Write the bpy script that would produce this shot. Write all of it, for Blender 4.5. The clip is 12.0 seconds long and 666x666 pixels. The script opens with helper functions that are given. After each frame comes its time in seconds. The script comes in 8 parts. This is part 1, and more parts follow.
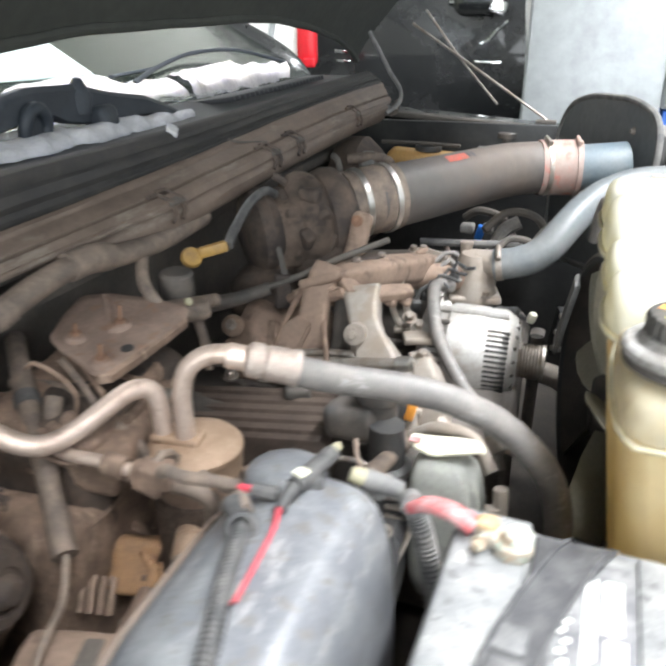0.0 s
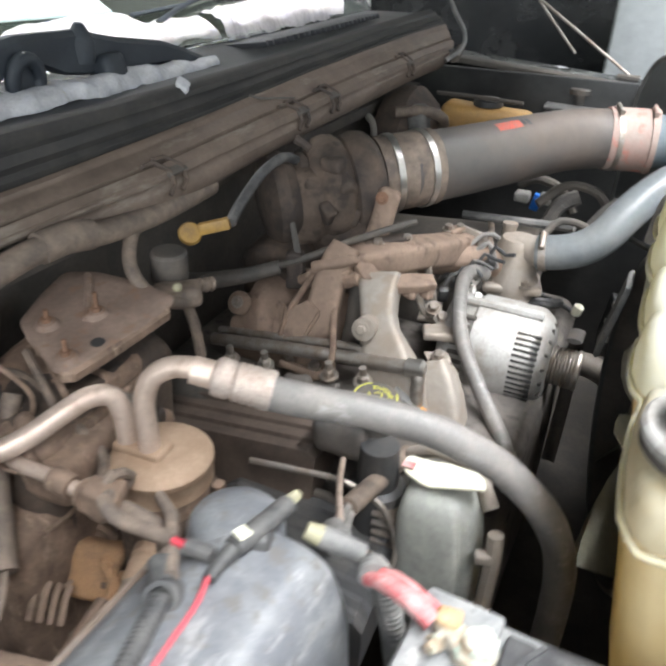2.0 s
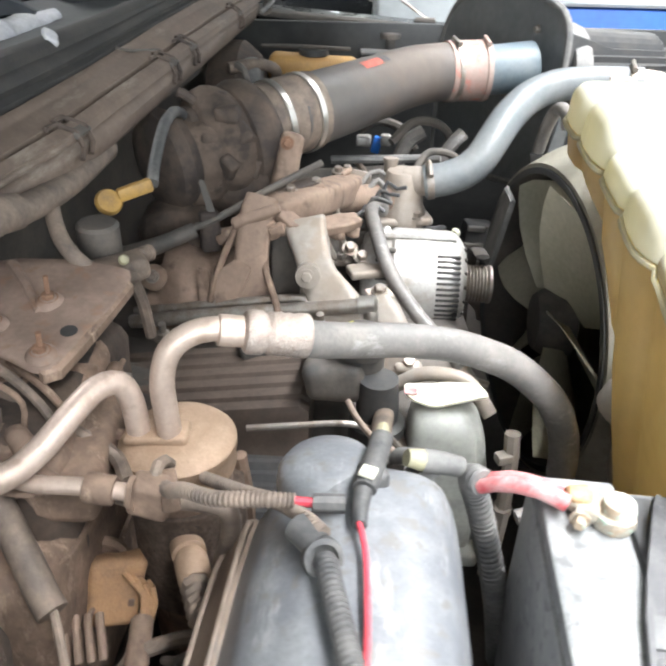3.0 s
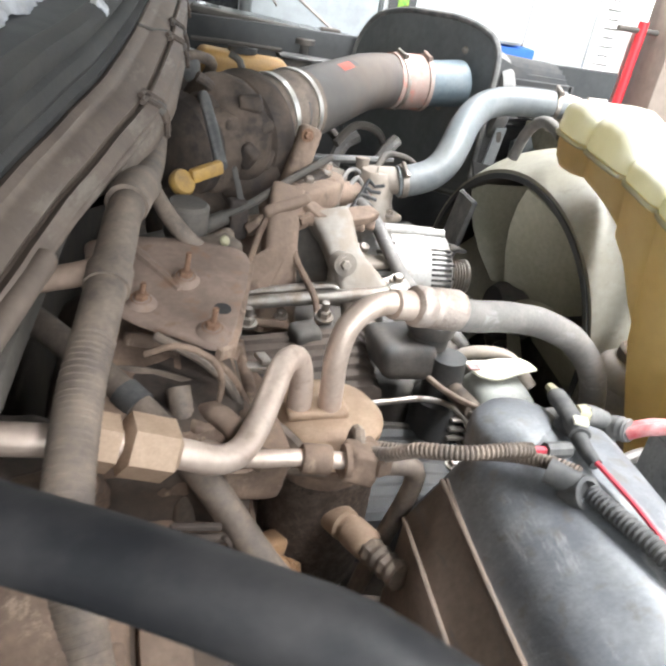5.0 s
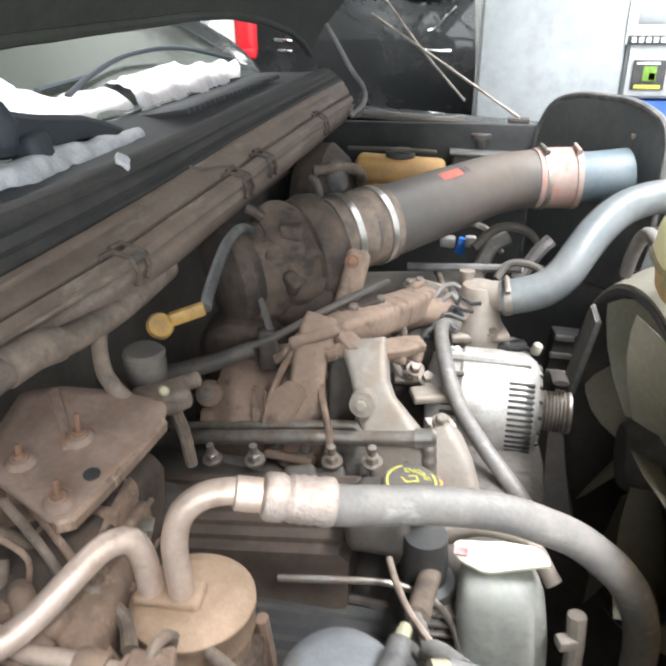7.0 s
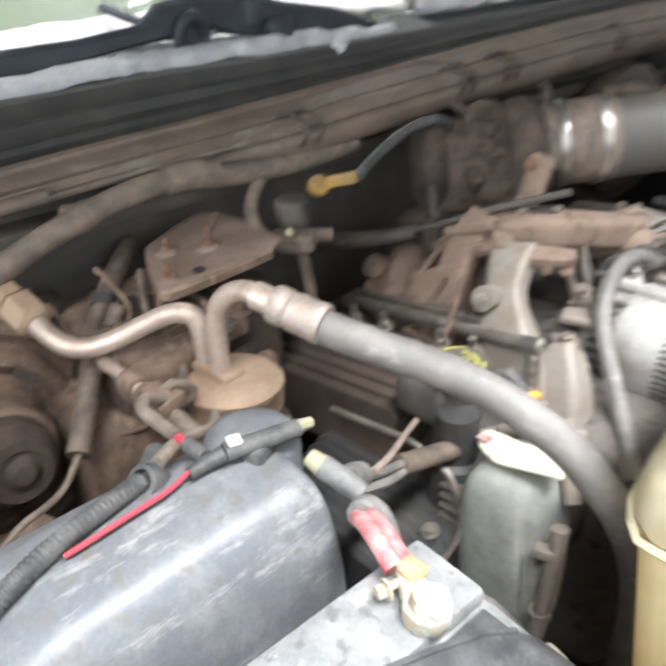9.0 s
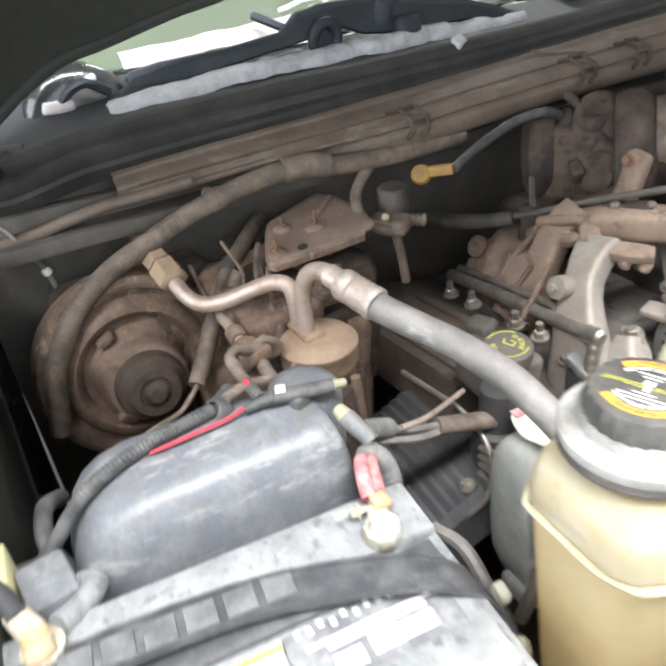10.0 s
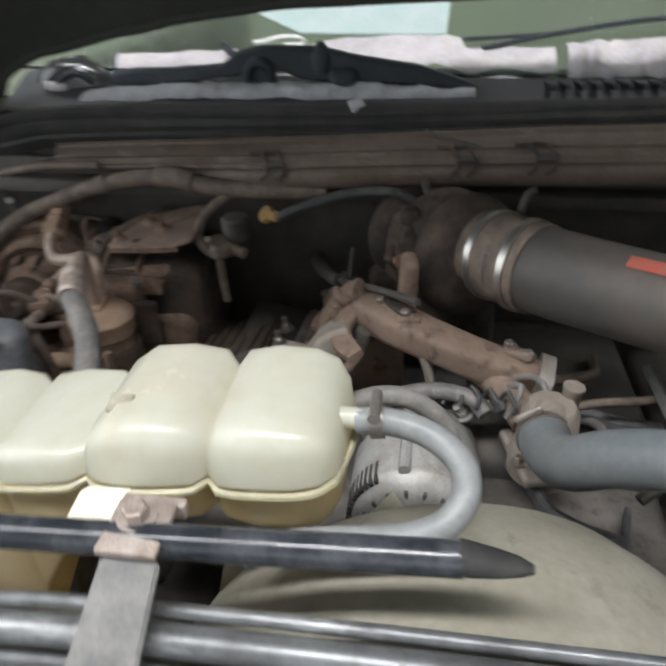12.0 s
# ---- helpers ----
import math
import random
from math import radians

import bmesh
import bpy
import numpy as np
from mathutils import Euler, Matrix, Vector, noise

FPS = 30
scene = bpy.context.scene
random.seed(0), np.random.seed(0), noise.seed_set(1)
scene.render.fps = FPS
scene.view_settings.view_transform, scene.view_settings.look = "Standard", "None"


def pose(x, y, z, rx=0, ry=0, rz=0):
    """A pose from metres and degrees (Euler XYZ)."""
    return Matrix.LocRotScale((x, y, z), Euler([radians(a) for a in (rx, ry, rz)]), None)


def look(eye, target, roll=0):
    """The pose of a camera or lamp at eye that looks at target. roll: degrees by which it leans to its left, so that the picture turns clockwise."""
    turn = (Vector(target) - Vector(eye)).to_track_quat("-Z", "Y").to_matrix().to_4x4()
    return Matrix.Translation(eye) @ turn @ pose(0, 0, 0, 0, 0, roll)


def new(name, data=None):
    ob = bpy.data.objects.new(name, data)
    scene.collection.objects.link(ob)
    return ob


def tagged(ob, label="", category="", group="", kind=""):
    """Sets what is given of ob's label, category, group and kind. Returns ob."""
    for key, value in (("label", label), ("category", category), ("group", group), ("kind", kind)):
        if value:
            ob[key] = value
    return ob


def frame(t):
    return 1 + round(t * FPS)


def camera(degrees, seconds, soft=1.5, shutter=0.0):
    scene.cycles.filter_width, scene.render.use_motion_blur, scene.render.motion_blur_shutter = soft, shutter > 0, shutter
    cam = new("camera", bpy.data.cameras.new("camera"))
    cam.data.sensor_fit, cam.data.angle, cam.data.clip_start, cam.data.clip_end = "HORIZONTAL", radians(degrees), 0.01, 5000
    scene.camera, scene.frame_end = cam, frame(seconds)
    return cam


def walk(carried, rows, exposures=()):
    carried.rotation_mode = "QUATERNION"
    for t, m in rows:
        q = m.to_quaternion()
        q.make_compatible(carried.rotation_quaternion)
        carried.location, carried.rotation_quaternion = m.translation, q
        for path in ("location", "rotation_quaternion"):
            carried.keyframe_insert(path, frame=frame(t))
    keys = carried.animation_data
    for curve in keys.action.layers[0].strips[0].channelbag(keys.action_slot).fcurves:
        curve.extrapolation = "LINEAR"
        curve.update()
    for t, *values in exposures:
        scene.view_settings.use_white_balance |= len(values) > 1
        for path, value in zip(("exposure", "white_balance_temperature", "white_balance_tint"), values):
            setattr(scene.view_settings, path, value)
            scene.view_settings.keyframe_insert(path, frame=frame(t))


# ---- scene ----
cam = camera(52.4, 12.0, 2.6, 0.5)
ROWS = [
    (0.0, 0.0010, 0.0001, 1.4508, 65.96, 0.14, 19.04),
    (0.3, 0.0908, 0.0703, 1.4620, 66.02, -0.93, 22.87),
    (0.5, 0.1278, 0.1239, 1.4744, 65.64, -1.20, 24.65),
    (0.8, 0.1556, 0.1720, 1.4730, 63.93, -1.29, 28.85),
    (1.0, 0.1487, 0.1915, 1.4795, 62.35, -1.41, 29.51),
    (1.3, 0.1374, 0.1994, 1.4850, 61.39, -0.78, 30.27),
    (1.5, 0.1109, 0.1970, 1.4922, 60.65, -0.94, 29.73),
    (1.8, 0.0739, 0.1660, 1.4829, 60.44, -1.40, 28.32),
    (2.0, 0.0237, 0.1215, 1.4843, 60.00, -1.56, 25.80),
    (2.2, -0.0155, 0.0764, 1.4821, 60.82, -1.65, 21.10),
    (2.5, -0.0745, 0.0526, 1.4690, 58.60, -0.58, 13.94),
    (2.7, -0.1077, 0.0641, 1.4557, 58.40, -0.87, 9.72),
    (4.3, -0.3820, 0.0884, 1.4042, 60.87, -2.98, -9.46),
    (4.5, -0.4121, 0.0725, 1.4057, 60.24, -5.71, -10.14),
    (4.8, -0.4375, 0.0576, 1.4053, 59.77, -7.35, -10.97),
    (5.0, -0.4306, 0.0507, 1.4087, 60.65, -8.51, -10.81),
    (5.3, -0.3962, 0.0624, 1.4133, 60.70, -6.24, -10.74),
    (5.5, -0.3554, 0.0763, 1.4202, 61.07, -6.10, -9.47),
    (5.8, -0.2723, 0.1133, 1.4354, 60.94, -1.72, -4.24),
    (6.0, -0.2209, 0.1355, 1.4466, 62.43, -2.42, 0.23),
    (6.3, -0.1738, 0.1658, 1.4587, 61.72, -2.00, 6.56),
    (6.5, -0.1736, 0.1678, 1.4777, 63.08, -1.20, 10.96),
    (6.7, -0.1544, 0.1660, 1.4759, 64.56, 0.11, 12.64),
    (8.3, -0.0039, 0.0329, 1.4727, 62.29, -2.52, 20.43),
    (8.5, 0.0308, 0.0437, 1.4726, 62.33, -1.71, 25.03),
    (8.8, 0.1165, 0.1275, 1.4396, 63.40, -0.96, 36.50),
    (9.0, 0.1465, 0.1964, 1.4247, 60.97, 1.98, 46.93),
    (9.3, 0.1458, 0.2401, 1.4281, 57.10, 3.79, 53.12),
    (9.5, 0.1745, 0.2488, 1.4475, 57.83, 4.52, 55.29),
    (9.8, 0.2339, 0.2475, 1.4758, 57.75, 5.24, 61.59),
    (10.0, 0.2937, 0.2422, 1.5000, 57.70, 5.67, 63.32),
    (10.3, 0.3633, 0.2752, 1.5205, 56.53, 3.04, 66.13),
    (10.5, 0.4062, 0.3098, 1.5287, 56.74, 2.53, 67.18),
    (10.8, 0.4266, 0.4236, 1.5226, 60.37, 2.45, 75.55),
    (11.0, 0.4383, 0.5403, 1.5211, 62.86, 0.45, 83.25),
    (11.3, 0.4083, 0.6970, 1.5350, 59.46, -0.62, 87.01),
    (11.5, 0.4022, 0.7779, 1.5518, 58.48, 1.22, 87.11),
    (11.8, 0.4198, 0.8644, 1.5595, 56.59, 1.27, 91.32),
    (12.0, 0.4547, 0.9264, 1.5624, 57.92, 1.21, 98.22),
]
walk(cam, [(t, pose(*row)) for t, *row in ROWS],
     [(0.0, 0.15), (0.5, -0.1), (1.0, -0.28), (1.5, -0.35), (2.0, 0.0), (2.5, 0.34), (4.5, 0.5), (5.5, 0.45), (6.0, 0.36), (6.5, 0.32), (8.5, 0.33), (9.0, 0.14), (9.5, 0.10), (10.0, 0.08), (10.5, -0.38), (11.0, -0.85), (12.0, -1.2)])

# ---- daylight through the shop doors, and the ceiling tubes ----
world = bpy.data.worlds.new("sky")
scene.world = world
world.use_nodes = True
wn = world.node_tree.nodes
sky = wn.new("ShaderNodeTexSky")
sky.sky_type, sky.sun_disc, sky.sun_elevation, sky.sun_rotation = "NISHITA", False, radians(35), radians(60)
world.node_tree.links.new(sky.outputs[0], wn["Background"].inputs[0])
wn["Background"].inputs[1].default_value = 0.12


def area(name, eye, target, sx, sy, watts, colour=(1, 1, 1)):
    data = bpy.data.lights.new(name, "AREA")
    data.shape, data.size, data.size_y, data.energy, data.color = "RECTANGLE", sx, sy, watts, colour
    ob = new(name, data)
    ob.matrix_world = look(eye, target)
    return ob


area("door_light_front", (4.3, 0.2, 1.9), (0, 0.6, 1.2), 4.2, 2.8, 75, (0.88, 0.95, 1.0))
area("door_light_side", (0.9, -3.8, 2.1), (0, 0.6, 1.1), 4.4, 2.8, 245, (0.92, 0.97, 1.0))
for x, y, watts in ((-2.6, -1.6, 45), (-2.6, 2.4, 60), (1.05, -0.9, 120), (1.05, 0.8, 190), (1.05, 2.4, 65)):
    area("tube_light", (x, y, 3.78), (x, y, 0), 0.3, 1.5, watts, (0.96, 0.98, 1.0))


# ---- materials ----
def material(name, base, rough=0.5, metal=0.0, spots=None, amount=0.5, scale=30.0, bump=0.15, second=None, coat=0.0, sss=0.0,
             trans=0.0, emit=0.0, spec=0.5, streaks=None, along=(1, 1, 1), thin=0.0, tint=(1, 1, 1)):
    """A principled material with two scales of variation: broad film and stains of the colour spots, and fine grain."""
    m = bpy.data.materials.new(name)
    m.use_nodes = True
    t = m.node_tree
    n, l = t.nodes, t.links
    p = n["Principled BSDF"]
    co = n.new("ShaderNodeTexCoord")
    broad = n.new("ShaderNodeTexNoise")
    broad.inputs["Scale"].default_value, broad.inputs["Detail"].default_value, broad.inputs["Roughness"].default_value = scale, 6, 0.65
    fine = n.new("ShaderNodeTexNoise")
    fine.inputs["Scale"].default_value, fine.inputs["Detail"].default_value = scale * 9, 4
    for tex in (broad, fine):
        l.new(co.outputs["Object"], tex.inputs["Vector"])
    ramp = n.new("ShaderNodeValToRGB")
    ramp.color_ramp.elements[0].position, ramp.color_ramp.elements[1].position = 0.62 - 0.42 * amount, 0.86 - 0.36 * amount
    l.new(broad.outputs["Fac"], ramp.inputs["Fac"])
    mix = n.new("ShaderNodeMix")
    mix.data_type = "RGBA"
    mix.inputs["A"].default_value = (*base, 1)
    mix.inputs["B"].default_value = (*(spots or [c * 0.6 for c in base]), 1)
    l.new(ramp.outputs["Color"], mix.inputs["Factor"])
    grain = n.new("ShaderNodeMix")
    grain.data_type, grain.blend_type = "RGBA", "OVERLAY"
    grain.inputs["Factor"].default_value = 0.2
    l.new(mix.outputs["Result"], grain.inputs["A"])
    l.new(fine.outputs["Fac"], grain.inputs["B"])
    last = grain.outputs["Result"]
    if second:
        third = n.new("ShaderNodeTexNoise")
        third.inputs["Scale"].default_value, third.inputs["Detail"].default_value = scale * 2.7, 5
        l.new(co.outputs["Object"], third.inputs["Vector"])
        r2 = n.new("ShaderNodeValToRGB")
        r2.color_ramp.elements[0].position, r2.color_ramp.elements[1].position = 0.56, 0.68
        l.new(third.outputs["Fac"], r2.inputs["Fac"])
        m2 = n.new("ShaderNodeMix")
        m2.data_type = "RGBA"
        m2.inputs["B"].default_value = (*second, 1)
        l.new(r2.outputs["Color"], m2.inputs["Factor"])
        l.new(last, m2.inputs["A"])
        last = m2.outputs["Result"]
    if streaks:
        place = n.new("ShaderNodeMapping")
        place.inputs["Scale"].default_value = along
        l.new(co.outputs["Object"], place.inputs["Vector"])
        scuff = n.new("ShaderNodeTexNoise")
        scuff.inputs["Scale"].default_value, scuff.inputs["Detail"].default_value, scuff.inputs["Roughness"].default_value = 70, 8, 0.75
        l.new(place.outputs["Vector"], scuff.inputs["Vector"])
        r3 = n.new("ShaderNodeValToRGB")
        r3.color_ramp.elements[0].position, r3.color_ramp.elements[1].position = 0.56, 0.66
        l.new(scuff.outputs["Fac"], r3.inputs["Fac"])
        m3 = n.new("ShaderNodeMix")
        m3.data_type = "RGBA"
        m3.inputs["B"].default_value = (*streaks, 1)
        l.new(r3.outputs["Color"], m3.inputs["Factor"])
        l.new(last, m3.inputs["A"])
        last = m3.outputs["Result"]
    l.new(last, p.inputs["Base Color"])
    rr = n.new("ShaderNodeMapRange")
    rr.inputs["To Min"].default_value, rr.inputs["To Max"].default_value = max(rough - 0.13, 0.03), min(rough + 0.2, 1)
    l.new(broad.outputs["Fac"], rr.inputs["Value"])
    l.new(rr.outputs["Result"], p.inputs["Roughness"])
    p.inputs["Metallic"].default_value = metal
    p.inputs["Coat Weight"].default_value = coat
    p.inputs["Specular IOR Level"].default_value = spec
    if sss:
        p.inputs["Subsurface Weight"].default_value = sss
        p.inputs["Subsurface Radius"].default_value = (0.03, 0.026, 0.012)
        p.inputs["Subsurface Scale"].default_value = 0.6
    p.inputs["Transmission Weight"].default_value = trans
    if emit:
        p.inputs["Emission Color"].default_value = (*base, 1)
        p.inputs["Emission Strength"].default_value = emit
    if bump:
        both = n.new("ShaderNodeMath")
        both.operation = "MULTIPLY_ADD"
        l.new(broad.outputs["Fac"], both.inputs[0])
        both.inputs[1].default_value = 1.5
        l.new(fine.outputs["Fac"], both.inputs[2])
        b = n.new("ShaderNodeBump")
        b.inputs["Strength"].default_value, b.inputs["Distance"].default_value = bump, 0.0012
        l.new(both.outputs["Value"], b.inputs["Height"])
        l.new(b.outputs["Normal"], p.inputs["Normal"])
    if thin:
        through_wall = n.new("ShaderNodeBsdfTranslucent")
        through_wall.inputs["Color"].default_value = (*tint, 1)
        both_ways = n.new("ShaderNodeMixShader")
        both_ways.inputs["Fac"].default_value = thin
        l.new(p.outputs["BSDF"], both_ways.inputs[1])
        l.new(through_wall.outputs["BSDF"], both_ways.inputs[2])
        l.new(both_ways.outputs["Shader"], n["Material Output"].inputs["Surface"])
    return m


M = {
    "brown": material("dusty_brown_plastic", (0.118, 0.079, 0.058), 0.78, spots=(0.265, 0.182, 0.134), amount=0.6, scale=24, bump=0.45, second=(0.16, 0.11, 0.083), streaks=(0.34, 0.25, 0.19), along=(0.7, 0.7, 0.25)),
    # iron castings; also darkens the heater case to imitate shade
    "casting": material("dusty_iron_and_shade", (0.042, 0.032, 0.028), 0.8, spots=(0.12, 0.086, 0.065), amount=0.5, scale=18, bump=0.7, second=(0.078, 0.058, 0.046)),
    "turbodust": material("dust_caked_housing", (0.062, 0.045, 0.036), 0.85, spots=(0.145, 0.105, 0.08), amount=0.5, scale=14, bump=0.8, second=(0.04, 0.03, 0.025)),
    "tan": material("dusty_tan_casting", (0.195, 0.136, 0.102), 0.78, spots=(0.28, 0.2, 0.153), amount=0.5, scale=16, bump=0.55, second=(0.135, 0.092, 0.07)),
    "alloy": material("dusty_cast_aluminium", (0.33, 0.295, 0.262), 0.55, 0.2, spots=(0.27, 0.22, 0.18), amount=0.55, scale=12, bump=0.5, second=(0.285, 0.235, 0.195)),
    "altcase": material("grey_alternator_case", (0.41, 0.40, 0.385), 0.5, 0.35, spots=(0.28, 0.255, 0.225), amount=0.5, scale=30, bump=0.25),
    "tube": material("dusty_aluminium_tube", (0.58, 0.47, 0.40), 0.42, 0.45, spots=(0.46, 0.355, 0.29), amount=0.5, scale=22, bump=0.15, second=(0.44, 0.34, 0.275)),
    "crimp": material("crimped_aluminium", (0.5, 0.43, 0.385), 0.45, 0.5, spots=(0.34, 0.265, 0.22), amount=0.5, scale=60, bump=0.9),
    "rubber": material("grey_dusty_rubber", (0.10, 0.10, 0.10), 0.55, spots=(0.22, 0.21, 0.20), amount=0.6, scale=30, bump=0.12),
    "hose": material("worn_rubber_hose", (0.150, 0.140, 0.134), 0.46, spots=(0.25, 0.228, 0.21), amount=0.5, scale=30, bump=0.2, streaks=(0.30, 0.29, 0.275), along=(0.25, 0.6, 0.6)),
    "overflow": material("milky_grey_overflow_hose", (0.265, 0.27, 0.27), 0.38, spots=(0.2, 0.2, 0.2), amount=0.4, scale=30, bump=0.08),
    "radhose": material("smooth_grey_radiator_hose", (0.128, 0.14, 0.148), 0.42, spots=(0.2, 0.203, 0.2), amount=0.45, scale=14, bump=0.06),
    "black": material("black_plastic", (0.046, 0.046, 0.048), 0.5, spots=(0.075, 0.07, 0.065), amount=0.45, scale=26, bump=0.12),
    "dustblack": material("dusty_black_plastic", (0.055, 0.052, 0.05), 0.6, spots=(0.13, 0.11, 0.095), amount=0.6, scale=24, bump=0.15),
    "cover_brown": material("dusty_valve_cover", (0.062, 0.046, 0.038), 0.6, spots=(0.108, 0.08, 0.064), amount=0.6, scale=26, bump=0.2),
    "cowl": material("dusty_cowl_paint", (0.112, 0.083, 0.066), 0.6, spots=(0.162, 0.121, 0.096), amount=0.6, scale=18, bump=0.2, streaks=(0.20, 0.165, 0.135), along=(0.5, 0.1, 0.5)),
    "seal": material("dusty_rubber_seal", (0.025, 0.024, 0.024), 0.7, spots=(0.05, 0.046, 0.042), amount=0.5, scale=22, bump=0.2),
    "grille": material("black_cowl_plastic", (0.028, 0.03, 0.034), 0.5, spots=(0.05, 0.05, 0.055), amount=0.4, scale=20),
    "paint": material("black_body_paint", (0.012, 0.013, 0.014), 0.22, spots=(0.03, 0.03, 0.03), amount=0.3, scale=8, bump=0.0, coat=0.6),
    "hood": material("dark_hood_underside", (0.047, 0.049, 0.044), 0.8, spots=(0.058, 0.06, 0.053), amount=0.4, scale=6, bump=0.1, spec=0.1),
    # also colours the intake gap plate and shroud wall to imitate shade
    "dark": material("grimy_metal_and_shade", (0.068, 0.061, 0.055), 0.7, spots=(0.115, 0.097, 0.082), amount=0.5, scale=18, bump=0.3),
    "degas": material("yellowed_translucent_plastic", (0.63, 0.625, 0.55), 0.2, spots=(0.60, 0.56, 0.45), amount=0.36, scale=7, bump=0.04, thin=0.31, tint=(0.94, 0.88, 0.62)),
    "degas_low": material("amber_stained_plastic", (0.575, 0.485, 0.295), 0.36, spots=(0.49, 0.365, 0.19), amount=0.5, scale=7, bump=0.04, thin=0.38, tint=(0.93, 0.745, 0.38)),
    "block": material("grimy_engine_block", (0.10, 0.088, 0.08), 0.75, spots=(0.175, 0.152, 0.134), amount=0.5, scale=18, bump=0.5, second=(0.06, 0.053, 0.048)),
    "degas_front": material("grimy_yellowed_plastic", (0.55, 0.52, 0.415), 0.3, spots=(0.45, 0.36, 0.205), amount=0.42, scale=11, bump=0.06, second=(0.51, 0.44, 0.295), streaks=(0.34, 0.29, 0.19), along=(0.35, 0.35, 0.12), thin=0.3, tint=(0.92, 0.78, 0.45)),
    "wash": material("dusty_white_bottle_plastic", (0.4, 0.36, 0.325), 0.5, spots=(0.26, 0.22, 0.19), amount=0.55, scale=16, bump=0.15),
    "neck": material("worn_white_plastic_ring", (0.37, 0.36, 0.345), 0.5, spots=(0.19, 0.175, 0.16), amount=0.55, scale=45.0, bump=0.1),
    "cap": material("black_ribbed_cap", (0.05, 0.048, 0.046), 0.5, spots=(0.13, 0.12, 0.105), amount=0.5, scale=40, bump=0.1),
    "amber": material("amber_reservoir_plastic", (0.46, 0.27, 0.09), 0.5, spots=(0.36, 0.22, 0.10), amount=0.5, scale=22, bump=0.08, sss=0.2),
    "battery": material("dusty_grey_battery_case", (0.215, 0.22, 0.225), 0.42, spots=(0.32, 0.32, 0.315), amount=0.5, scale=36, bump=0.15, second=(0.15, 0.15, 0.155), streaks=(0.40, 0.40, 0.39), along=(0.6, 0.3, 0.6)),
    "cover": material("scuffed_grey_plastic", (0.135, 0.141, 0.155), 0.36, spots=(0.205, 0.21, 0.218), amount=0.45, scale=34, bump=0.2, second=(0.140, 0.134, 0.130), streaks=(0.31, 0.31, 0.312), along=(0.5, 0.12, 0.6)),
    "jug": material("grimy_grey_plastic_jug", (0.38, 0.385, 0.35), 0.4, spots=(0.23, 0.235, 0.22), amount=0.5, scale=18, bump=0.12),
    "red": material("faded_red_rubber", (0.46, 0.07, 0.08), 0.55, spots=(0.56, 0.36, 0.35), amount=0.6, scale=50, bump=0.15),
    "redwire": material("red_wire", (0.52, 0.05, 0.075), 0.4, spots=(0.45, 0.05, 0.06), amount=0.4, scale=60, bump=0.05),
    "loom": material("dusty_corrugated_loom", (0.105, 0.083, 0.069), 0.65, spots=(0.225, 0.172, 0.135), amount=0.6, scale=40, bump=0.15),
    "blackloom": material("black_corrugated_loom", (0.05, 0.05, 0.052), 0.55, spots=(0.13, 0.125, 0.12), amount=0.5, scale=40, bump=0.12),
    "steel": material("bright_steel_band", (0.55, 0.53, 0.5), 0.34, 0.95, spots=(0.5, 0.46, 0.42), amount=0.3, scale=40, bump=0.05),
    "dullsteel": material("dull_steel", (0.36, 0.33, 0.30), 0.42, 0.75, spots=(0.24, 0.19, 0.155), amount=0.5, scale=40, bump=0.2),
    "rust": material("rusty_stud", (0.22, 0.12, 0.075), 0.85, spots=(0.15, 0.085, 0.055), amount=0.5, scale=80, bump=0.5),
    "yellow": material("yellow_handle_plastic", (0.40, 0.235, 0.06), 0.55, spots=(0.24, 0.15, 0.065), amount=0.55, scale=50, bump=0.1),
    "orange": material("orange_print", (0.80, 0.33, 0.05), 0.6, amount=0.2, spots=(0.62, 0.27, 0.07), scale=40, bump=0),
    "yprint": material("yellow_print", (0.52, 0.5, 0.09), 0.6, amount=0.2, spots=(0.36, 0.35, 0.1), scale=40, bump=0),
    "leafgreen": material("green_print", (0.10, 0.30, 0.04), 0.6, spots=(0.30, 0.38, 0.05), amount=0.5, scale=60, bump=0),
    "white": material("white_print", (0.80, 0.80, 0.78), 0.55, amount=0.25, spots=(0.62, 0.61, 0.58), scale=25, bump=0.03),
    # upright streaks imitate reflections on the locker's paint
    "lockerwhite": material("white_locker_paint", (0.55, 0.56, 0.57), 0.4, spots=(0.46, 0.47, 0.49), amount=0.35, scale=3, bump=0.03, streaks=(0.48, 0.49, 0.50), along=(0.05, 1, 0.03)),
    "cream": material("cream_plastic", (0.74, 0.72, 0.58), 0.5, amount=0.3, spots=(0.6, 0.57, 0.42), scale=20, bump=0.05),
    "blue": material("blue_connector", (0.02, 0.17, 0.62), 0.45, amount=0.3, spots=(0.03, 0.12, 0.4), scale=50, bump=0.05),
    "corrosion": material("corroded_lead_clamp", (0.42, 0.395, 0.34), 0.75, 0.2, spots=(0.44, 0.31, 0.2), amount=0.45, scale=70, bump=0.6, second=(0.42, 0.56, 0.48)),
    "paleblock": material("pale_yellow_plastic", (0.66, 0.62, 0.36), 0.5, spots=(0.56, 0.50, 0.28), amount=0.4, scale=30, bump=0.05),
    "crust": material("white_lead_crust", (0.52, 0.53, 0.47), 0.8, spots=(0.36, 0.4, 0.33), amount=0.5, scale=70, bump=0.7, second=(0.64, 0.64, 0.6)),
    "rustcrust": material("orange_acid_crust", (0.44, 0.34, 0.21), 0.85, spots=(0.36, 0.21, 0.1), amount=0.5, scale=80, bump=0.7),
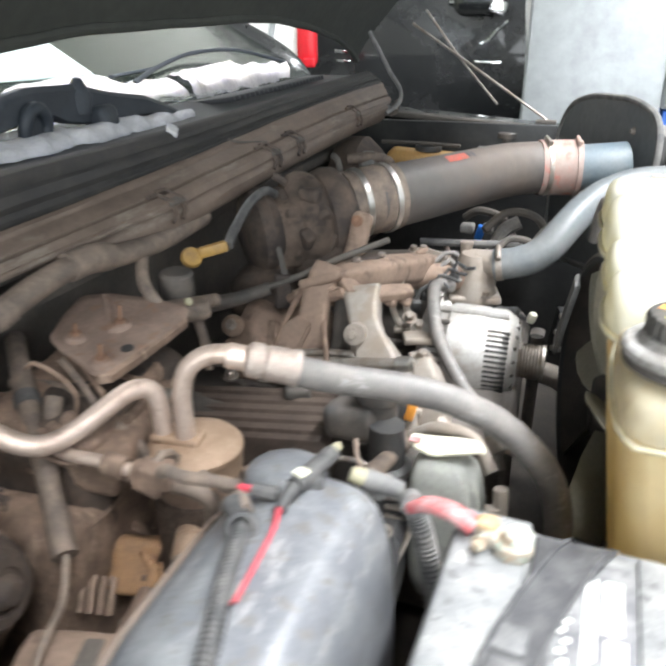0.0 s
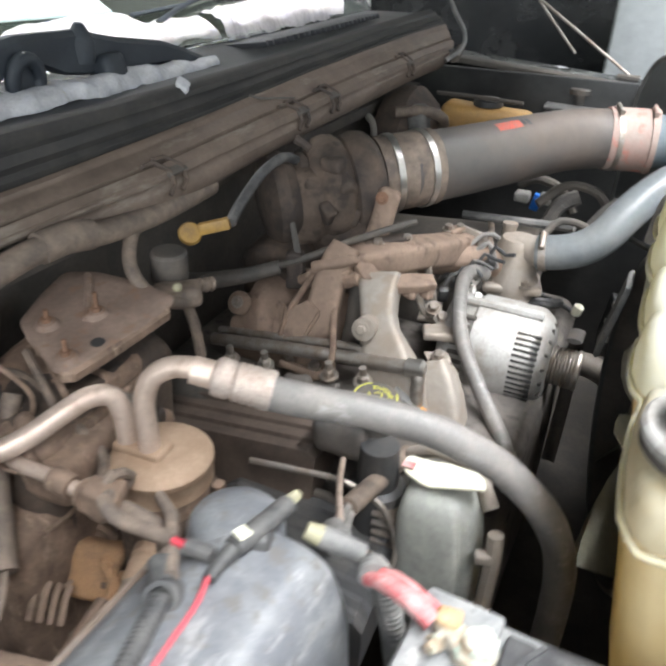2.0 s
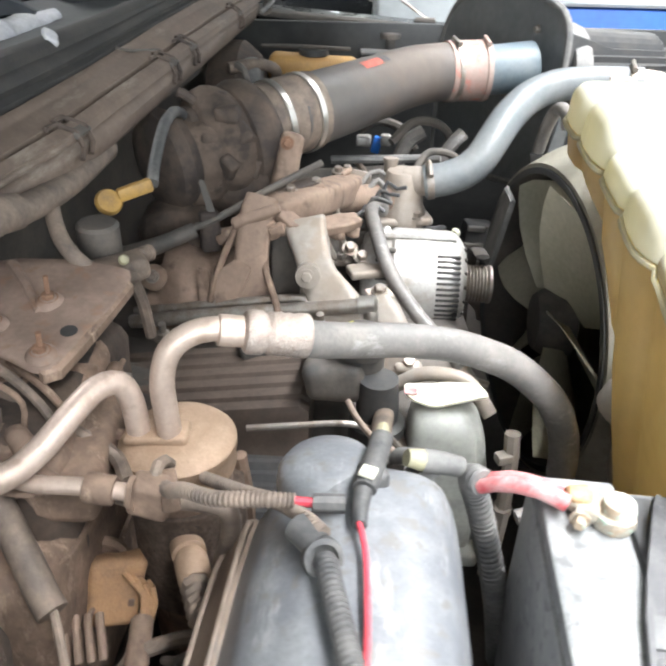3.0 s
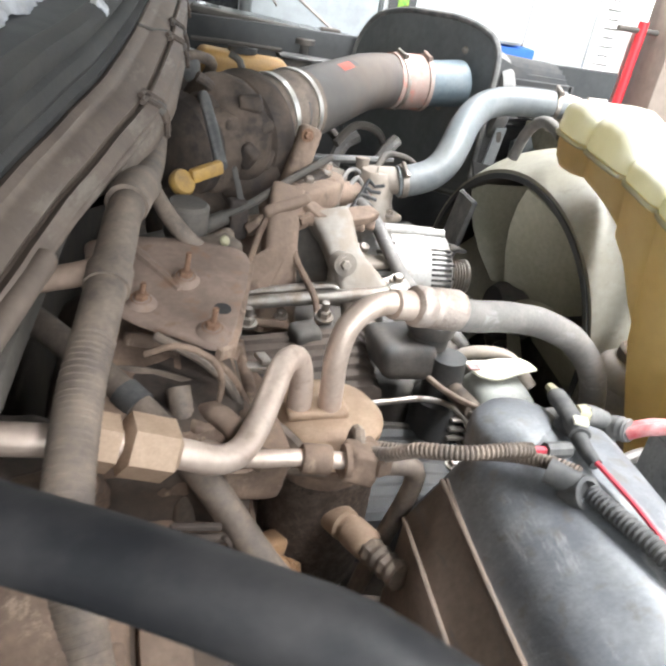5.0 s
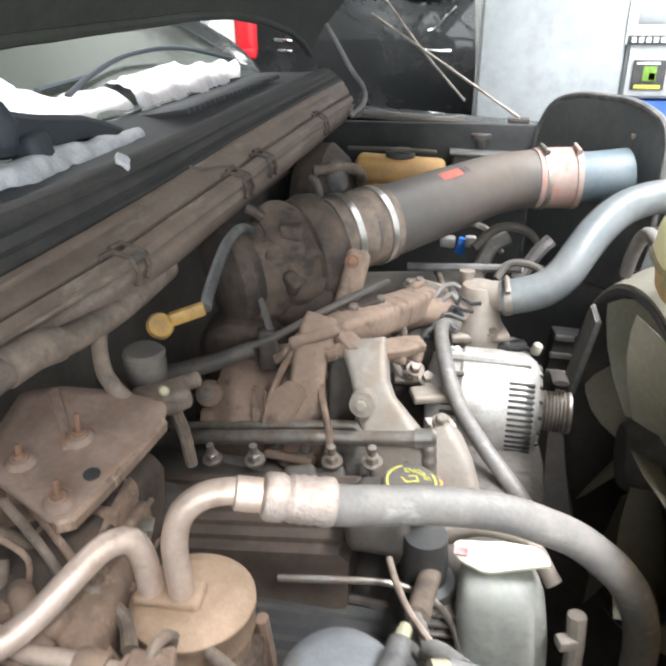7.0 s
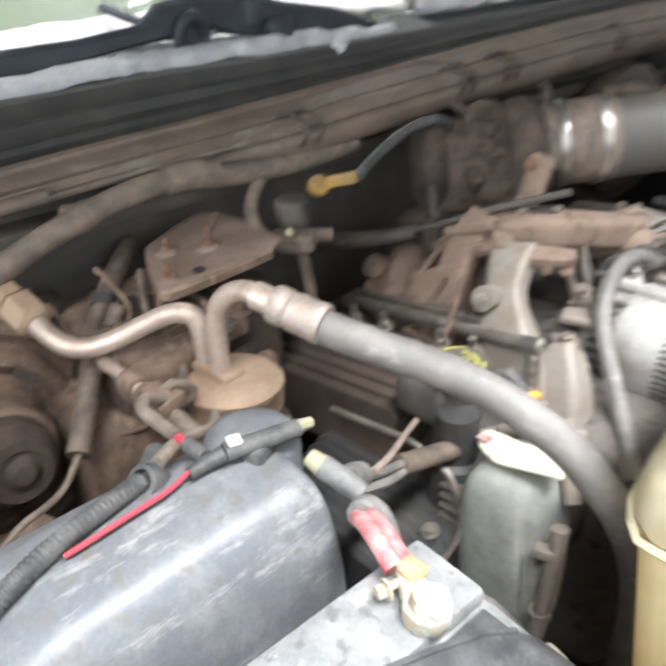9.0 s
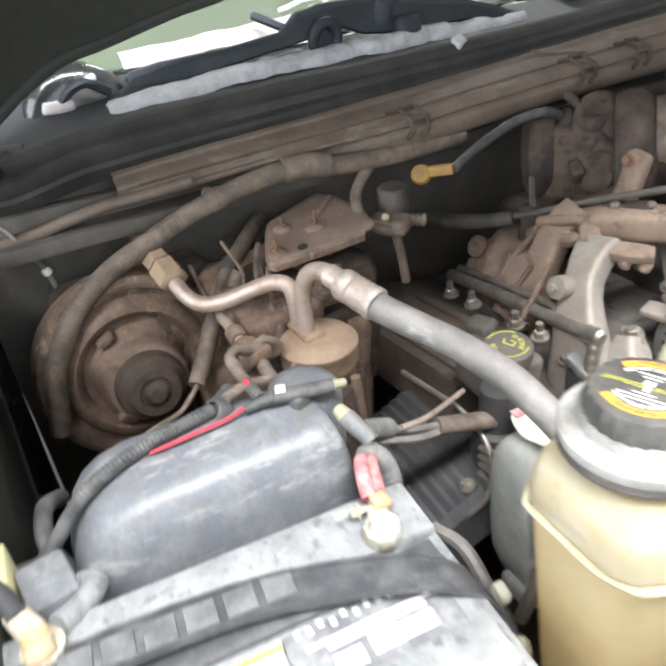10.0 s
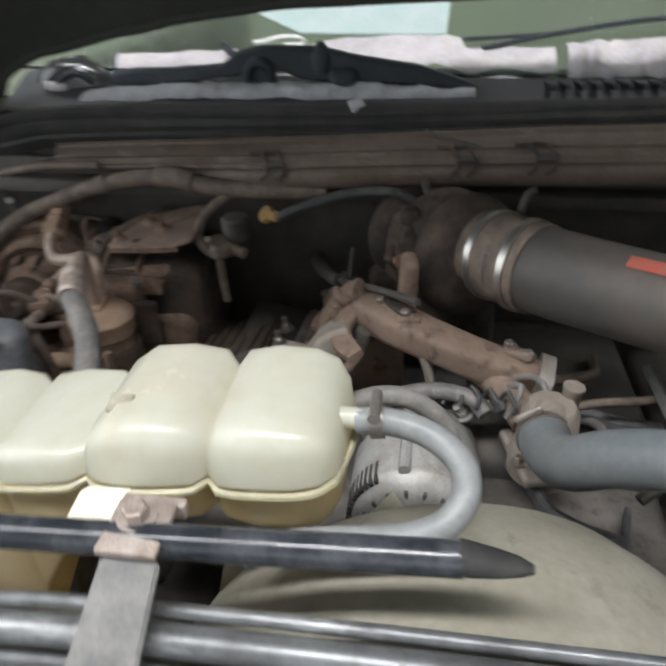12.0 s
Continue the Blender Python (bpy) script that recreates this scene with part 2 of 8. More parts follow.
    "label": material("grey_printed_label", (0.13, 0.13, 0.14), 0.5, spots=(0.30, 0.30, 0.30), amount=0.45, scale=30, bump=0.05),
    "strap": material("grey_strap_plastic", (0.055, 0.055, 0.06), 0.45, spots=(0.11, 0.11, 0.112), amount=0.5, scale=40, bump=0.15, streaks=(0.16, 0.16, 0.165), along=(0.4, 0.15, 0.5)),
    "stain": material("oily_smudge", (0.26, 0.24, 0.18), 0.6, spots=(0.40, 0.37, 0.28), amount=0.6, scale=120, bump=0.1),
    "clay": material("dusty_orange_connector", (0.36, 0.21, 0.11), 0.75, spots=(0.26, 0.16, 0.10), amount=0.5, scale=50, bump=0.3),
    "silicone": material("dusty_red_silicone_sleeve", (0.33, 0.21, 0.18), 0.6, spots=(0.30, 0.25, 0.22), amount=0.6, scale=20, bump=0.1, second=(0.42, 0.15, 0.12)),
    "intake": material("dusty_grey_intake_tube", (0.07, 0.066, 0.064), 0.5, spots=(0.118, 0.092, 0.077), amount=0.55, scale=6, bump=0.08, second=(0.09, 0.08, 0.073)),
    "bluepipe": material("blue_grey_pipe", (0.092, 0.125, 0.15), 0.45, spots=(0.16, 0.18, 0.19), amount=0.4, scale=20, bump=0.08),
    # tan also holds the coolant bottle's yellow light, put into the colour
    "shroud": material("dusty_bottle_tinted_shroud", (0.265, 0.245, 0.195), 0.45, spots=(0.32, 0.3, 0.25), amount=0.5, scale=14, bump=0.1, streaks=(0.205, 0.19, 0.155), along=(0.3, 0.5, 0.3)),
    "core": material("dusty_radiator_core", (0.30, 0.275, 0.21), 0.8, spots=(0.20, 0.18, 0.14), amount=0.5, scale=40, bump=0.3),
    "gloss": material("gloss_black_bar", (0.022, 0.025, 0.031), 0.14, spots=(0.07, 0.072, 0.08), amount=0.45, scale=40, bump=0.1),
    "loomtan": material("pale_dusted_nut", (0.33, 0.225, 0.155), 0.6, 0.1, spots=(0.42, 0.30, 0.215), amount=0.5, scale=60, bump=0.25),
    "redprint": material("worn_red_print", (0.50, 0.085, 0.055), 0.6, spots=(0.30, 0.14, 0.11), amount=0.5, scale=90, bump=0.05),
    "hinge": material("satin_black_hinge_steel", (0.014, 0.014, 0.016), 0.5, spots=(0.032, 0.03, 0.031), amount=0.5, scale=30, bump=0.1, spec=0.25),
    "foam": material("crusted_brown_foam", (0.085, 0.058, 0.044), 0.9, spots=(0.175, 0.125, 0.095), amount=0.5, scale=130, bump=2.0, second=(0.06, 0.042, 0.033)),
    "dustplate": material("pale_dusted_steel_plate", (0.185, 0.13, 0.103), 0.7, spots=(0.275, 0.198, 0.157), amount=0.55, scale=22, bump=0.25, second=(0.21, 0.128, 0.087)),
    "cellgrey": material("worn_grey_strap_cell", (0.095, 0.095, 0.10), 0.5, spots=(0.18, 0.18, 0.18), amount=0.55, scale=50, bump=0.2),
    "seamplastic": material("stained_plastic_seam", (0.46, 0.42, 0.29), 0.4, spots=(0.4, 0.34, 0.21), amount=0.4, scale=20, bump=0.05, sss=0.3),
    "barsteel": material("scratched_grey_steel", (0.20, 0.205, 0.21), 0.36, 0.5, spots=(0.10, 0.10, 0.102), amount=0.55, scale=26, bump=0.15, streaks=(0.42, 0.42, 0.42), along=(0.5, 0.06, 0.5)),
    # grey base stands in for side light on a shiny black sheet
    "shield": material("sheen_grey_sheet_metal", (0.17, 0.18, 0.188), 0.36, 0.2, spots=(0.22, 0.227, 0.232), amount=0.5, scale=8, bump=0.06),
    "apron": material("dusty_inner_fender", (0.022, 0.023, 0.024), 0.32, spots=(0.045, 0.045, 0.044), amount=0.5, scale=9, bump=0.2),
    # base raised to make up for light missing inside the shroud
    "blade": material("light_lifted_olive_dusty_fan", (0.42, 0.395, 0.3), 0.6, spots=(0.48, 0.455, 0.365), amount=0.5, scale=16, bump=0.1),
    "dustcover": material("brown_dusted_cover_plastic", (0.165, 0.122, 0.094), 0.55, spots=(0.235, 0.18, 0.145), amount=0.55, scale=22, bump=0.2, streaks=(0.13, 0.12, 0.115), along=(0.6, 0.15, 0.4)),
    "dirtysnow": material("grey_crusted_snow", (0.50, 0.50, 0.52), 0.8, spots=(0.36, 0.36, 0.38), amount=0.5, scale=30, bump=0.9, sss=0.1),
    "paleyellow": material("dusty_pale_yellow_plastic", (0.34, 0.315, 0.2), 0.6, spots=(0.26, 0.24, 0.18), amount=0.5, scale=60, bump=0.1),
    "snow": material("crusted_snow", (0.54, 0.505, 0.515), 0.8, spots=(0.42, 0.39, 0.405), amount=0.5, scale=22, bump=0.8, sss=0.3),
    "ice": material("thin_ice", (0.62, 0.76, 0.74), 0.35, spots=(0.74, 0.82, 0.82), amount=0.5, scale=20, bump=0.4, trans=0.35),
    "glass": material("windscreen_glass", (0.72, 0.80, 0.74), 0.04, spots=(0.70, 0.78, 0.72), amount=0.3, bump=0, trans=1.0),
    "rubberarm": material("wiper_blue_black", (0.012, 0.017, 0.024), 0.55, spots=(0.03, 0.037, 0.046), amount=0.4, scale=20),
    "cabinet": material("grey_steel_cabinet", (0.35, 0.37, 0.38), 0.4, 0.2, spots=(0.25, 0.26, 0.27), amount=0.35, scale=3.5, bump=0.05),
    "wallgreen": material("pale_green_wall", (0.56, 0.61, 0.46), 0.85, spots=(0.48, 0.52, 0.4), amount=0.4, scale=1.2, bump=0.1),
    "wallwhite": material("white_wall", (0.70, 0.70, 0.68), 0.85, spots=(0.58, 0.57, 0.54), amount=0.4, scale=1.2, bump=0.1),
    "bluepanel": material("blue_panel", (0.03, 0.12, 0.45), 0.5, spots=(0.03, 0.09, 0.3), amount=0.3, scale=5, bump=0.02),
    "concrete": material("worn_concrete", (0.25, 0.245, 0.235), 0.8, spots=(0.15, 0.145, 0.14), amount=0.5, scale=1.8, bump=0.25),
    "redpaint": material("red_paint", (0.60, 0.03, 0.04), 0.35, spots=(0.45, 0.03, 0.04), amount=0.3, scale=14, bump=0.03),
    "redlens": material("red_lens", (0.62, 0.02, 0.03), 0.15, spots=(0.5, 0.02, 0.03), amount=0.2, scale=14, bump=0.0),
    "chrome": material("chrome", (0.85, 0.85, 0.86), 0.08, 1.0, spots=(0.75, 0.75, 0.76), amount=0.2, bump=0.0),
    "cartonbrown": material("brown_carton", (0.30, 0.24, 0.20), 0.8, spots=(0.24, 0.19, 0.16), amount=0.4, scale=4, bump=0.1),
}


# ---- shaping helpers ----
def bm_of(verts, faces):
    bm = bmesh.new()
    vs = [bm.verts.new(v) for v in verts]
    for f in faces:
        bm.faces.new([vs[i] for i in f])
    bmesh.ops.recalc_face_normals(bm, faces=bm.faces)
    return bm


def part(name, bm, mat, parent=None, label="", sharp=38):
    """Links a bmesh, in world metres, as one mesh object under a thing or a part."""
    lim = radians(sharp)
    for f in bm.faces:
        f.smooth = True
    for e in bm.edges:
        if len(e.link_faces) == 2 and e.calc_face_angle(0) > lim:
            e.smooth = False
    me = bpy.data.meshes.new(name)
    bm.to_mesh(me)
    bm.free()
    me.materials.append(M[mat])
    ob = new(name, me)
    if parent is not None:
        ob.parent = parent
        if parent.type == "EMPTY":
            ob.matrix_parent_inverse = Matrix.Translation(parent.location).inverted()
    return tagged(ob, label)


def thing(name, at, label, category, group="", kind=""):
    ob = new(name)
    ob.location = at
    ob.empty_display_size = 0.02
    return tagged(ob, label, category, group, kind)


def single(name, bm, mat, label, category, group="", kind="", sharp=38):
    """A thing that is one mesh."""
    return tagged(part(name, bm, mat, sharp=sharp), label, category, group, kind)


def join(*bms):
    out = bmesh.new()
    for b in bms:
        me = bpy.data.meshes.new("tmp")
        b.to_mesh(me)
        b.free()
        out.from_mesh(me)
        bpy.data.meshes.remove(me)
    return out


def smooth_line(pts, step):
    """Points along a smooth curve through pts, about step apart."""
    p = [Vector(q) for q in pts]
    if len(p) == 2:
        n = max(1, int((p[1] - p[0]).length / step))
        return [p[0].lerp(p[1], i / n) for i in range(n + 1)]
    p = [p[0] * 2 - p[1]] + p + [p[-1] * 2 - p[-2]]
    out = []
    for i in range(1, len(p) - 2):
        a, b, c, d = p[i - 1:i + 3]
        n = max(1, int((c - b).length / step))
        for k in range(n):
            u = k / n
            out.append(0.5 * (2 * b + (c - a) * u + (2 * a - 5 * b + 4 * c - d) * u * u + (3 * b - a - 3 * c + d) * u ** 3))
    out.append(p[-2])
    return out


def tube(pts, r, seg=12, step=0.008, ribs=None, flat=1.0, ends=True):
    """A round bar or pipe along a smooth curve. r: a radius, or one for each end; ribs: (height, pitch) of corrugation."""
    if ribs:
        step = ribs[1] / 4
    line = smooth_line(pts, step)
    r0, r1 = r if isinstance(r, (tuple, list)) else (r, r)
    verts, faces = [], []
    side = None
    n = len(line)
    for i, q in enumerate(line):
        way = (line[min(i + 1, n - 1)] - line[max(i - 1, 0)]).normalized()
        if side is None:
            side = way.orthogonal().normalized()
            if abs(way.z) < 0.9:
                side = way.cross(Vector((0, 0, 1))).normalized()
        side = (side - way * side.dot(way)).normalized()
        up = way.cross(side)
        rad = r0 + (r1 - r0) * i / max(n - 1, 1)
        if ribs:
            rad += ribs[0] * (1 if (i // 2) % 2 else 0)
        for k in range(seg):
            a = 2 * math.pi * k / seg
            verts.append(q + side * (rad * math.cos(a)) + up * (rad * flat * math.sin(a)))
    for i in range(n - 1):
        for k in range(seg):
            a, b = i * seg + k, i * seg + (k + 1) % seg
            faces.append((a, b, b + seg, a + seg))
    if ends:
        faces.append(tuple(range(seg))[::-1])
        faces.append(tuple((n - 1) * seg + k for k in range(seg)))
    return bm_of(verts, faces)


def turn(profile, at, axis=(0, 0, 1), seg=32, wobble=None, caps=True):
    """A turned shape: profile rows (radius, height) along axis from at. wobble(angle index, row) scales the radius."""
    ax = Vector(axis).normalized()
    u = ax.orthogonal().normalized()
    if abs(ax.z) < 0.95:
        u = ax.cross(Vector((0, 0, 1))).normalized()
    v = ax.cross(u)
    at = Vector(at)
    verts, faces, rows = [], [], []
    for j, (r, h) in enumerate(profile):
        if r <= 1e-6:
            rows.append([len(verts)])
            verts.append(at + ax * h)
        else:
            rows.append([len(verts) + k for k in range(seg)])
            for k in range(seg):
                a = 2 * math.pi * k / seg
                rr = r * (wobble(k, j) if wobble else 1)
                verts.append(at + ax * h + u * (rr * math.cos(a)) + v * (rr * math.sin(a)))
    for a, b in zip(rows, rows[1:]):
        for k in range(seg):
            k2 = (k + 1) % seg
            if len(a) == 1 and len(b) == 1:
                continue
            if len(a) == 1:
                faces.append((a[0], b[k], b[k2]))
            elif len(b) == 1:
                faces.append((a[k], a[k2], b[0]))
            else:
                faces.append((a[k], a[k2], b[k2], b[k]))
    for row in (rows[0], rows[-1]):
        if len(row) > 1 and caps:
            faces.append(tuple(row))
    return bm_of(verts, faces)


def box(at, size, bevel=0.003, rot=(0, 0, 0), seg=2, taper=1.0):
    """A bevelled box; taper scales its top."""
    bm = bmesh.new()
    bmesh.ops.create_cube(bm, size=1)
    for v in bm.verts:
        k = taper if v.co.z > 0 else 1
        v.co = Vector((v.co.x * size[0] * k, v.co.y * size[1] * k, v.co.z * size[2]))
    if bevel:
        bmesh.ops.bevel(bm, geom=list(bm.edges), offset=min(bevel, min(size) * 0.45), segments=seg, affect="EDGES", profile=0.5)
    bm.transform(pose(*at, *rot))
    return bm


def lump(at, size, bevel=0.01, rot=(0, 0, 0), rough=0.003, grain=30, seed=0, taper=1.0):
    """A rounded casting with an uneven skin."""
    bm = bmesh.new()
    bmesh.ops.create_cube(bm, size=1)
    for v in bm.verts:
        k = taper if v.co.z > 0 else 1
        v.co = Vector((v.co.x * size[0] * k, v.co.y * size[1] * k, v.co.z * size[2]))
    bmesh.ops.bevel(bm, geom=list(bm.edges), offset=min(bevel, min(size) * 0.45), segments=3, affect="EDGES", profile=0.5)
    bmesh.ops.subdivide_edges(bm, edges=[e for e in bm.edges if e.calc_length() > 0.012], cuts=3, use_grid_fill=True)
    bm.normal_update()
    for v in bm.verts:
        v.co += v.normal * (noise.noise(v.co * grain + Vector((seed, 0, seed))) * rough + noise.noise(v.co * grain * 3) * rough * 0.4)
    bm.transform(pose(*at, *rot))
    return bm


def plate(outline, normal_from, thick, bevel=0.0015):
    """A sheet: the outline in 3D (one plane), thickened along the vector normal_from."""
    nrm = Vector(normal_from).normalized()
    pts = [Vector(p) for p in outline]
    n = len(pts)
    bm = bmesh.new()
    top = [bm.verts.new(p + nrm * thick / 2) for p in pts]
    bot = [bm.verts.new(p - nrm * thick / 2) for p in pts]
    bm.faces.new(top)
    bm.faces.new(bot[::-1])
    for i in range(n):
        bm.faces.new((top[i], bot[i], bot[(i + 1) % n], top[(i + 1) % n]))
    bmesh.ops.recalc_face_normals(bm, faces=bm.faces)
    if bevel:
        bmesh.ops.bevel(bm, geom=[e for e in bm.edges if e.calc_face_angle(0) > 0.5], offset=bevel, segments=2, affect="EDGES")
    return bm


def rounded(corners, radius, seg=5):
    """A closed 2D outline with its corners rounded."""
    out = []
    n = len(corners)
    for i in range(n):
        a, b, c = Vector(corners[i - 1]), Vector(corners[i]), Vector(corners[(i + 1) % n])
        r = radius[i] if isinstance(radius, (list, tuple)) else radius
        d1, d2 = (a - b), (c - b)
        r = min(r, d1.length * 0.45, d2.length * 0.45)
        p, q = b + d1.normalized() * r, b + d2.normalized() * r
        for k in range(seg + 1):
            u = k / seg
            out.append((1 - u) ** 2 * p + 2 * u * (1 - u) * b + u * u * q)
    return out


def loft(rings, ends=True):
    """A skin through closed rings that have the same number of points."""
    n = len(rings[0])
    verts = [Vector(p) for r in rings for p in r]
    faces = []
    for i in range(len(rings) - 1):
        for k in range(n):
            a, b = i * n + k, i * n + (k + 1) % n
            faces.append((a, b, b + n, a + n))
    if ends:
        faces.append(tuple(range(n))[::-1])
        faces.append(tuple((len(rings) - 1) * n + k for k in range(n)))
    return bm_of(verts, faces)


def strip(profile, y0, y1, n=24, bend=None):
    """A long section: profile rows (x, z), open, run from y0 to y1; bend(y) gives the shift (dx, dz)."""
    verts, faces = [], []
    m = len(profile)
    for i in range(n + 1):
        y = y0 + (y1 - y0) * i / n
        dx, dz = bend(y) if bend else (0, 0)
        verts += [Vector((x + dx, y, z + dz)) for x, z in profile]
    for i in range(n):
        for k in range(m - 1):
            faces.append((i * m + k, i * m + k + 1, (i + 1) * m + k + 1, (i + 1) * m + k))
    return bm_of(verts, faces)


def table(rows, y):
    """The row of numbers at y, between the stations of a table whose first column is y."""
    if y <= rows[0][0]:
        return rows[0][1:]
    for a, b in zip(rows, rows[1:]):
        if y <= b[0]:
            u = (y - a[0]) / (b[0] - a[0])
            u = u * u * (3 - 2 * u) * 0.4 + u * 0.6
            return tuple(p + (q - p) * u for p, q in zip(a[1:], b[1:]))
    return rows[-1][1:]


def swept(profile, y0, y1, n, thick=0.002):
    """A long sheet whose section profile(y), rows (x, z), changes along y; closed to a real thickness."""
    verts, faces = [], []
    m = 0
    for i in range(n + 1):
        y = y0 + (y1 - y0) * i / n
        p = [Vector((x, y, z)) for x, z in profile(y)]
        q = [v + Vector((-0.5, 0, -0.85)) * thick for v in p[::-1]]
        m = len(p) * 2
        verts += p + q
    for i in range(n):
        for k in range(m):
            k2 = (k + 1) % m
            faces.append((i * m + k, i * m + k2, (i + 1) * m + k2, (i + 1) * m + k))
    faces.append(tuple(range(m))[::-1])
    faces.append(tuple(n * m + k for k in range(m)))
    return bm_of(verts, faces)


def bolt(at, axis, r=0.006, h=0.006):
    """A hexagon head on a washer."""
    return join(turn([(r * 1.5, 0), (r * 1.5, h * 0.25), (0, h * 0.25)], at, axis, 16),
                turn([(r, h * 0.2), (r, h), (r * 0.8, h * 1.15), (0, h * 1.15)], at, axis, 6))


def band(at, axis, r, width=0.012, screw=True, screw_up=(0, 0, 1)):
    """A hose clamp: a thin band with its worm housing."""
    ax = Vector(axis).normalized()
    b = turn([(r, -width / 2), (r + 0.0012, -width / 2), (r + 0.0012, width / 2), (r, width / 2)], at, axis, 36)
    if not screw:
        return b
    up = Vector(screw_up)
    up = (up - ax * up.dot(ax)).normalized()
    side = ax.cross(up)
    c = Vector(at) + up * (r + 0.004)
    s = tube([c - side * 0.012, c + side * 0.012], 0.0038, 8)
    return join(b, s, turn([(0.0046, 0), (0.0046, 0.004), (0, 0.004)], c + side * 0.012, side, 6))


def letters(name, text, at, size, rot, mat, parent, bend=None):
    """Raised lettering as a mesh, under parent."""
    cu = bpy.data.curves.new(name, "FONT")
    cu.body, cu.size, cu.extrude, cu.align_x, cu.align_y = text, size, 0.0002, "CENTER", "CENTER"
    ob = bpy.data.objects.new(name, cu)
    scene.collection.objects.link(ob)
    me = bpy.data.meshes.new_from_object(ob)
    scene.collection.objects.unlink(ob)
    bpy.data.objects.remove(ob)
    bm = bmesh.new()
    bm.from_mesh(me)
    bpy.data.meshes.remove(me)
    if bend:
        for v in bm.verts:
            v.co = bend(v.co)
    bm.transform(at @ pose(0, 0, 0, *rot) if isinstance(at, Matrix) else pose(*at, *rot))
    return part(name, bm, mat, parent)

# ---- the shop ----
def wall(name, at, size, mat, label):
    return single(name, box(at, size, 0.004), mat, label, "wall", kind="structure")


single("floor", box((0, 0, -0.05), (9.4, 8.9, 0.1), 0), "concrete", "worn grey concrete workshop floor with dark stains", "floor", kind="structure")
single("ceiling", box((0, 0, 4.05), (9.4, 8.9, 0.1), 0), "wallwhite", "plain white workshop ceiling", "ceiling", kind="structure")
wall("wall_west", (-4.6, 0, 2), (0.2, 8.6, 4), "wallgreen", "pale green painted workshop wall behind the truck cab")
wall("wall_north", (0, 4.4, 2), (9.0, 0.2, 4), "wallwhite", "white painted workshop wall behind the cabinets")
# the two walls with door openings
wall("wall_east_pier", (4.6, 3.35, 2), (0.2, 1.9, 4), "wallwhite", "white workshop wall beside the open front door")
wall("wall_east_end", (4.6, -3.1, 2), (0.2, 2.4, 4), "wallwhite", "white workshop wall beside the open front door")
wall("wall_east_lintel", (4.6, 0.25, 3.7), (0.2, 4.3, 0.6), "wallwhite", "white lintel over the open front door")
wall("wall_south_pier", (3.85, -4.3, 2), (1.3, 0.2, 4), "wallwhite", "white workshop wall beside the open side door")
wall("wall_south_end", (-3.0, -4.3, 2), (3.0, 0.2, 4), "wallwhite", "white workshop wall beside the open side door")
wall("wall_south_lintel", (0.85, -4.3, 3.75), (4.7, 0.2, 0.5), "wallwhite", "white lintel over the open side door")
single("ground", box((0, 0, -0.16), (400, 400, 0.1), 0), "concrete", "grey yard outside the workshop", "ground", kind="structure")

# ---- steel cabinet, posters and stands across the shop ----
cabinet = thing("steel_cabinet", (0.03, 2.9, 0), "tall grey sheet-steel cabinet standing against the shop wall", "cabinet")
part("body", box((0.035, 2.92, 1.12), (0.47, 0.44, 2.2), 0.006), "cabinet", cabinet)
part("door", box((0.035, 2.69, 1.12), (0.455, 0.02, 2.12), 0.004), "cabinet", cabinet)
part("handle", tube([(0.23, 2.675, 0.9), (0.23, 2.665, 0.93), (0.23, 2.665, 1.02), (0.23, 2.675, 1.05)], 0.006), "chrome", cabinet)
locker = thing("white_locker", (0.57, 2.9, 0), "white sheet-metal locker on a blue base", "locker")
part("body", box((0.568, 2.92, 1.70), (0.59, 0.44, 1.0), 0.006), "lockerwhite", locker)
part("door", box((0.568, 2.69, 1.70), (0.575, 0.02, 0.98), 0.004), "lockerwhite", locker)
part("base", box((0.60, 2.90, 0.60), (0.64, 0.42, 1.19), 0.006), "bluepanel", locker, "bright blue base cabinet")
part("hinge_post", box((0.885, 2.80, 1.40), (0.035, 0.06, 1.6), 0.004), "dark", locker)


def poster(at, w, h, ground_mat, label, spots, writing=""):
    p = thing("poster", at, label, "poster")
    part("sheet", box(at, (w, 0.002, h), 0.0005), ground_mat, p)
    for n, mat, u, v, su, sv in spots:
        part(n, box((at[0] + u * w, at[1] - 0.003, at[2] + v * h), (w * su, 0.002, h * sv), 0.0005), mat, p)
    return p


poster((0.349, 2.674, 1.276), 0.102, 0.090, "black", "small dark poster with green leaves and a yellow bar", (("picture", "leafgreen", 0.02, 0.05, 0.4, 0.5), ("fruit", "orange", 0.1, -0.05, 0.2, 0.24), ("caption_bar", "yprint", 0.0, -0.40, 0.8, 0.14), ("title_bar", "white", -0.05, 0.40, 0.7, 0.08)))
low_poster = poster((0.336, 2.674, 1.445), 0.150, 0.155, "white", "white poster with a black heading band at its foot", (("caption_band", "black", 0.0, -0.41, 0.92, 0.18), ("picture", "cabinet", 0.0, 0.1, 0.6, 0.4)))
for k in range(5):
    part("heading_bar", box((0.287 + 0.022 * k, 2.669, 1.382), (0.014, 0.002, 0.016), 0), "white", low_poster)
bench = thing("workbench", (1.4, 2.5, 0), "steel workbench with a dark top beside the lockers", "workbench")
part("top", box((1.72, 2.5, 0.945), (1.6, 0.36, 0.05), 0.005), "dark", bench)
for x in (0.98, 2.45):
    part("leg", box((x, 2.5, 0.46), (0.06, 0.3, 0.92), 0.004), "dark", bench)

gauge = thing("gauge_board", (1.13, 2.45, 0.97), "white ruled board with a red stem and a cross handle", "gauge")
part("board", box((1.10, 2.46, 1.22), (0.20, 0.02, 0.5), 0.003), "white", gauge)
for i in range(14):
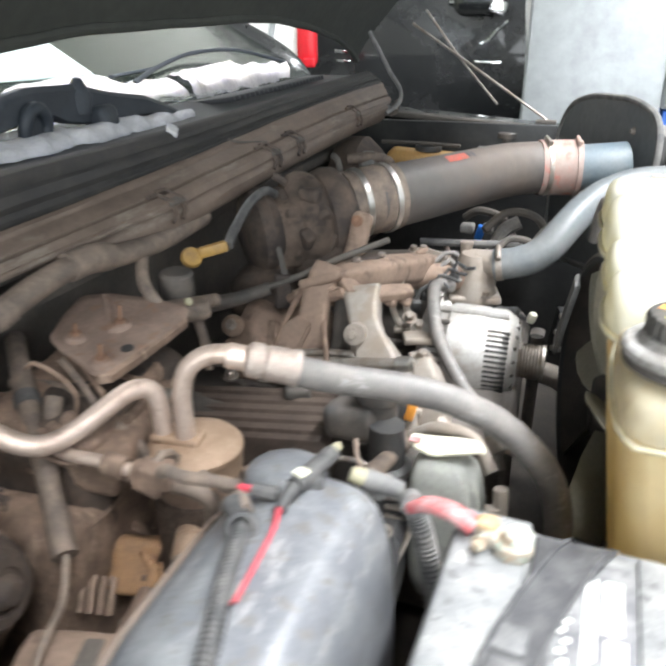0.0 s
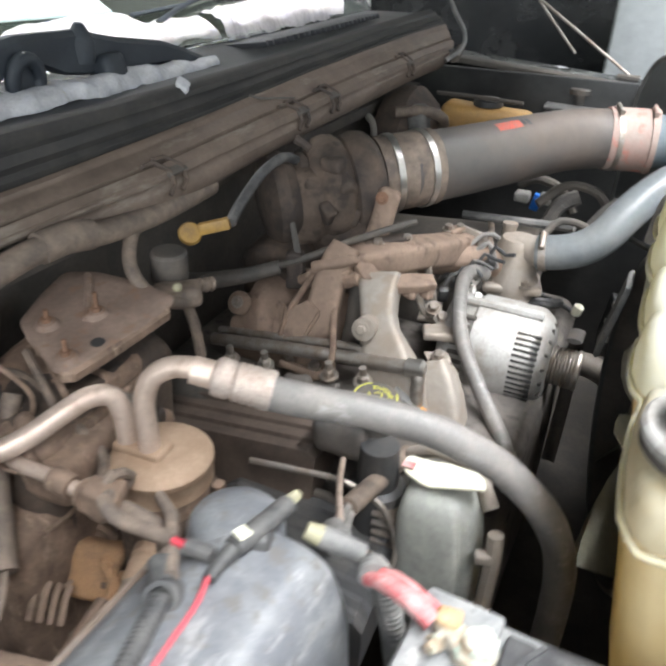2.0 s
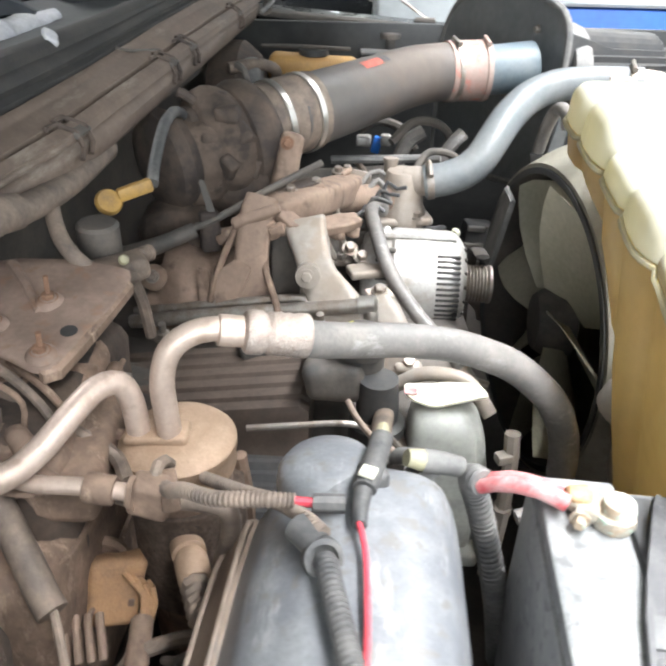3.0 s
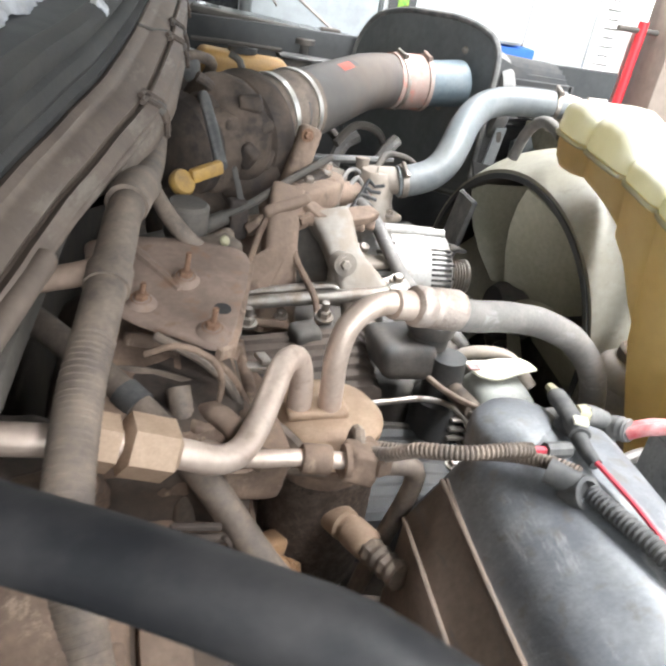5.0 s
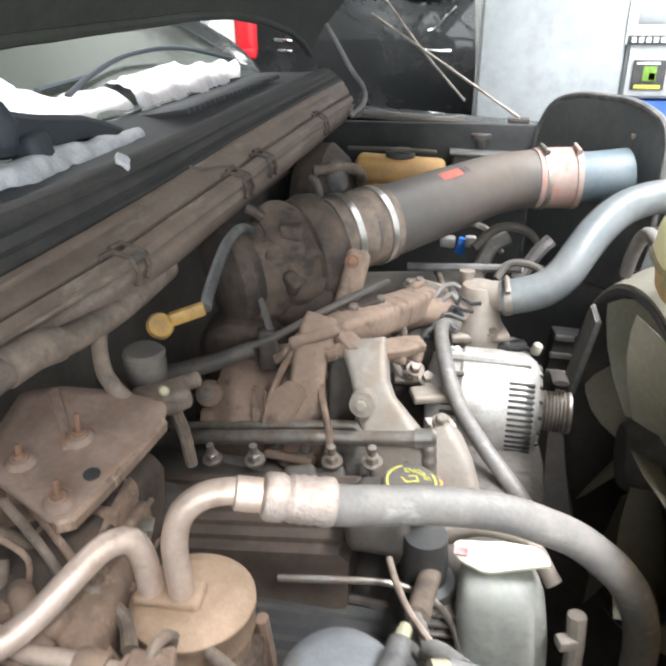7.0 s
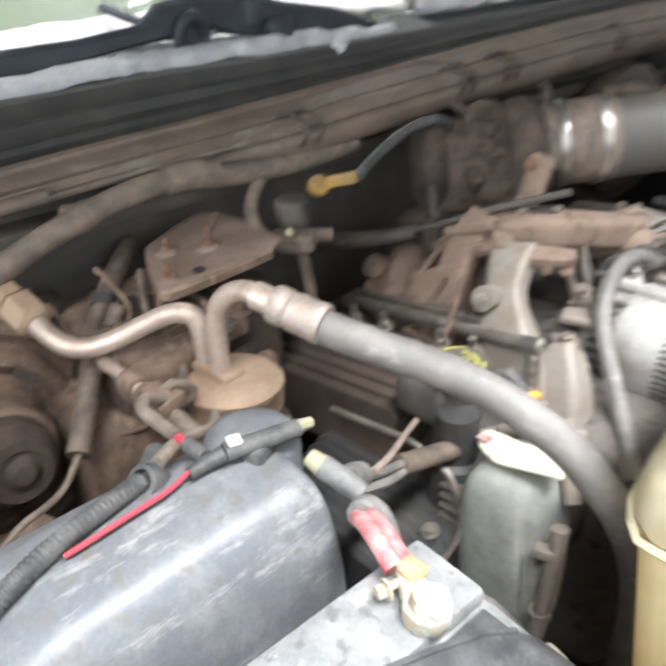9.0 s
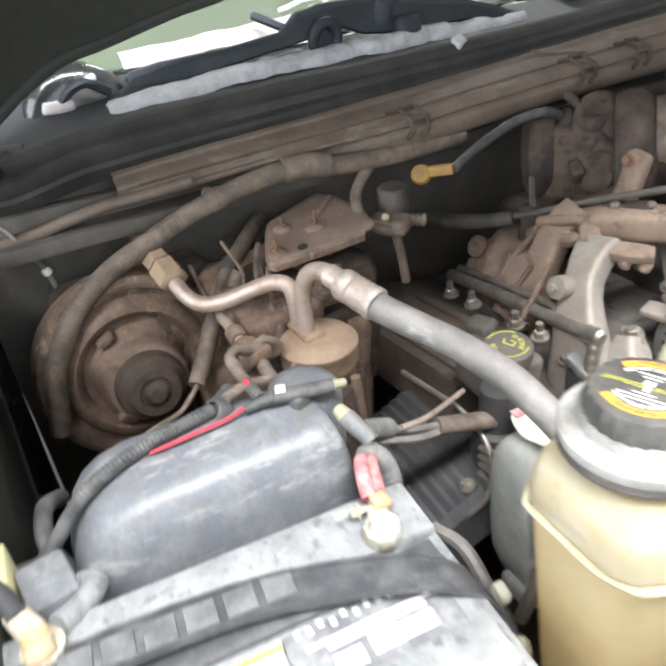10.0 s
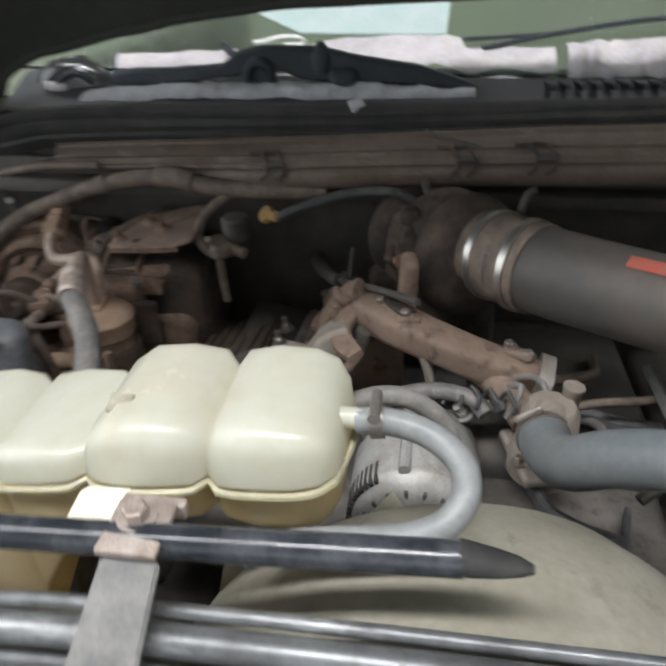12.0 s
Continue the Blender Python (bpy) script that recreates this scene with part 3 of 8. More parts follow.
    part("tick", box((1.06, 2.448, 1.02 + i * 0.03), (0.04 if i % 2 else 0.065, 0.003, 0.004), 0), "dark", gauge)
part("stem", tube([(1.16, 2.42, 0.98), (1.165, 2.42, 1.36)], 0.018, 16), "redpaint", gauge)
part("cross_handle", tube([(1.07, 2.42, 1.33), (1.26, 2.42, 1.33)], 0.010, 12), "dark", gauge)
single("carton", box((1.66, 2.55, 1.3), (0.86, 0.45, 0.66), 0.01), "cartonbrown", "brown cardboard carton on the workbench", "carton")

# ---- black vehicle parked alongside ----
car = thing("parked_car", (-1.7, 3.2, 0), "glossy black car parked in the next bay", "car")
side = rounded([(-3.6, 0.35), (-0.23, 0.35), (-0.215, 1.3), (-0.26, 1.75), (-0.95, 1.95), (-3.4, 1.98), (-3.7, 1.2)], 0.12)
part("body", loft([[(x, y, z) for x, z in side] for y in (2.95, 2.98, 3.9, 3.95)]), "paint", car)
part("mirror", lump((-0.40, 2.88, 1.56), (0.20, 0.12, 0.12), 0.045, rough=0.0), "paint", car, "glossy black mirror housing")
part("mirror_glass", box((-0.325, 2.82, 1.53), (0.06, 0.01, 0.05), 0.004, (0, 20, 12)), "chrome", car)
part("badge", box((-0.363, 2.94, 1.334), (0.105, 0.006, 0.016), 0.002), "chrome", car, "small bright name bar")
part("trim", tube([(-0.30, 2.94, 1.485), (-0.335, 2.93, 1.455), (-0.37, 2.94, 1.418), (-0.40, 2.94, 1.405)], 0.007, 8), "chrome", car)
part("trim", tube([(-0.40, 2.94, 1.50), (-0.45, 2.93, 1.54), (-0.53, 2.94, 1.55)], 0.010, 8), "chrome", car)
part("trim", box((-0.97, 2.94, 1.372), (0.075, 0.006, 0.014), 0.003, (0, 4, 0)), "chrome", car)
part("trim", box((-0.965, 2.94, 1.335), (0.06, 0.006, 0.010), 0.003, (0, 4, 0)), "chrome", car)
for y in (2.98, 3.86):
    for x in (-0.75, -3.05):
        w = part("wheel", turn([(0.33, -0.09), (0.35, -0.06), (0.35, 0.06), (0.33, 0.09), (0.22, 0.095), (0.2, 0.07), (0, 0.07)], (x, y, 0.35), (0, -1, 0), 32), "black", car)
        part("rim", turn([(0.2, 0.068), (0.19, 0.085), (0.06, 0.075), (0.05, 0.09), (0, 0.09)], (x, y, 0.35), (0, -1, 0), 24), "cabinet", w)

trailer = thing("white_trailer", (-1.17, 2.6, 0), "corner of a white trailer with a red tail lamp", "trailer")
part("panel", box((-1.17, 2.68, 0.98), (0.22, 0.05, 1.1), 0.01), "white", trailer)
part("frame_rail", box((-1.265, 2.645, 0.98), (0.02, 0.02, 1.12), 0.003, (0, 12, 0)), "cabinet", trailer)
part("tail_lamp", lump((-1.02, 2.655, 1.41), (0.075, 0.06, 0.17), 0.02, rough=0.0), "redlens", trailer, "dark red tail lamp")
part("bulb_lens", lump((-1.00, 2.622, 1.340), (0.05, 0.02, 0.035), 0.008, rough=0.0), "redlens", trailer)
part("post", box((-1.17, 2.69, 0.24), (0.06, 0.04, 0.48), 0.005), "dark", trailer)

# ---- the truck's shell ----
cos, sin = math.cos, math.sin
truck = thing("truck_body", (-0.45, 1.0, 0.6), "black pickup truck front end with its hood open", "truck")


# sections of the cowl along the truck's width: lip foot, slot, top of the brown face, top of the hood seal
COWL = [(0.22, -0.545, 1.190, -0.535, 1.203, -0.556, 1.232, -0.548, 1.290), (0.31, -0.530, 1.208, -0.519, 1.222, -0.545, 1.252, -0.537, 1.308),
        (0.41, -0.516, 1.219, -0.502, 1.232, -0.533, 1.261, -0.528, 1.316), (0.47, -0.506, 1.222, -0.493, 1.237, -0.526, 1.266, -0.524, 1.320),
        (0.57, -0.480, 1.221, -0.471, 1.247, -0.512, 1.273, -0.519, 1.324), (0.69, -0.455, 1.218, -0.447, 1.257, -0.494, 1.284, -0.511, 1.326),
        (0.80, -0.437, 1.236, -0.436, 1.268, -0.486, 1.291, -0.508, 1.328), (0.935, -0.432, 1.245, -0.427, 1.277, -0.478, 1.301, -0.505, 1.332),
        (1.10, -0.432, 1.250, -0.427, 1.284, -0.473, 1.312, -0.503, 1.338), (1.30, -0.434, 1.254, -0.421, 1.292, -0.467, 1.322, -0.500, 1.345),
        (1.50, -0.442, 1.254, -0.425, 1.293, -0.463, 1.330, -0.498, 1.352), (1.70, -0.458, 1.245, -0.438, 1.290, -0.463, 1.333, -0.497, 1.358)]
GLASS_FOOT = -0.640


def cowl(y):
    a = table(COWL, y)
    return [Vector((a[0], a[1])), Vector((a[2], a[3])), Vector((a[4], a[5])), Vector((a[6], a[7]))]


def lip_section(y):
    foot, slot, face, seal = cowl(y)
    low = slot + Vector((0.0, -0.007))
    return [foot + Vector((-0.03, -0.012)), foot, foot.lerp(low, 0.3) + Vector((0.005, -0.001)), foot.lerp(low, 0.7) + Vector((0.005, 0.001)), low + Vector((0.001, -0.002)), low + Vector((-0.006, 0.004)), low + Vector((-0.03, 0.006))]


def face_section(y):
    foot, slot, face, seal = cowl(y)
    d = face - slot
    up = Vector((-d.y, d.x)).normalized()
    if up.y < 0:
        up = -up
    return [slot + Vector((-0.020, -0.004)), slot + Vector((-0.004, -0.003)), slot + Vector((0.001, -0.001)), slot + Vector((0.0, 0.004)), slot + d * 0.06 + up * 0.006, slot + d * 0.27 + up * 0.007, slot + d * 0.31 + up * 0.0, slot + d * 0.35 - up * 0.001,
            slot + d * 0.40 + up * 0.005, slot + d * 0.70 + up * 0.0055, slot + d * 0.74 + up * 0.0045, slot + d * 0.82 + up * 0.0045, slot + d * 0.87 + up * 0.006, face + up * 0.005, face + Vector((-0.006, 0.0)), face + Vector((-0.02, -0.002))]


def seal_section(y):
    foot, slot, face, seal = cowl(y)
    d = seal - face
    out_ = Vector((0.9, 0.25))
    return [face + Vector((-0.008, -0.006)), face + Vector((-0.002, 0.001)), face + d * 0.18 + out_ * 0.002, face + d * 0.3 - out_ * 0.002, face + d * 0.42 + out_ * 0.004, face + d * 0.62 + out_ * 0.003, face + d * 0.7 - out_ * 0.001,
            face + d * 0.85 + out_ * 0.003, seal + out_ * 0.002, seal + Vector((-0.006, 0.003)), seal + Vector((-0.014, 0.002)), seal + Vector((-0.020, -0.008)), seal + Vector((-0.024, -0.02))]


def top_section(y):
    seal = cowl(y)[3]
    end = Vector((GLASS_FOOT - 0.012 - 0.05 * ((y - 0.98) / 0.8) ** 2, 1.343 - 0.03 * max(0.0, 0.5 - y)))
    s = seal + Vector((-0.022, -0.006))
    return [s + Vector((0, -0.012)), s, s.lerp(end, 0.3) + Vector((0, -0.003)), s.lerp(end, 0.65), end, end + Vector((-0.03, 0.0))]


part("firewall", box((-0.56, 0.98, 0.85), (0.02, 1.66, 0.76), 0.003), "dark", truck)
part("cowl_box", box((-0.535, 0.98, 1.195), (0.05, 1.60, 0.02), 0.004), "dark", truck)
part("cowl_lip", swept(lip_section, 0.56, 1.68, 60), "cowl", truck, "dusty brown lower cowl lip")
part("cowl_face", swept(face_section, 0.335, 1.70, 66), "cowl", truck, "dusty brown cowl face")
part("cowl_bar", tube([(cowl(y)[1].x + 0.001, y, cowl(y)[1].y + 0.004) for y in (0.19, 0.23, 0.27, 0.31, 0.36, 0.42)], 0.0075, 10), "cowl", truck, "rolled brown bar at the end of the cowl")
# added dark filler for the darkness behind the bar; hides the wall
part("cowl_end", box((-0.578, 0.262, 1.235), (0.014, 0.24, 0.10), 0.004), "dark", truck)
part("corner_panel", plate([(-0.602, y, z) for y, z in ((0.00, 1.08), (0.178, 1.15), (0.190, 1.18), (0.200, 1.235), (0.193, 1.268), (0.208, 1.300), (0.226, 1.325), (0.10, 1.325), (0.00, 1.30))], (1, 0, 0), 0.012, 0.003), "hood", truck, "near-black body corner behind the battery")
part("hood_seal", swept(seal_section, 0.20, 1.72, 70), "seal", truck, "nearly black ribbed rubber hood seal")
part("cowl_top", swept(top_section, 0.215, 1.78, 60), "grille", truck, "black plastic cowl top")
# louvres of the cowl grille
for i in range(24):
    y = 1.085 + i * 0.0205
    s, e = top_section(y)[1], top_section(y)[4]
    c = s.lerp(e, 0.52)
    part("louvre", box((c.x, y, c.y + 0.004), (0.085, 0.006, 0.009), 0.001, (20, -8, 0)), "grille", truck)


def glass_z(x):
    return 1.352 + 0.54 * (-0.645 - x)


WS = [(GLASS_FOOT + 0.006, 1.347), (-0.70, glass_z(-0.70)), (-0.80, glass_z(-0.80)), (-0.95, glass_z(-0.95)), (-1.25, 1.665)]
part("windscreen", strip(WS + [(x - 0.003, z - 0.006) for x, z in WS[::-1]] + [WS[0]], 0.16, 1.80, 24, lambda y: (-0.05 * ((y - 0.98) / 0.8) ** 2, 0)), "glass", truck)
truck.children[-1].visible_shadow = False
for y0, s in ((0.13, 1), (1.83, -1)):
    part("pillar", tube([(-0.70, y0, 1.30), (-0.78, y0 + 0.01 * s, 1.39), (-1.03, y0 + 0.03 * s, 1.52), (-1.35, y0 + 0.08 * s, 1.70)], 0.03, 10), "paint", truck)
part("roof", box((-1.9, 0.98, 1.74), (1.1, 1.5, 0.05), 0.02), "paint", truck)

# hood, standing open on its rear hinges; its rear edge is arched
HOOD = [(0.08, 1.255), (0.19, 1.300), (0.225, 1.326), (0.262, 1.354), (0.33, 1.384), (0.485, 1.416), (0.58, 1.434), (0.72, 1.450), (0.93, 1.458), (1.13, 1.466), (1.27, 1.467), (1.45, 1.456), (1.65, 1.434), (1.78, 1.408), (1.90, 1.37)]


def hood_edge(y):
    return Vector((-0.552 - 0.03 * ((y - 0.98) / 0.88) ** 2, y, table(HOOD, y)[0]))


hood_way = Vector((cos(radians(46)), 0, sin(radians(46))))
hood_up = Vector((-hood_way.z, 0, hood_way.x))
rings = []
for y in np.linspace(0.09, 1.88, 56):
    e = hood_edge(y)
    reach = 1.45 - 0.28 * abs((y - 0.98) / 0.88) ** 3
    under = [e + hood_way * (reach * u) + hood_up * (0.02 * math.sin(math.pi * u) + 0.012 * min(u * 20, 1)) for u in (0.0, 0.02, 0.06, 0.2, 0.4, 0.6, 0.8, 1.0)]
    rings.append([tuple(v) for v in under] + [tuple(v + hood_up * 0.022) for v in under[::-1]])
part("hood", loft(rings), "hood", truck, "near-black underside of the open hood")
part("hood_rear_edge", tube([tuple(hood_edge(y) + Vector((0.004, 0, 0.004))) for y in np.linspace(0.09, 1.88, 40)], 0.007, 8), "hood", truck)
for i in range(4):
    y = 0.4 + i * 0.39
    e = hood_edge(y)
    a, b = e + hood_way * 0.35, e + hood_way * 1.25
    w = Vector((0, 0.03, 0))
    part("hood_rib", plate([tuple(a - w), tuple(b - w), tuple(b + w), tuple(a + w)], hood_up, 0.03, 0.006), "hood", truck)

# fenders and inner aprons
part("fender", loft([[(x, 1.80, 1.262 - 0.07 * (x + 0.5)), (x, 1.84, 1.272 - 0.07 * (x + 0.5)), (x, 1.90, 1.262 - 0.07 * (x + 0.5)), (x, 2.02, 1.22 - 0.07 * (x + 0.5)),
                      (x, 2.08, 1.05), (x, 2.08, 0.55), (x, 2.05, 0.55), (x, 1.80, 1.20 - 0.07 * (x + 0.5))] for x in np.linspace(-0.62, 0.72, 8)]), "paint", truck, "glossy black fender across the engine bay")
part("apron", box((0.05, 1.76, 0.88), (1.24, 0.015, 0.74), 0.003, (6, 0, 0)), "apron", truck)
part("fender_lip", box((-0.02, 1.775, 1.228), (1.16, 0.05, 0.012), 0.003, (0, 4, 0)), "dark", truck)
part("fender", loft([[(x, 0.085, 1.16), (x, 0.06, 1.178), (x, 0.0, 1.172), (x, -0.10, 1.13), (x, -0.14, 0.95), (x, -0.14, 0.5), (x, -0.11, 0.5), (x, 0.085, 1.10)]
                     for x in np.linspace(-0.62, 0.72, 8)]), "paint", truck, "glossy black fender beside the battery")
part("fender_lip", loft([[(x, 0.085, z - 0.02), (x, 0.15, z - 0.012), (x, 0.165, z - 0.002), (x, 0.15, z), (x, 0.08, z - 0.004)] for x, z in ((-0.62, 1.215), (-0.50, 1.205), (-0.38, 1.195), (-0.32, 1.17))]), "paint", truck)
part("apron", box((0.05, 0.105, 0.81), (1.24, 0.015, 0.66), 0.003, (-4, 0, 0)), "hood", truck)
for y, s in ((0.06, 1), (1.90, -1)):
    part("cab_side", loft([[(x, y, 0.35), (x, y - 0.06 * s, 0.5), (x, y - 0.07 * s, 1.0), (x, y - 0.03 * s, 1.22), (x, y + 0.06 * s, 1.275), (x, y + 0.09 * s, 1.26), (x, y + 0.07 * s, 0.35)] for x in (-2.5, -1.6, -0.9, -0.61)]), "paint", truck, "black painted cab side")
part("bay_floor", box((0.02, 0.95, 0.56), (1.2, 1.72, 0.02), 0.003), "dark", truck)
part("radiator_panel", box((0.44, 0.98, 0.81), (0.03, 1.72, 0.66), 0.004), "dark", truck)

# ---- bars across the front of the bay ----
bar = thing("tie_bar", (0.21, 0.8, 1.25), "glossy black steel tie bar with a flattened end", "bar")
part("bar", tube([(0.208, 0.455, 1.03), (0.208, 0.465, 1.12), (0.208, 0.49, 1.20), (0.209, 0.53, 1.238), (0.21, 0.60, 1.251), (0.21, 0.70, 1.256), (0.21, 0.80, 1.262), (0.2085, 0.954, 1.2695)], 0.0102, 16), "gloss", bar)
part("flat_end", loft([[(0.208 + 0.0102 * h * math.cos(k * math.pi / 6), y, 1.2705 - d + 0.0102 * v * math.sin(k * math.pi / 6)) for k in range(12)] for y, h, v, d in ((0.952, 1.0, 1.0, 0.0), (0.960, 1.0, 0.8, 0.001), (0.972, 0.9, 0.55, 0.002), (0.984, 0.62, 0.4, 0.003), (0.991, 0.28, 0.25, 0.004))]), "seal", bar, "dull pinched end of the bar")
part("bracket", join(box((0.207, 0.772, 1.266), (0.040, 0.036, 0.006), 0.002), box((0.186, 0.774, 1.262), (0.008, 0.040, 0.012), 0.002)), "crimp", bar, "pale zinc bracket with a bolt")
part("bolt", bolt((0.202, 0.770, 1.268), (0, 0, 1), 0.0078, 0.009), "crimp", bar)
part("strap", plate([(0.224, 0.757, 1.260), (0.224, 0.791, 1.260), (0.284, 0.788, 1.213), (0.284, 0.746, 1.213)], (0.6, 0, 0.8), 0.006), "rubber", bar, "dark grey flat strap")
beams = thing("radiator_support", (0.28, 0.9, 1.1), "stacked grey steel crossbars of the radiator support", "support")
for k, (x, z, r, m) in enumerate(((0.226, 1.222, 0.0045, "barsteel"), (0.240, 1.214, 0.010, "barsteel"), (0.256, 1.210, 0.0035, "barsteel"), (0.262, 1.205, 0.0035, "barsteel"), (0.276, 1.200, 0.010, "barsteel"), (0.297, 1.185, 0.012, "gloss"), (0.318, 1.172, 0.012, "barsteel"))):
    part("crossbar", tube([(x, 0.60 + 0.01 * k, z - 0.03), (x, 0.68, z - 0.008), (x, 0.80, z), (x, 1.0, z + 0.002), (x, 1.3, z - 0.002), (x, 1.55, z - 0.03)], r, 12), m, beams)
part("panel", box((0.335, 1.05, 1.06), (0.02, 1.0, 0.2), 0.004, (0, -8, 0)), "barsteel", beams)

fitting = thing("cable_bracket", (-0.415, 1.672, 1.275), "small bent steel bracket holding a cable at the cowl's end", "bracket")
part("plate", plate([(-0.424, 1.655, 1.262), (-0.408, 1.655, 1.268), (-0.404, 1.680, 1.296), (-0.418, 1.684, 1.300), (-0.428, 1.668, 1.284)], (0.8, -0.5, 0.3), 0.003, 0.001), "dustblack", fitting)
part("nut", bolt((-0.414, 1.668, 1.280), (0.8, -0.5, 0.3), 0.0045, 0.005), "dullsteel", fitting)

rod = thing("hood_prop_rods", (-0.07, 1.84, 1.24), "pair of thin bright hood rods above the far fender", "rod")
part("rod", tube([(-0.068, 1.845, 1.245), (-0.25, 1.852, 1.36), (-0.427, 1.867, 1.468)], 0.0035, 8), "dullsteel", rod)
part("rod", tube([(-0.20, 1.90, 1.275), (-0.30, 1.90, 1.38), (-0.40, 1.90, 1.50)], 0.003, 8), "dullsteel", rod)
part("foot", box((-0.07, 1.845, 1.240), (0.05, 0.03, 0.012), 0.003), "dark", rod)
single("washer_tube", tube([(-0.50, 1.72, 1.45), (-0.475, 1.72, 1.41), (-0.44, 1.70, 1.36), (-0.405, 1.665, 1.325), (-0.40, 1.64, 1.297), (-0.42, 1.60, 1.275)], 0.005, 8), "rubber",
       "thin grey washer tube hanging from the hood edge", "tube")

# ---- coolant bottle ----
bottle = thing("coolant_bottle", (0.1, 0.66, 1.0), "yellowed translucent lobed coolant bottle with a black cap", "coolant bottle")
# outline of a cross section through the lobes, at each station along y: back x, front x, top z, seam z, bottom z
STN = [(0.452, 0.074, 0.138, 1.206, 1.184, 0.88), (0.458, 0.064, 0.15, 1.214, 1.186, 0.88), (0.47, 0.058, 0.158, 1.22, 1.189, 0.88), (0.505, 0.054, 0.162, 1.222, 1.198, 0.88),
       (0.54, 0.054, 0.162, 1.222, 1.21, 0.88), (0.556, 0.056, 0.161, 1.222, 1.21, 0.9), (0.563, 0.057, 0.158, 1.228, 1.216, 0.91), (0.572, 0.05, 0.153, 1.246, 1.218, 0.92),
       (0.585, 0.046, 0.156, 1.256, 1.22, 0.95), (0.61, 0.045, 0.157, 1.26, 1.225, 1.02), (0.63, 0.047, 0.154, 1.257, 1.229, 1.07), (0.638, 0.052, 0.148, 1.249, 1.231, 1.09),
       (0.646, 0.047, 0.154, 1.258, 1.232, 1.11), (0.67, 0.045, 0.157, 1.263, 1.237, 1.15), (0.698, 0.046, 0.156, 1.264, 1.241, 1.17), (0.708, 0.053, 0.148, 1.264, 1.243, 1.18),
       (0.716, 0.047, 0.155, 1.28, 1.244, 1.19), (0.732, 0.043, 0.16, 1.292, 1.246, 1.2), (0.76, 0.042, 0.161, 1.295, 1.249, 1.208), (0.785, 0.044, 0.158, 1.292, 1.251, 1.212),
       (0.794, 0.052, 0.149, 1.281, 1.252, 1.216), (0.803, 0.044, 0.158, 1.293, 1.252, 1.212), (0.825, 0.042, 0.161, 1.298, 1.254, 1.21), (0.852, 0.043, 0.16, 1.297, 1.256, 1.21),
       (0.868, 0.048, 0.155, 1.292, 1.257, 1.214), (0.877, 0.058, 0.145, 1.28, 1.258, 1.222), (0.88, 0.07, 0.132, 1.268, 1.256, 1.235)]


def bottle_upper(y, x0, x1, zt, zs, zb):
    c = [(x0, zs), (x0 + 0.004, zt), (x1 - 0.004, zt), (x1, zs)]
    return [(x, y, z) for x, z in rounded(c, [0.004, 0.026, 0.026, 0.004], 6)]


def bottle_lower(y, x0, x1, zt, zs, zb):
    c = [(x0 + 0.004, zs - 0.003), (x1 - 0.004, zs - 0.003), (x1 - 0.008, zb), (x0 + 0.008 + 0.15 * max(0.0, zs - zb - 0.03), zb)]
    return [(x, y, z) for x, z in rounded(c, [0.003, 0.003, 0.012, 0.012], 4)]


part("filler_lobe", loft([bottle_upper(*s) for s in STN[:7]]), "degas_front", bottle, "grimy amber-stained filler lobe", sharp=60)
part("upper_shell", loft([bottle_upper(*s) for s in STN[6:]]), "degas", bottle, sharp=60)
part("lower_shell", loft([bottle_lower(*s) for s in STN]), "degas_low", bottle, "amber-stained lower half", sharp=60)
seam_f = [(s[2] - 0.0002, s[0], s[4] - 0.003) for s in STN[1:-1]]
seam_b = [(s[1] + 0.0002, s[0], s[4] - 0.003) for s in STN[1:-1]]
part("seam_flange", join(tube(seam_f, 0.0028, 6), tube(seam_b, 0.0028, 6), tube([seam_f[0], (0.130, 0.4515, 1.181), (0.10, 0.451, 1.181), (0.070, 0.4515, 1.181), seam_b[0]], 0.0024, 6),
                         tube([seam_f[-1], (0.10, 0.884, 1.256), seam_b[-1]], 0.0024, 6)), "seamplastic", bottle)
part("neck_ring", turn([(0.036, -0.004), (0.0445, -0.004), (0.0458, -0.001), (0.0455, 0.003), (0.043, 0.0055), (0.034, 0.006), (0.033, 0.012), (0, 0.012)], (0.100, 0.503, 1.2385), (0, 0, 1), 56), "neck", bottle, "scuffed white neck ring")
# dark band added where the neck only has a groove
part("neck_band", turn([(0.043, 0), (0.0445, 0.002), (0.0445, 0.004), (0.043, 0.005), (0.0445, 0.006), (0.043, 0.008)], (0.100, 0.503, 1.2265), (0, 0, 1), 56), "dustblack", bottle, "dark ribbed band in place of a groove")
cap = part("cap", turn([(0.029, 0.0), (0.0312, 0.002), (0.0312, 0.018), (0.0298, 0.0215), (0.0278, 0.0225), (0, 0.0225)], (0.100, 0.503, 1.2435), (0, 0, 1), 96,
                       lambda k, j: 1.045 if k % 4 == 0 and j < 4 else (1.02 if k % 4 in (1, 3) and j < 4 else 1.0)), "cap", bottle, "black ribbed screw cap with printed warnings")
CT = Matrix.Translation((0.100, 0.503, 1.2664)) @ Matrix.Scale(0.89, 4) @ pose(0, 0, 0, 0, 0, 205)


def arc_print(name, r0, r1, a0, a1, mat, z=0.0):
    n = 14
    verts = []
    for i in range(n + 1):
        a = radians(a0 + (a1 - a0) * i / n)
        verts += [CT @ Vector((r0 * math.cos(a), r0 * math.sin(a), z)), CT @ Vector((r1 * math.cos(a), r1 * math.sin(a), z))]
    faces = [(2 * i, 2 * i + 1, 2 * i + 3, 2 * i + 2) for i in range(n)]
    return part(name, bm_of(verts, faces), mat, cap)


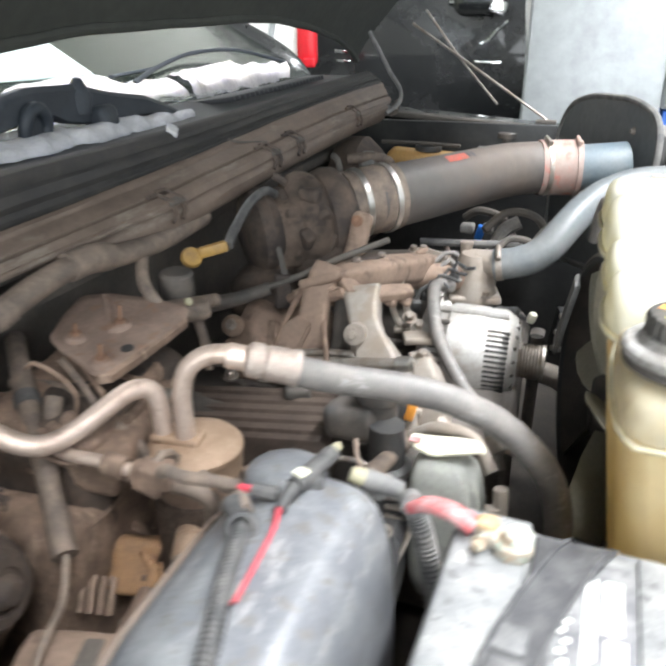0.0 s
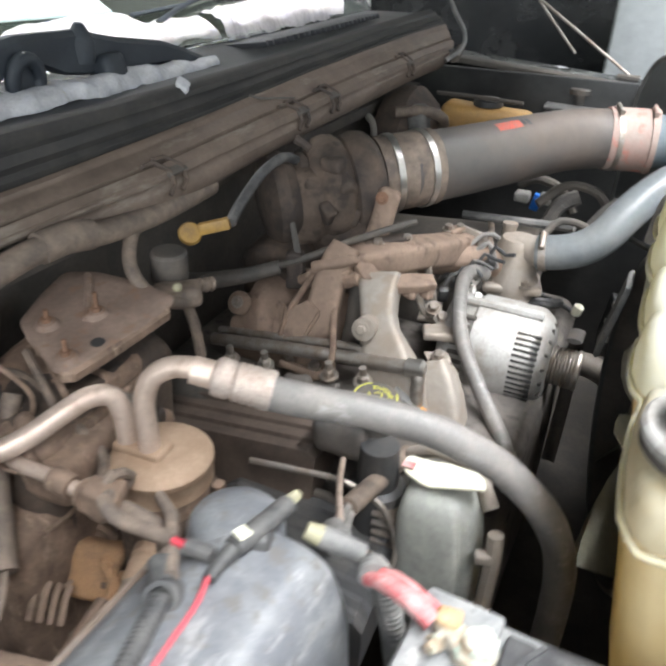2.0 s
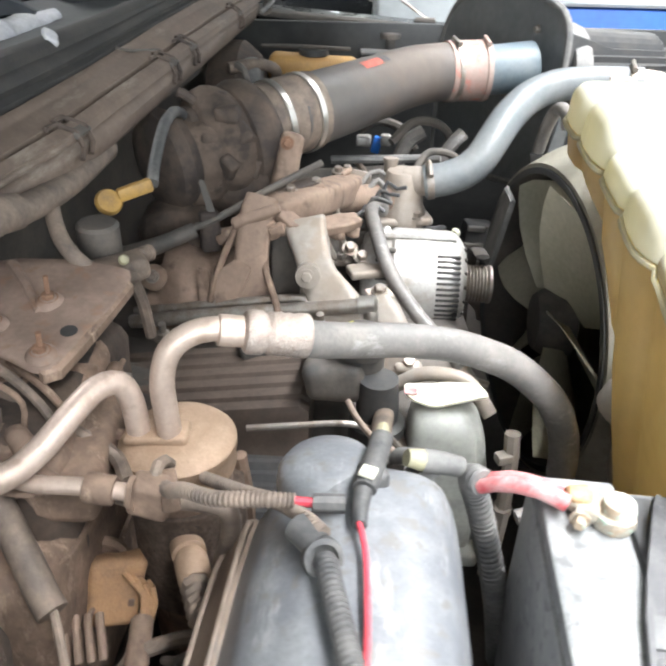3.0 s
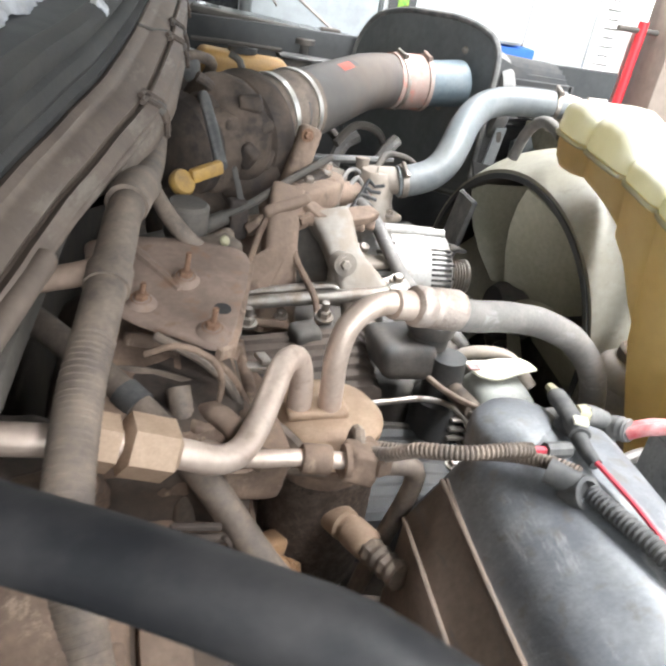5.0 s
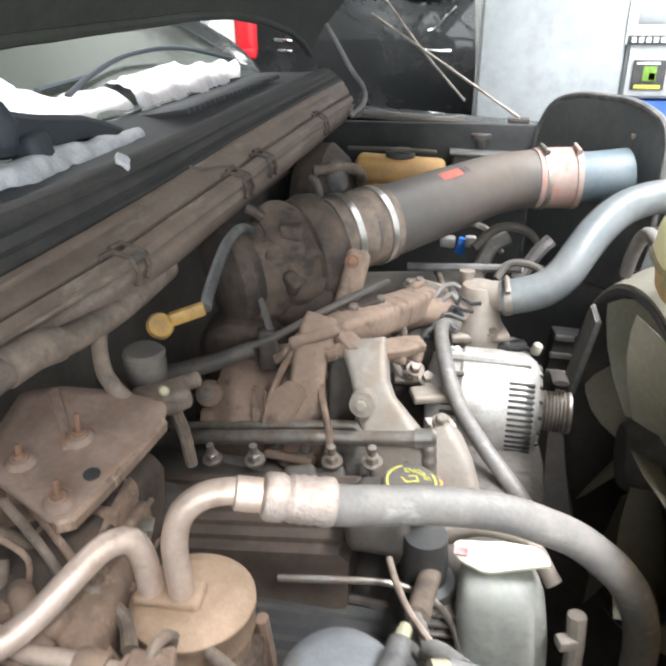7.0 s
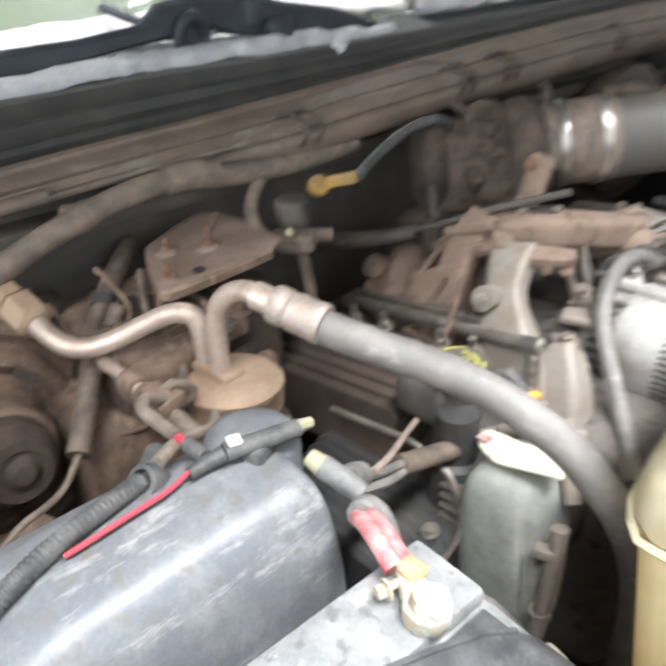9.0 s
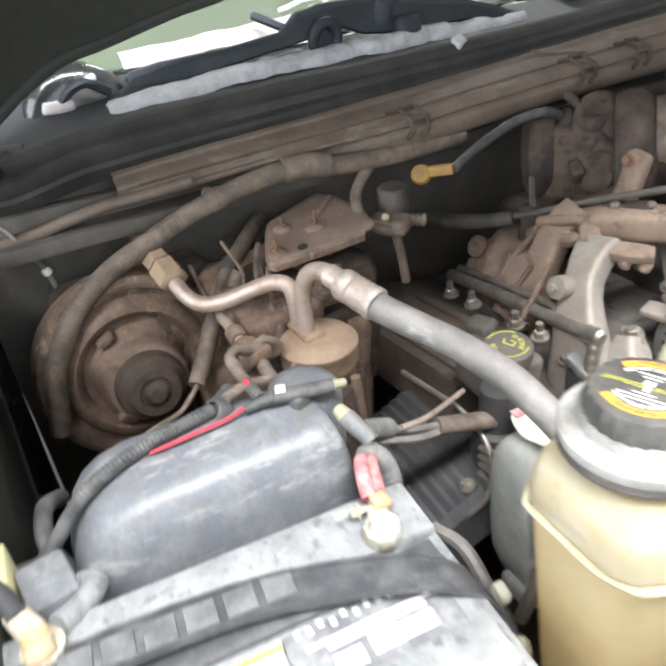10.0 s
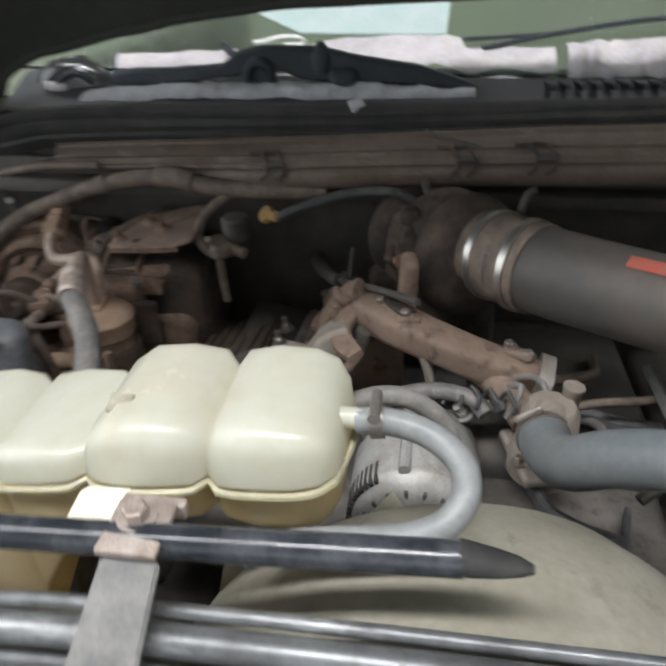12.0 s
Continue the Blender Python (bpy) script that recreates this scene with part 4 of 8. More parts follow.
arc_print("orange_arc", 0.0225, 0.0285, 40, 140, "orange")
arc_print("orange_arc", 0.0225, 0.0285, 220, 320, "orange")


def on_arc(radius, flip):
    def f(co):
        a = math.pi / 2 - co.x / radius
        r = radius + co.y
        v = Vector((r * math.cos(a), r * math.sin(a), co.z))
        return Matrix.Rotation(math.pi if flip else 0, 3, "Z") @ v
    return f


letters("warning_text", "WARNING", CT @ pose(0, 0, 0.0004), 0.0052, (0, 0, 0), "cap", cap, on_arc(0.0255, False))
letters("warning_text", "WARNING", CT @ pose(0, 0, 0.0004), 0.0052, (0, 0, 0), "cap", cap, on_arc(0.0255, True))
letters("never_open_text", "NEVER OPEN HOT", CT @ pose(0, 0, 0.0002), 0.0042, (0, 0, 0), "white", cap, on_arc(0.0195, False))
letters("never_open_text", "DO NOT OPEN HOT", CT @ pose(0, 0, 0.0002), 0.0042, (0, 0, 0), "white", cap, on_arc(0.0195, True))
letters("engine_text", "ENGINE", CT @ pose(-0.0130, 0.0, 0.0002), 0.0054, (0, 0, 0), "yprint", cap)
letters("coolant_text", "COOLANT", CT @ pose(0.0145, 0.0, 0.0002), 0.0052, (0, 0, 0), "yprint", cap)
part("cap_symbol", box((0.100, 0.503, 1.2667), (0.0022, 0.009, 0.0004), 0, (0, 0, 205)), "white", cap)
part("cap_symbol", box(CT @ Vector((0.0, -0.004, 0.0003)), (0.0046, 0.0036, 0.0004), 0, (0, 0, 205)), "white", cap)
for k in range(5):
    part("print_bar", box(CT @ Vector((0.0, 0.0145 - 0.0035 * k if k < 3 else -0.0095 - 0.0035 * (k - 3), 0.0002)), ((0.018, 0.026, 0.011, 0.010, 0.016)[k], 0.0008, 0.0003), 0, (0, 0, 205)), "white", cap)
part("stain", lump((0.128, 0.733, 1.291), (0.014, 0.016, 0.003), 0.001, (0, 20, 0), rough=0.0006, grain=120), "stain", bottle, "small dark smudge")
part("tab", plate([(0.160, 0.712, 1.244), (0.160, 0.748, 1.246), (0.197, 0.746, 1.236), (0.197, 0.708, 1.233)], (0.3, 0, 1), 0.010, 0.003), "cream", bottle, "cream moulded mounting tab")
part("port", tube([(0.108, 0.875, 1.277), (0.108, 0.900, 1.277)], 0.0075, 12), "degas", bottle)
oh = thing("overflow_hose", (0.12, 0.95, 1.26), "pale grey hose looping back under the coolant bottle", "hose")
part("hose", tube([(0.108, 0.886, 1.275), (0.109, 0.907, 1.277), (0.114, 0.928, 1.276), (0.123, 0.946, 1.271), (0.138, 0.957, 1.266), (0.154, 0.957, 1.259), (0.166, 0.948, 1.250), (0.171, 0.930, 1.241), (0.171, 0.905, 1.234), (0.170, 0.875, 1.228), (0.168, 0.845, 1.218), (0.165, 0.82, 1.20)], 0.0092, 14), "overflow", oh)
part("spring_clamp", band((0.108, 0.900, 1.2757), (0, 1, 0.1), 0.0103, 0.009, True, (0, 0, 1)), "dullsteel", oh)
single("return_hose", tube([(0.058, 0.872, 1.246), (0.054, 0.886, 1.252), (0.052, 0.902, 1.255), (0.050, 0.918, 1.252), (0.049, 0.934, 1.242), (0.047, 0.948, 1.224), (0.044, 0.958, 1.19)], 0.0078, 10), "hose", "thin grey return hose beside the coolant bottle", "hose")

# ---- battery ----
batt = thing("battery", (0.04, 0.27, 0.92), "dusty grey car battery with a strap and corroded terminals", "battery")
BM = pose(0.04, 0.268, 0, 0, 0, -2.5)


def in_battery(x, y, z):
    return tuple(BM @ Vector((x, y, z)))


part("case", box(in_battery(0, 0, 1.015), (0.185, 0.318, 0.19), 0.006, (0, 0, -2.5)), "battery", batt)
part("top_ledge", box(in_battery(-0.063, 0, 1.113), (0.052, 0.312, 0.014), 0.004, (0, 0, -2.5)), "battery", batt)
part("lid_ridge", box(in_battery(0.060, 0.0, 1.112), (0.05, 0.30, 0.008), 0.003, (0, 0, -2.5)), "battery", batt)
part("lid_edge", box(in_battery(0.0915, 0.0, 1.096), (0.006, 0.30, 0.012), 0.002, (0, 0, -2.5)), "black", batt)
part("vent_strip", box(in_battery(-0.024, 0.0, 1.1125), (0.018, 0.296, 0.007), 0.002, (0, 0, -2.5)), "strap", batt)
part("label", box(in_battery(0.018, -0.062, 1.1115), (0.042, 0.172, 0.0012), 0.0003, (0, 0, -2.5)), "white", batt, "white paper battery label, torn at the edge")
part("label_band", box(in_battery(0.015, 0.082, 1.1112), (0.05, 0.112, 0.0012), 0.0003, (0, 0, -2.5)), "label", batt, "dark printed part of the label")
part("yellow_stripe", box(in_battery(-0.005, -0.005, 1.1122), (0.004, 0.06, 0.0006), 0, (0, 0, -2.5)), "yprint", batt)
for k in range(12):
    part("print_bar", box(in_battery(-0.008 + 0.0016 * math.sin(k * 9), 0.036 + k * 0.0082, 1.112), (0.005, 0.004, 0.0006), 0, (0, 0, -2.5)), "white", batt)
for k, (dx, y, w) in enumerate(((0.004, 0.082, 0.09), (0.009, 0.085, 0.07), (0.022, 0.06, 0.02), (0.020, 0.098, 0.046))):
    part("print_bar", box(in_battery(dx, y, 1.112), (0.0025 if k < 2 else 0.012, w, 0.0006), 0, (0, 0, -2.5)), "white", batt)
for y0 in (0.388, 0.160):
    x0 = -0.002 if y0 > 0.3 else -0.030
    part("post", turn([(0.0095, 0), (0.0085, 0.016), (0.0075, 0.019), (0, 0.019)], (x0, y0, 1.118), (0, 0, 1), 16), "corrosion", batt)
strap = thing("battery_strap", (0.03, 0.27, 1.12), "black plastic hold-down strap across the battery", "strap")
strap_path = [(-0.018, 0.102, 1.09), (-0.015, 0.112, 1.119), (-0.011, 0.150, 1.1215), (-0.008, 0.194, 1.1225), (-0.004, 0.237, 1.1225), (0.002, 0.28, 1.1225), (0.009, 0.310, 1.1225), (0.018, 0.337, 1.1225), (0.029, 0.366, 1.1225), (0.039, 0.391, 1.121), (0.048, 0.408, 1.117), (0.055, 0.424, 1.106), (0.058, 0.434, 1.085), (0.058, 0.437, 1.05)]


def strap_section(k, half=0.0152, low=0.0, high=0.0032, shift=0.0):
    p = Vector(strap_path[k])
    way = (Vector(strap_path[min(k + 1, len(strap_path) - 1)]) - Vector(strap_path[max(k - 1, 0)])).normalized()
    across = Vector((1, 0, 0)) - way * way.x
    across.normalize()
    up = across.cross(way)
    if up.z < 0 and abs(way.z) < 0.8:
        up = -up
    return [tuple(p + across * (a + shift) + up * b) for a, b in ((-half, low), (-half, high), (half, high), (half, low))]


part("band", loft([strap_section(k) for k in range(len(strap_path))]), "strap", strap)
for side in (-1, 1):
    part("edge_rib", loft([strap_section(k, 0.0016, 0.003, 0.0056, side * 0.0134) for k in range(2, 11)]), "strap", strap)
for i in range(7):
    y = 0.150 + i * 0.026
    x = -0.011 + 0.095 * (y - 0.150)
    part("cell", box((x, y, 1.1262), (0.020, 0.021, 0.0028), 0.001, (0, 0, -5)), "cellgrey", strap, "raised worn grey cell")
part("hook", box((0.058, 0.438, 1.06), (0.02, 0.004, 0.05), 0.001), "black", strap)

clampp = thing("battery_clamp", (-0.002, 0.388, 1.12), "corroded battery clamp with white crust on the post", "clamp")
part("ring", turn([(0.0095, 0.0), (0.0130, 0.0), (0.0138, 0.003), (0.0130, 0.009), (0.0095, 0.010)], (-0.002, 0.388, 1.1195), (0.05, 0.05, 1), 24, lambda k, j: 1 + 0.04 * math.sin(k * 2.3 + j)), "corrosion", clampp)
part("post_cap", turn([(0.0105, 0.0), (0.0105, 0.005), (0.0096, 0.009), (0.0065, 0.0115), (0, 0.0122)], (0.000, 0.389, 1.127), (0.1, 0.05, 1), 24, lambda k, j: 1 + 0.05 * math.sin(k * 1.3 + 2 * j)), "crust", clampp, "whitish crusted post top")
part("jaw", lump((-0.018, 0.394, 1.126), (0.022, 0.016, 0.011), 0.004, (0, 0, -30), rough=0.002), "corrosion", clampp)
part("bolt", join(bolt((-0.024, 0.382, 1.127), (-0.3, -1, 0), 0.0042, 0.006), tube([(-0.018, 0.404, 1.127), (-0.027, 0.376, 1.127)], 0.0026, 8)), "corrosion", clampp)
part("crust", lump((-0.022, 0.398, 1.131), (0.016, 0.014, 0.008), 0.004, rough=0.003, grain=90), "rustcrust", clampp, "orange crust")
cablep = thing("positive_cable", (-0.05, 0.405, 1.13), "red battery cable with two faded red boots", "cable")
part("boot", tube([(-0.030, 0.394, 1.128), (-0.046, 0.398, 1.133), (-0.060, 0.403, 1.132), (-0.072, 0.409, 1.126), (-0.080, 0.414, 1.118)], (0.0062, 0.0050), 10), "red", cablep)
part("boot", tube([(-0.030, 0.403, 1.126), (-0.046, 0.408, 1.130), (-0.062, 0.414, 1.128), (-0.074, 0.420, 1.120)], 0.0048, 10), "red", cablep)
part("loom", tube([(-0.078, 0.415, 1.120), (-0.083, 0.427, 1.114), (-0.080, 0.436, 1.098), (-0.071, 0.436, 1.070), (-0.060, 0.430, 1.030), (-0.050, 0.422, 0.985), (-0.042, 0.415, 0.93)], 0.0090, 12, ribs=(0.0009, 0.0045)), "rubber", cablep, "dusty black corrugated sleeve")
neg = thing("negative_clamp", (-0.037, 0.16, 1.12), "corroded negative battery clamp with an orange crust", "clamp")
part("ring", turn([(0.0095, 0.0), (0.0140, 0.0), (0.0140, 0.010), (0.0095, 0.011)], (-0.030, 0.160, 1.1195), (0, 0, 1), 24), "corrosion", neg)
part("crust", lump((-0.028, 0.158, 1.134), (0.022, 0.018, 0.012), 0.005, rough=0.004, grain=90), "rustcrust", neg, "orange acid crust")
part("jaw", lump((-0.055, 0.150, 1.126), (0.03, 0.018, 0.013), 0.004, (0, 0, 25), rough=0.002), "corrosion", neg)
part("cable", tube([(-0.06, 0.148, 1.128), (-0.085, 0.138, 1.13), (-0.105, 0.125, 1.12), (-0.115, 0.118, 1.08)], 0.008, 10), "black", neg)

# ---- grey cover behind the battery ----
shell = thing("plastic_cover", (-0.13, 0.29, 0.95), "large scuffed grey plastic cover with rounded top behind the battery", "cover")


def cover_ring(y, xr, lower, inset):
    c = [(xr, 0.86), (xr + 0.005, 1.050), (xr + 0.029, 1.088), (xr + 0.046, 1.120), (xr + 0.080, 1.139), (-0.160, 1.141), (-0.108, 1.135), (-0.090, 1.085), (-0.086, 1.0), (-0.084, 0.86)]
    p = rounded(c, [0.001, 0.006, 0.005, 0.02, 0.020, 0.01, 0.022, 0.034, 0.03, 0.001], 7)
    mid = (xr - 0.086) / 2
    return [(mid + (x - mid) * inset, y, z - lower * max(0.0, (z - 0.95) / 0.2)) for x, z in p]


COVER = ((0.176, -0.250, 0.105, 0.62), (0.179, -0.253, 0.078, 0.76), (0.185, -0.256, 0.052, 0.86), (0.194, -0.259, 0.031, 0.93), (0.206, -0.261, 0.016, 0.97), (0.222, -0.262, 0.006, 0.99), (0.245, -0.262, 0.0, 1.0), (0.285, -0.262, 0.0, 1.0), (0.340, -0.261, 0.0, 1.0),
         (0.385, -0.258, 0.0, 1.0), (0.400, -0.256, 0.001, 0.997), (0.408, -0.255, 0.005, 0.985), (0.413, -0.252, 0.012, 0.96), (0.4155, -0.250, 0.022, 0.93))
part("body", loft([cover_ring(*r) for r in COVER]), "cover", shell, sharp=40)
part("rear_skirt", loft([[(xr - 0.0025, y, 0.86), (xr + 0.0025, y, 1.051 - 0.5 * lo), (xr + 0.0262, y, 1.0895 - 0.7 * lo), (xr + 0.031, y, 1.086 - 0.7 * lo), (xr + 0.008, y, 1.048 - 0.5 * lo), (xr + 0.004, y, 0.86)] for y, xr, lo, ins in COVER[5:11]]), "dustcover", shell, "brown dusted rear step")
part("nose", turn([(0.036, -0.06), (0.0350, -0.008), (0.0335, 0.000), (0.029, 0.0060), (0.018, 0.0095), (0.006, 0.0106), (0, 0.0108)], (-0.181, 0.409, 1.130), (-0.06, 0.06, 1), 40), "cover", shell, "raised flat dome")
for dx, dz in ((0.0, 0.0), (0.0215, 0.037)):
    part("flange", tube([(-0.2545 + dx, 0.21, 1.038 + dz), (-0.2585 + dx, 0.235, 1.051 + dz), (-0.2585 + dx, 0.30, 1.053 + dz), (-0.2565 + dx, 0.385, 1.053 + dz), (-0.2535 + dx, 0.400, 1.048 + dz)], 0.0021, 8), "dustcover", shell, "narrow moulded flange")

cliploom = thing("cover_harness", (-0.16, 0.34, 1.14), "grey wiring harness clipped along the plastic cover", "harness")
part("trunk", tube([(-0.147, 0.424, 1.147), (-0.150, 0.404, 1.149), (-0.155, 0.380, 1.150), (-0.157, 0.372, 1.150)], 0.0076, 12, flat=0.8), "blackloom", cliploom)
part("joint", tube([(-0.1575, 0.371, 1.149), (-0.159, 0.358, 1.148), (-0.1585, 0.346, 1.147)], (0.0058, 0.0044), 10), "blackloom", cliploom)
part("yellow_plug", tube([(-0.146, 0.436, 1.146), (-0.148, 0.420, 1.148)], (0.004, 0.0052), 8), "paleyellow", cliploom)
part("tape_label", box((-0.155, 0.379, 1.1572), (0.010, 0.009, 0.003), 0.001, (0, 0, -20)), "cream", cliploom, "cream tape label")
part("clip", join(turn([(0.0105, -0.010), (0.0118, 0.0), (0.0110, 0.006), (0.0080, 0.0065), (0.0075, 0.001), (0, 0.001)], (-0.178, 0.327, 1.141), (0.25, -0.75, 0.6), 20), tube([(-0.194, 0.344, 1.145), (-0.180, 0.330, 1.145)], 0.0085, 12)), "blackloom", cliploom)
part("clip", lump((-0.152, 0.392, 1.141), (0.018, 0.018, 0.016), 0.004, (0, 0, 20), rough=0.001), "blackloom", cliploom)
part("red_wire", tube([(-0.159, 0.346, 1.149), (-0.155, 0.330, 1.147), (-0.153, 0.305, 1.147), (-0.152, 0.280, 1.146), (-0.152, 0.262, 1.145)], 0.0017, 8), "redwire", cliploom)
part("corrugated_sleeve", tube([(-0.176, 0.322, 1.146), (-0.170, 0.300, 1.147), (-0.161, 0.268, 1.149), (-0.152, 0.238, 1.147), (-0.146, 0.205, 1.134), (-0.142, 0.175, 1.105), (-0.14, 0.14, 1.07)], 0.0056, 10, ribs=(0.001, 0.0036)), "blackloom", cliploom)
sleeve = thing("wire_sleeve", (-0.25, 0.38, 1.13), "dusty corrugated wire sleeves from the pressure switch", "sleeve", "wire sleeves")
part("sleeve", tube([(-0.300, 0.420, 1.100), (-0.285, 0.392, 1.118), (-0.268, 0.375, 1.136), (-0.245, 0.362, 1.144), (-0.215, 0.360, 1.148), (-0.197, 0.361, 1.147)], 0.0045, 10, ribs=(0.0008, 0.003)), "loom", sleeve)
part("red_tip", tube([(-0.199, 0.361, 1.147), (-0.186, 0.362, 1.146)], 0.003, 8), "redwire", sleeve)
part("plug", tube([(-0.187, 0.362, 1.146), (-0.168, 0.364, 1.145)], 0.0055, 8), "blackloom", sleeve)
sleeve2 = thing("wire_sleeve", (-0.23, 0.39, 1.11), "dusty corrugated wire sleeve beside the receiver can", "sleeve", "wire sleeves")
part("sleeve", tube([(-0.275, 0.437, 1.088), (-0.245, 0.415, 1.100), (-0.225, 0.392, 1.118), (-0.208, 0.372, 1.134), (-0.190, 0.350, 1.146), (-0.178, 0.335, 1.150)], 0.0042, 10, ribs=(0.0008, 0.003)), "loom", sleeve2)
plug = thing("bulb_plug", (-0.11, 0.42, 1.13), "grey rubber plug with a yellow end on the cover's corner", "plug")
part("body", tube([(-0.120, 0.422, 1.131), (-0.106, 0.426, 1.126), (-0.092, 0.431, 1.119)], (0.0085, 0.0072), 12), "rubber", plug)
part("tip", tube([(-0.130, 0.419, 1.135), (-0.119, 0.422, 1.131)], (0.006, 0.008), 10), "paleyellow", plug)

# fuse box beside the battery
fuse = thing("fuse_box", (-0.15, 0.12, 1.05), "grey plastic holder with a pale block beside the battery", "fuse box")
part("base", box((-0.130, 0.130, 1.02), (0.11, 0.06, 0.08), 0.005), "dustblack", fuse)
part("pale_block", box((-0.122, 0.126, 1.085), (0.062, 0.028, 0.062), 0.004), "paleblock", fuse, "pale yellow plastic block")
part("grey_box", join(box((-0.108, 0.163, 1.078), (0.050, 0.038, 0.055), 0.005, (0, 0, 10)), box((-0.098, 0.186, 1.088), (0.022, 0.012, 0.02), 0.003, (0, 0, 10))), "cover", fuse, "grey plastic housing")
part("lead", tube([(-0.095, 0.190, 1.098), (-0.078, 0.196, 1.110), (-0.058, 0.185, 1.118), (-0.044, 0.170, 1.124)], 0.009, 10), "battery", fuse, "grey crusted cable lead")
single("cover_hose", tube([(-0.245, 0.178, 1.06), (-0.21, 0.166, 1.082), (-0.165, 0.164, 1.082), (-0.145, 0.176, 1.06)], 0.008, 10), "blackloom", "black hose looping round the end of the plastic cover", "hose")

# ---- air-conditioning receiver can and pipes ----
can = thing("receiver_can", (-0.305, 0.478, 0.88), "dusty brown air-conditioning receiver can with a domed lid", "receiver can")
part("can", turn([(0.038, 0.0), (0.040, 0.01), (0.040, 0.19), (0.041, 0.20)], (-0.305, 0.478, 0.86), (0, 0, 1), 36), "brown", can)
part("lid", turn([(0.041, 0.0), (0.0445, 0.004), (0.0445, 0.020), (0.046, 0.022), (0.046, 0.028), (0.040, 0.034), (0.022, 0.038), (0, 0.039)], (-0.305, 0.478, 1.060), (0, 0, 1), 40), "loomtan", can, "tan dusty lid with a rolled rim")
part("boss", lump((-0.318, 0.470, 1.099), (0.050, 0.026, 0.010), 0.004, (0, 0, 4), rough=0.0015), "loomtan", can)
part("sleeve", turn([(0.047, 0.0), (0.048, 0.02), (0.047, 0.11), (0.046, 0.112)], (-0.303, 0.480, 0.93), (0, 0, 1), 30), "foam", can, "dark brown insulating wrap")
part("wrap_seam", tube([(-0.262, 0.500, 1.055), (-0.258, 0.502, 1.0), (-0.260, 0.50, 0.94)], 0.006, 8), "brown", can)

line = thing("suction_pipe", (-0.35, 0.44, 1.14), "dusty bare aluminium air-conditioning pipe with a large nut", "pipe")
part("pipe", tube([(-0.560, 0.345, 1.172), (-0.49, 0.350, 1.165), (-0.440, 0.357, 1.154), (-0.418, 0.360, 1.146), (-0.400, 0.367, 1.136), (-0.385, 0.380, 1.132), (-0.372, 0.403, 1.136), (-0.360, 0.430, 1.146), (-0.350, 0.452, 1.152), (-0.339, 0.465, 1.148), (-0.333, 0.468, 1.130), (-0.331, 0.468, 1.095)], 0.0092, 16, 0.005), "tube", line)
nut_dir = Vector((-0.39, 0.366, 1.132)) - Vector((-0.46, 0.352, 1.160))
part("nut", turn([(0.013, -0.016), (0.0185, -0.014), (0.0185, 0.012), (0.013, 0.016)], (-0.440, 0.3565, 1.1545), nut_dir, 6), "loomtan", line, "large dusty hexagon nut")
part("nut", turn([(0.010, -0.010), (0.0165, -0.008), (0.0165, 0.008), (0.010, 0.010)], (-0.466, 0.3515, 1.163), nut_dir, 6), "loomtan", line)
part("riser", tube([(-0.307, 0.468, 1.095), (-0.308, 0.468, 1.125), (-0.308, 0.469, 1.150), (-0.302, 0.473, 1.172), (-0.288, 0.479, 1.184), (-0.268, 0.485, 1.187), (-0.240, 0.492, 1.181)], 0.0092, 16, 0.005), "tube", line)
hose = thing("suction_hose", (-0.1, 0.56, 1.1), "thick worn grey air-conditioning hose with a crimped aluminium sleeve", "hose")
part("hose", tube([(-0.212, 0.502, 1.172), (-0.190, 0.519, 1.161), (-0.166, 0.537, 1.151), (-0.140, 0.550, 1.145), (-0.112, 0.561, 1.138), (-0.084, 0.570, 1.130), (-0.058, 0.576, 1.119), (-0.034, 0.582, 1.106), (-0.012, 0.587, 1.088), (0.010, 0.592, 1.064), (0.026, 0.596, 1.035), (0.036, 0.598, 1.0), (0.040, 0.60, 0.95), (0.04, 0.60, 0.85)], 0.0145, 18, 0.006), "hose", hose)
fd = Vector((-0.205, 0.504, 1.1725)) - Vector((-0.245, 0.490, 1.182))
part("crimp_sleeve", turn([(0.010, -0.002), (0.0150, 0.0), (0.0165, 0.003), (0.0165, 0.012), (0.0145, 0.015), (0.0165, 0.019), (0.0158, 0.022), (0.0168, 0.026), (0.0158, 0.029), (0.0168, 0.033), (0.0158, 0.036), (0.0170, 0.040), (0.0170, 0.046), (0.0155, 0.048)],
                         (-0.249, 0.489, 1.1832), fd, 24), "crimp", hose, "crimped bare aluminium sleeve")
part("collar", turn([(0.0095, 0), (0.0118, 0.001), (0.0118, 0.022), (0.0095, 0.023)], (-0.268, 0.484, 1.1865), fd, 16), "tube", hose)

low = thing("liquid_pipe", (-0.34, 0.39, 1.11), "thin aluminium pipe with a brown rubber grommet", "pipe")
part("pipe", tube([(-0.420, 0.452, 1.120), (-0.417, 0.428, 1.118), (-0.405, 0.404, 1.116), (-0.380, 0.393, 1.115), (-0.345, 0.394, 1.114), (-0.308, 0.395, 1.110)], 0.0062, 12, 0.005), "tube", low)
part("grommet", turn([(0.0095, 0), (0.0105, 0.002), (0.0105, 0.018), (0.0095, 0.02)], (-0.342, 0.394, 1.1138), (1, 0, -0.1), 16), "brown", low)
part("switch_block", join(lump((-0.300, 0.398, 1.106), (0.028, 0.022, 0.026), 0.004, (0, 20, 10), rough=0.002), box((-0.288, 0.402, 1.108), (0.012, 0.03, 0.014), 0.002, (0, 0, 20)), turn([(0.012, 0), (0.012, 0.004), (0, 0.004)], (-0.312, 0.395, 1.110), (1, 0, 0), 16)), "brown", low)
